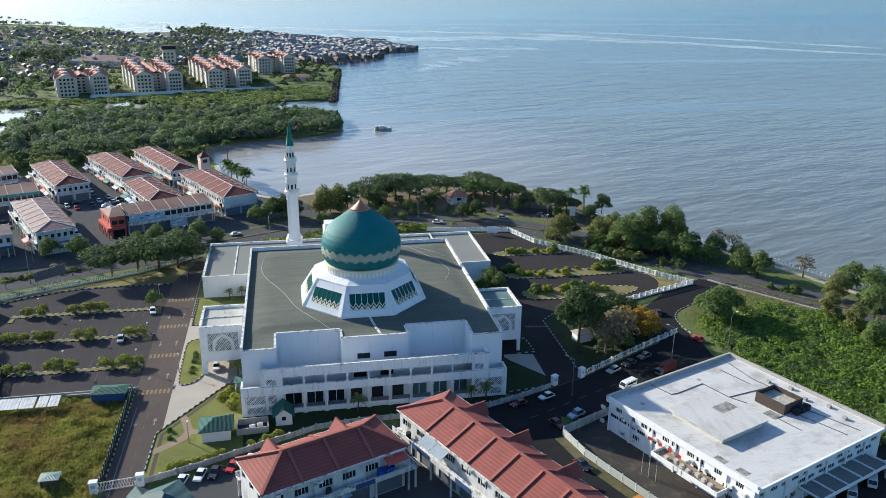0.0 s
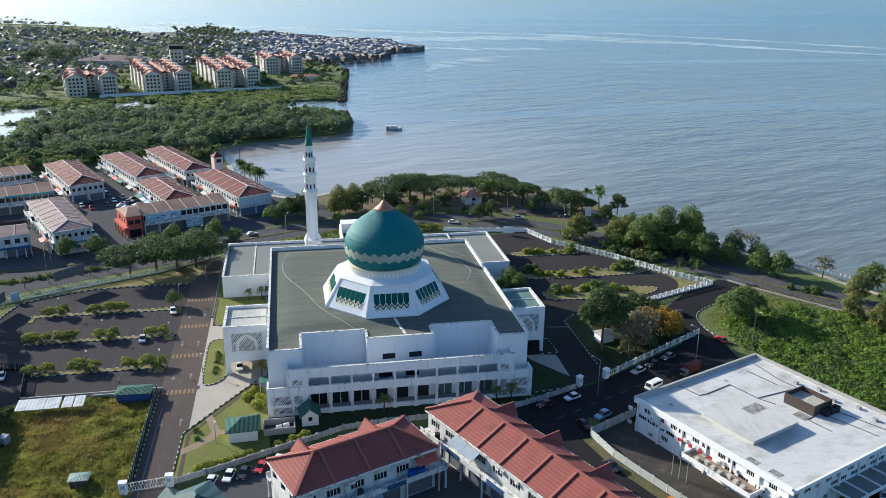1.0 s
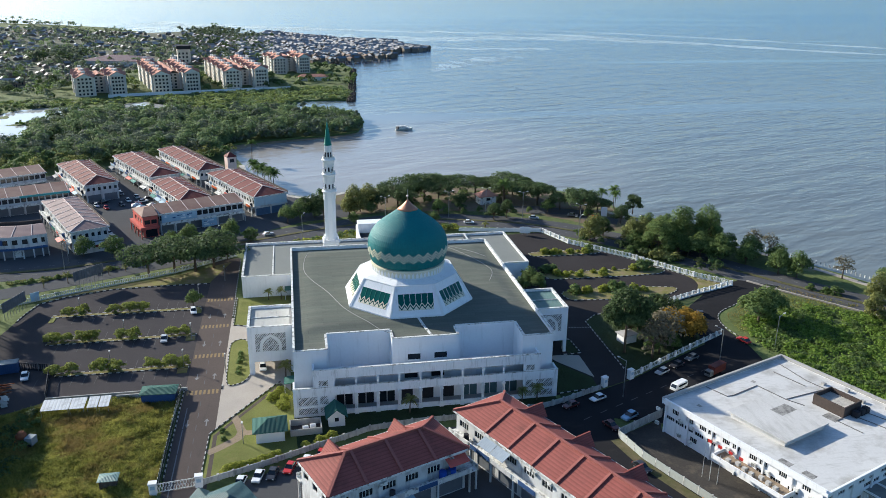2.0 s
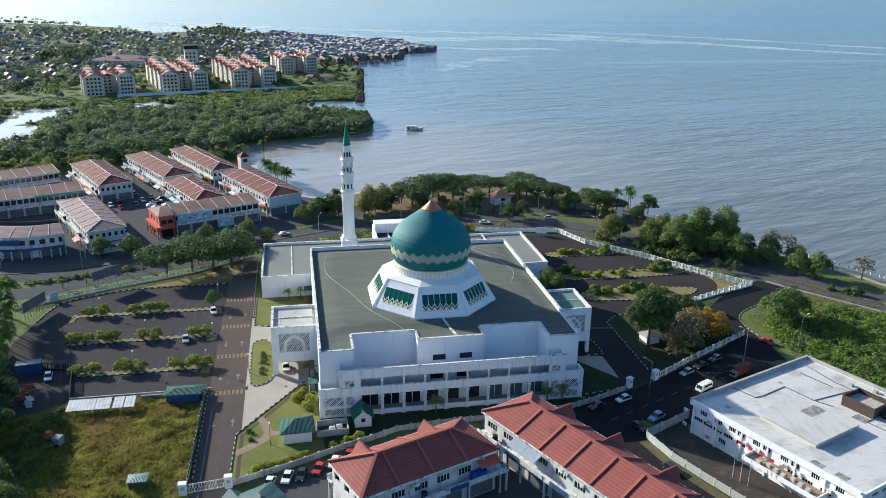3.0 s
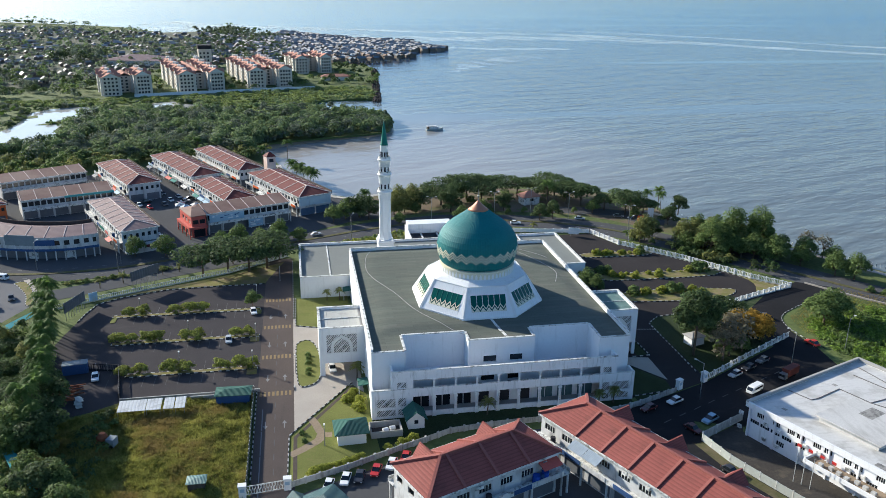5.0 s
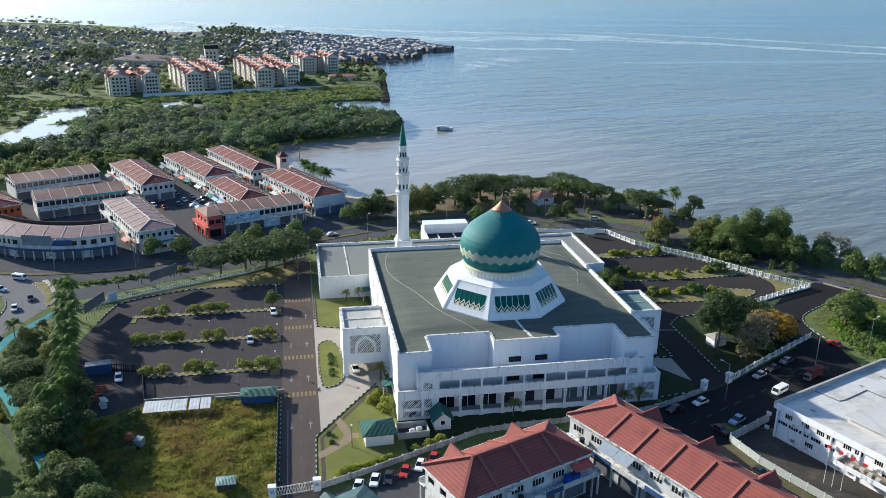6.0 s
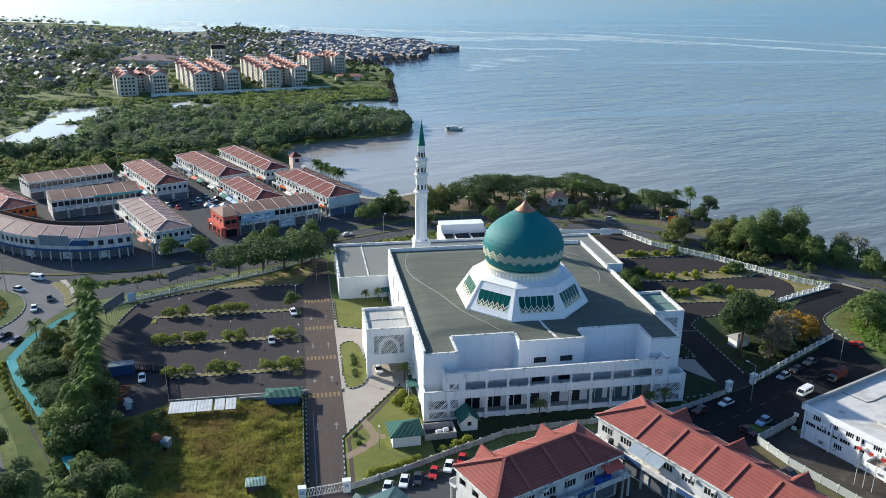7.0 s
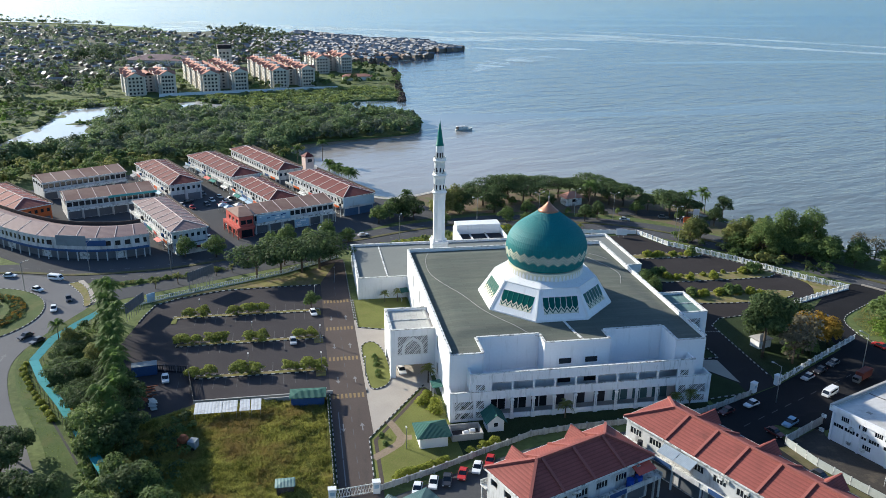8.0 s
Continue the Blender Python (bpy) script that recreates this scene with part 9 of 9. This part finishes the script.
# ---------- cars ----------
def car_kind(name, L, W, H, paint, label, van=False):
    g = thing(name, 0, 0, 0, 0, label, "van" if van else "car", name + "s")
    bm = bmesh.new()
    h1 = H * (0.55 if not van else 0.45)
    prof = [(-L / 2, 0.35), (-L / 2, h1 * 0.95), (-L * 0.18, h1 * 1.05), (L * 0.42, h1 * 1.05), (L / 2, h1 * 0.9), (L / 2, 0.35)]
    if van:
        prof = [(-L / 2, 0.35), (-L / 2, H * 0.5), (-L * 0.38, H * 0.95), (-L * 0.3, H), (L * 0.48, H), (L / 2, H * 0.9), (L / 2, 0.35)]
    lo = [bm.verts.new((-W / 2, p[0], p[1])) for p in prof]
    hi = [bm.verts.new((W / 2, p[0], p[1])) for p in prof]
    bm.faces.new(lo), bm.faces.new(hi[::-1])
    for i in range(len(prof)):
        j = (i + 1) % len(prof)
        bm.faces.new((lo[j], lo[i], hi[i], hi[j]))
    bmesh.ops.bevel(bm, geom=bm.edges[:], offset=0.09, segments=2, affect="EDGES")
    part("body", bm, paint, g)
    if not van:
        bm = bmesh.new()
        c = [(-L * 0.22, h1), (-L * 0.06, H * 0.94), (L * 0.26, H * 0.94), (L * 0.40, h1)]
        lo = [bm.verts.new((-W * 0.46 if i in (0, 3) else -W * 0.38, p[0], p[1])) for i, p in enumerate(c)]
        hi = [bm.verts.new((W * 0.46 if i in (0, 3) else W * 0.38, p[0], p[1])) for i, p in enumerate(c)]
        bm.faces.new(lo), bm.faces.new(hi[::-1])
        for i in range(4):
            j = (i + 1) % 4
            bm.faces.new((lo[j], lo[i], hi[i], hi[j]))
        cab = part("glasshouse", bm, M["glass"], g)
        bm = bmesh.new()
        bx(bm, -W * 0.385, W * 0.385, -L * 0.06, L * 0.265, H * 0.935, H)
        bmesh.ops.bevel(bm, geom=bm.edges[:], offset=0.03, segments=1, affect="EDGES")
        part("roof", bm, paint, g)
    else:
        for s in (-1, 1):
            piece("window", M["glass"], g, s * W / 2 - 0.02, s * W / 2 + 0.02, -L * 0.26, L * 0.42, H * 0.58, H * 0.84)
        bm = bmesh.new()
        slab(bm, (-W * 0.43, -L * 0.49, H * 0.56), (W * 0.43, -L * 0.49, H * 0.56), (W * 0.4, -L * 0.395, H * 0.92), (-W * 0.4, -L * 0.395, H * 0.92), 0.04)
        part("windscreen", bm, M["glass"], g)
    for sx in (-1, 1):
        for sy in (-0.31, 0.31):
            bm = bmesh.new()
            tube(bm, (sx * (W / 2 - 0.2), sy * L, 0.3), (sx * (W / 2 + 0.01), sy * L, 0.3), 0.3, 0.3, 12)
            wh = part("wheel", bm, M["tyre"], g)
            bm = bmesh.new()
            tube(bm, (sx * (W / 2 + 0.0), sy * L, 0.3), (sx * (W / 2 + 0.025), sy * L, 0.3), 0.18, 0.18, 10)
            part("rim", bm, M["metal"], wh)
        piece("headlight", M["white_clean"], g, sx * W * 0.36 - 0.16, sx * W * 0.36 + 0.16, -L / 2 - 0.02, -L / 2 + 0.04, 0.55, 0.7)
        piece("tail_light", M["red_paint"], g, sx * W * 0.38 - 0.12, sx * W * 0.38 + 0.12, L / 2 - 0.04, L / 2 + 0.02, 0.6, 0.8)
    return g


paint = lambda n, c, r=0.3: shade("paint_" + n, c, r, var=0.04, spec=0.6)
WH, SI, RD, DK, BL, GR, OR = paint("white", (0.75, 0.75, 0.74)), paint("silver", (0.42, 0.44, 0.46)), paint("red", (0.45, 0.03, 0.025)), paint("dark", (0.03, 0.03, 0.035)), paint("blue", (0.25, 0.38, 0.5)), paint("grey", (0.12, 0.13, 0.14)), paint("orange", (0.55, 0.22, 0.03))
KINDS = {"w": car_kind("car", 4.2, 1.7, 1.5, WH, "white parked car with dark windows"), "s": car_kind("car", 4.2, 1.7, 1.5, SI, "silver car with dark windows"), "r": car_kind("car", 4.1, 1.7, 1.5, RD, "bright red car with dark windows"), "d": car_kind("car", 4.3, 1.75, 1.5, DK, "dark grey car with dark windows"),
         "m": car_kind("car", 4.2, 1.7, 1.5, paint("maroon", (0.10, 0.022, 0.02)), "dark maroon car with dark windows"), "b": car_kind("car", 4.6, 1.8, 1.7, BL, "pale blue pickup with dark windows"), "g": car_kind("car", 4.3, 1.75, 1.5, GR, "mid grey car with dark windows"), "v": car_kind("minivan", 5.2, 1.9, 2.1, WH, "white minivan with a flat roof", True), "o": car_kind("minivan", 5.0, 1.9, 2.2, OR, "orange van with a flat roof", True)}
for k, x, y, r in (("w", -27.0, 57.6, 10), ("s", -32.4, 40.2, 4), ("w", -7.4, 20.6, 4), ("w", -116.5, 99.0, 80), ("w", -105.1, 86.0, 55), ("v", -102.4, 94.7, 65), ("w", -96.7, 70.5, 12), ("d", -94.6, 77.5, 20),
                   ("d", -98.9, 53.1, -35), ("g", -95.2, 49.8, -35), ("m", 58.9, -8.6, -66), ("w", 65.9, -6.6, -66), ("b", 69.8, -15.1, -60), ("m", 64.5, -18.0, 20), ("s", 85.6, 2.9, -62), ("d", 90.6, 5.6, -62), ("v", 86.0, -4.8, -62), 
                   ("r", 114.0, 15.6, 195), ("d", 111.2, 33.5, 160), ("d", 64.6, -33.2, 20), ("o", 70.6, -48.2, 25), ("g", 96, 8.6, -62),
                   ("v", 116.3, -47.6, -35), ("v", 121.4, -45.8, -35), ("v", 110.3, -50.0, -35), ("v", 104.2, -52.2, -35), ("v", 118.5, -53.4, -35),
                   ("w", -10.4, -25.4, -15), ("w", -7.2, -24.0, -15), ("d", -4.6, -23.6, -15), ("r", -1.4, -22.2, -20), ("w", 1.7, -20.6, -20), ("r", 4.6, -18.8, -20),
                   ("r", -71, 168, 25), ("d", -66, 172, 25), ("w", -64.5, 178, 25), ("s", -62, 183, 25), ("w", -66, 140, 30), ("s", -63.5, 134, 30), ("w", -61, 128.5, 30), ("d", -69.2, 189, 25), ("w", -71.5, 195, 25), ("s", -47, 147, 30), ("w", -51, 156, 30),
                   ("w", -58.5, 176, 115), ("d", -57.0, 180, 115), ("s", -55.2, 184, 115), ("g", -53.6, 188, 115), ("r", -60.2, 172, 115), ("w", -75.5, 172, 25), ("d", -73.6, 177, 115), ("s", -44, 142, 25), ("g", -30.5, 152, 112), ("w", -29, 156, 112), ("d", -27.5, 160, 112), ("s", -83, 150, 30), ("w", -90, 147, 25), ("g", -86.5, 156, 110), ("d", -55.5, 141, 25), ("w", -30, 114, -65), ("s", -8, 124.5, 112), ("d", 118, 98, -35), ("w", 66, 128, 80), ("g", 108, 131, 60), ("w", -61.0, 24.5, 10), ("s", 92, 130, 70)):
    copy_thing(KINDS[k], pose(x, y, 0.045, 0, 0, r)).scale = (0.94, 0.94, 0.94) if k != "v" else (0.86, 0.86, 0.86)
retire(*KINDS.values())

lo = thing("lorry", 97.4, 0.2, 0.045, -62, "dark red box lorry parked in the street", "lorry")
bm = bmesh.new()
bx(bm, -1.1, 1.1, -1.6, 4.2, 0.9, 3.2)
part("box_body", bm, M["red_box"], lo)
bm = bmesh.new()
bx(bm, -1.0, 1.0, -3.5, -1.75, 0.55, 2.3)
bmesh.ops.bevel(bm, geom=bm.edges[:], offset=0.12, segments=2, affect="EDGES")
part("cab", bm, GR, lo)
piece("windscreen", M["glass"], lo, -0.85, 0.85, -3.54, -3.5, 1.4, 2.1)
for sx in (-0.9, 0.9):
    for sy in (-2.6, 2.6):
        bm = bmesh.new()
        tube(bm, (sx - 0.13, sy, 0.42), (sx + 0.13, sy, 0.42), 0.42, 0.42, 12)
        part("wheel", bm, M["tyre"], lo)

lo.scale = (0.8, 0.8, 0.8)

# ---------- lamps, boards, boat ----------
def lamp_kind(h, arm, double, label):
    g = thing("street_lamp", 0, 0, 0, 0, label, "street lamp", "street lamps")
    bm = bmesh.new()
    tube(bm, (0, 0, 0), (0, 0, h), 0.11, 0.07, 8)
    part("pole", bm, M["metal"], g)
    for s in ((1, -1) if double else (1,)):
        bm = bmesh.new()
        tube(bm, (0, 0, h - 0.1), (s * arm, 0, h + 0.5), 0.05, 0.05, 6)
        ar = part("arm", bm, M["metal"], g)
        bm = bmesh.new()
        bx(bm, s * arm - 0.35, s * arm + 0.35, -0.16, 0.16, h + 0.42, h + 0.58)
        part("lamp_head", bm, M["coping"], ar)
    return g


l1, l2 = lamp_kind(9.0, 1.8, False, "tall grey street lamp with one arm"), lamp_kind(10.0, 1.6, True, "tall grey street lamp with two arms")
l3 = lamp_kind(4.2, 0.3, False, "short car park lamp")
for x, y, r in ((72.0, -6.2, 140), (101.8, 5.6, 140), (-69.4, 96.5, 60), (-94.3, 101.5, 60), (119.7, 10.6, 20), (-108.5, 86, 0), (-24, 106, 60), (4, 117, 60)):
    copy_thing(l1, pose(x, y, 0, 0, 0, r))
for x, y, r in ((98.3, 97.9, 30), (75.3, 140, 0), (88.1, 132.2, 0), (-70, 104, 30), (-20, 122, 30), (35, 133, 0), (118, 96, -40), (60, 137, 0), (104, 112, -30)):
    copy_thing(l2, pose(x, y, 0, 0, 0, r))
for x, y in ((-25.6, 39.4), (-25.8, 24.0), (-26.3, 66.5), (-20.1, 80.8), (-42.5, 43.9), (-42.5, 26.0), (-10.5, -11.5), (-57, 61), (-15.9, 20), (63.7, 28.7)):
    copy_thing(l3, pose(x, y, 0, 0, 0, 90))
retire(l1, l2, l3)


def billboard(x, y, rot, w, h, z, mat, label, legs=4):
    g = thing("billboard", x, y, 0, rot, label, "billboard", "billboards")
    bm = bmesh.new()
    bx(bm, 0, w, 0, 0.12, z, z + h)
    part("board", bm, mat, g)
    for k in range(legs):
        u = w * (k + 0.5) / legs
        bm = bmesh.new()
        tube(bm, (u, 0.22, 0), (u, 0.22, z + h), 0.07, 0.07, 6)
        part("leg", bm, M["metal"], g)
    return g


billboard(-61.9, 77.2, 47.5, 9.8, 2.8, 3.7, M["board_back"], "dark back of a wide billboard on steel legs", 8)
billboard(-75.7, 59.2, 70.4, 9.5, 2.8, 2.3, M["board_back"], "dark back of a wide billboard on steel legs", 8)
billboard(-72.5, 71.8, 35, 2.4, 2.4, 0.4, M["pale_blue"], "small pale sign board on the fence", 2)
billboard(81.0, 111.0, -12, 3.8, 2.4, 0.8, M["white_clean"], "white sign board by the road", 2)
billboard(117.2, 125, -20, 2.2, 3.6, 1.5, M["white_clean"], "upright white sign by the shore road", 1)
billboard(111.5, 121, -10, 2.6, 2.2, 1.2, M["orange"], "orange sign panel by the shore road", 1)
for k, (x, y) in enumerate(((74.8, -37.4), (75.6, -38.7), (76.4, -40.1))):
    fp = thing("flagpole", x, y, 0, 0, "thin pale flagpole before the office block", "flagpole", "flagpoles")
    bm = bmesh.new()
    tube(bm, (0, 0, 0), (0, 0, 6.4), 0.07, 0.04, 6)
    part("pole", bm, M["coping"], fp)
for k in range(4):
    fl = thing("banner", 78.6 + k * 0.9, -33.2 - k * 2.2, 0, 112, "small red cloth banner on the office canopy", "banner", "banners")
    bm = bmesh.new()
    bx(bm, 0, 0.9, 0, 0.05, 4.2, 4.8)
    part("cloth", bm, RD, fl)
boat = thing("boat", 68.6, 325, -1.1, 8, "small grey fishing boat with a cabin, at anchor", "boat")
bm = bmesh.new()
sec = [(-5.0, 1.2, 0.9), (-3.0, 1.5, 0.8), (1.5, 1.6, 0.8), (4.0, 1.1, 1.1), (5.6, 0.1, 1.7)]
rows = [[bm.verts.new(p) for p in ((x, -w, z), (x, -w * 0.6, -0.4), (x, w * 0.6, -0.4), (x, w, z))] for x, w, z in sec]
for a, b in zip(rows, rows[1:]):
    for i in range(3):
        bm.faces.new((a[i], b[i], b[i + 1], a[i + 1]))
    bm.faces.new((a[3], b[3], b[0], a[0]))
bm.faces.new(rows[0]), bm.faces.new(rows[-1][::-1])
part("hull", bm, M["rail_grey"], boat, "pale grey-green hull")
bm = bmesh.new()
bx(bm, -3.2, 0.8, -1.1, 1.1, 0.8, 2.5), bx(bm, -4.6, 1.2, -1.3, 1.3, 2.5, 2.65), bx(bm, 1.0, 2.6, -0.9, 0.9, 0.9, 2.0)
part("cabin", bm, M["coping"], boat, "white wheelhouse")
for x in (-4.4, -3.6):
    piece("post", M["dark"], boat, x, x + 0.1, -1.1, 1.1, 0.9, 2.5)
bm = bmesh.new()
tube(bm, (2.0, 0, 1.5), (2.0, 0, 4.2), 0.06, 0.04, 6)
part("mast", bm, M["metal"], boat)

# sea wall at the headland
sw = thing("sea_wall", 43, 436, 0, 0, "dark rubble sea wall along the headland", "sea wall", kind="structure")
bm = bmesh.new()
rs = random.Random(5)
for k in range(260):
    t = k / 259
    x, y = 2 + 18 * t + rs.uniform(-2.2, 3.2), 205 * t
    s = rs.uniform(0.7, 1.6)
    m = pose(x, y, rs.uniform(-0.8, 0.9), rs.uniform(0, 90), rs.uniform(0, 90), rs.uniform(0, 90)) @ Matrix.Diagonal((s, s * rs.uniform(0.6, 1), s * rs.uniform(0.5, 0.9), 1))
    bmesh.ops.create_icosphere(bm, subdivisions=1, radius=1, matrix=m)
part("rubble", bm, M["dark_render"], sw)

# ---------- village ----------
def house_kind(w, d, h, rise, wall_m, roof_m, label, stilts):
    g = thing("village_house", 0, 0, 0, 0, label, "house", "village houses")
    z = 1.2 if stilts else 0.0
    bm = bmesh.new()
    bx(bm, -w / 2, w / 2, -d / 2, d / 2, z, z + h)
    if stilts:
        for sx in (-0.45, 0.45):
            for sy in (-0.45, 0.45):
                bx(bm, sx * w - 0.12, sx * w + 0.12, sy * d - 0.12, sy * d + 0.12, -3, z)
    part("wall", bm, wall_m, g)
    bm = bmesh.new()
    o = 0.6
    slab(bm, (-w / 2 - o, -d / 2 - o, z + h), (0, -d / 2 - o, z + h + rise), (0, d / 2 + o, z + h + rise), (-w / 2 - o, d / 2 + o, z + h), 0.12)
    slab(bm, (0, -d / 2 - o, z + h + rise), (w / 2 + o, -d / 2 - o, z + h), (w / 2 + o, d / 2 + o, z + h), (0, d / 2 + o, z + h + rise), 0.12)
    part("roof", bm, roof_m, g)
    piece("window", M["dark"], g, -w * 0.3, -w * 0.1, -d / 2 - 0.03, -d / 2 - 0.005, z + h * 0.35, z + h * 0.75)
    piece("door", M["dark"], g, w * 0.1, w * 0.25, -d / 2 - 0.03, -d / 2 - 0.005, z, z + h * 0.8)
    return g


zr = [shade("sheet_pale", (0.24, 0.24, 0.245), 0.5, var=0.25, small=0.4, obj=0.9), shade("sheet_rust", (0.17, 0.12, 0.09), 0.7, var=0.3, small=0.4, obj=0.9), shade("sheet_grey", (0.13, 0.135, 0.14), 0.6, var=0.3, small=0.4, obj=0.9), shade("sheet_blue", (0.11, 0.15, 0.18), 0.6, var=0.3, small=0.4, obj=0.9)]
HK = [house_kind(7, 10, 2.8, 1.5, M["plank"], zr[i], "wooden village house with %s roof sheets" % c, True) for i, c in enumerate(("pale grey", "rusty", "dark grey", "blue-grey"))]
HL = [house_kind(9, 12, 3.2, 1.9, M["plank"], zr[i], "village house with %s roof sheets among trees" % c, False) for i, c in enumerate(("pale grey", "rusty", "dark grey", "blue-grey"))]
WATER_VILLAGE = [(-40, 770), (10, 712), (26, 690), (62, 701), (86, 711), (122, 752), (108, 780), (128, 806), (172, 832), (176, 846), (146, 880), (143, 945), (118, 967), (74, 987), (45, 1028), (15, 1071), (-25, 1130), (-70, 900)]
INLAND = [(-420, 520), (-190, 530), (-170, 620), (-100, 690), (-40, 700), (-50, 800), (-80, 960), (-140, 1100), (-230, 1120), (-400, 1260), (-640, 1330), (-640, 700)]
rs = random.Random(21)
spots = []


def settle(poly, n, gap, kinds, near, name, label, z, tries=40):
    """Houses at random in a quarter; the nearest are things of their own, the far rest is one mesh."""
    x0, x1 = min(p[0] for p in poly), max(p[0] for p in poly)
    y0, y1 = min(p[1] for p in poly), max(p[1] for p in poly)
    out = []
    for _ in range(n * tries):
        if len(out) >= n:
            break
        x, y = rs.uniform(x0, x1), rs.uniform(y0, y1)
        if inside(x, y, poly) and all((x - a) ** 2 + (y - b) ** 2 > gap * gap for a, b in spots):
            spots.append((x, y))
            out.append((x, y))
    out.sort(key=lambda p: p[1])
    V, F, I = [], [], []
    for i, (x, y) in enumerate(out):
        a, s, t = rs.choice((0, 90)) + rs.uniform(-14, 14) + 20, rs.uniform(0.42, 0.78), rs.uniform(0.8, 1.3)
        if i < near:
            o = copy_thing(rs.choice(kinds), pose(x, y, 0, 0, 0, a))
            o.scale = (s, s * t, rs.uniform(0.9, 1.15))
            continue
        m = pose(x, y, z, 0, 0, a)
        w, d, h, r = 3.6 * s, 5.2 * s * t, 2.3, 1.5
        b = len(V)
        V += [tuple(m @ Vector(p)) for p in ((-w, -d, -3), (w, -d, -3), (w, d, -3), (-w, d, -3), (-w, -d, h), (w, -d, h), (w, d, h), (-w, d, h), (0, -d - 0.5, h + r), (0, d + 0.5, h + r),
                                                (-w - 0.5, -d - 0.5, h), (w + 0.5, -d - 0.5, h), (w + 0.5, d + 0.5, h), (-w - 0.5, d + 0.5, h))]
        F += [tuple(b + k for k in f) for f in ((0, 1, 5, 4), (1, 2, 6, 5), (2, 3, 7, 6), (3, 0, 4, 7), (10, 11, 8), (12, 13, 9), (10, 8, 9, 13), (8, 11, 12, 9))]
        I += [0] * 6 + [1] * 2
    if V:
        me = mesh_of(name, V, F, [M["plank"], M["zinc"]])
        me.polygons.foreach_set("material_index", I)
        tagged(new(name, me), label, "houses", kind="stuff")


settle(WATER_VILLAGE, 900, 5.0, HK, 80, "stilt_village", "close-set stilt houses over the water", 1.0)
settle([(-112, 700), (-25, 698), (-12, 880), (-60, 1060), (-140, 1090), (-125, 800)], 190, 9, HL, 30, "point_village", "small houses on the far headland", 0.0)
settle(INLAND, 980, 8.5, HL, 64, "far_village", "far village houses among the trees", 0.0)
retire(*HK, *HL)
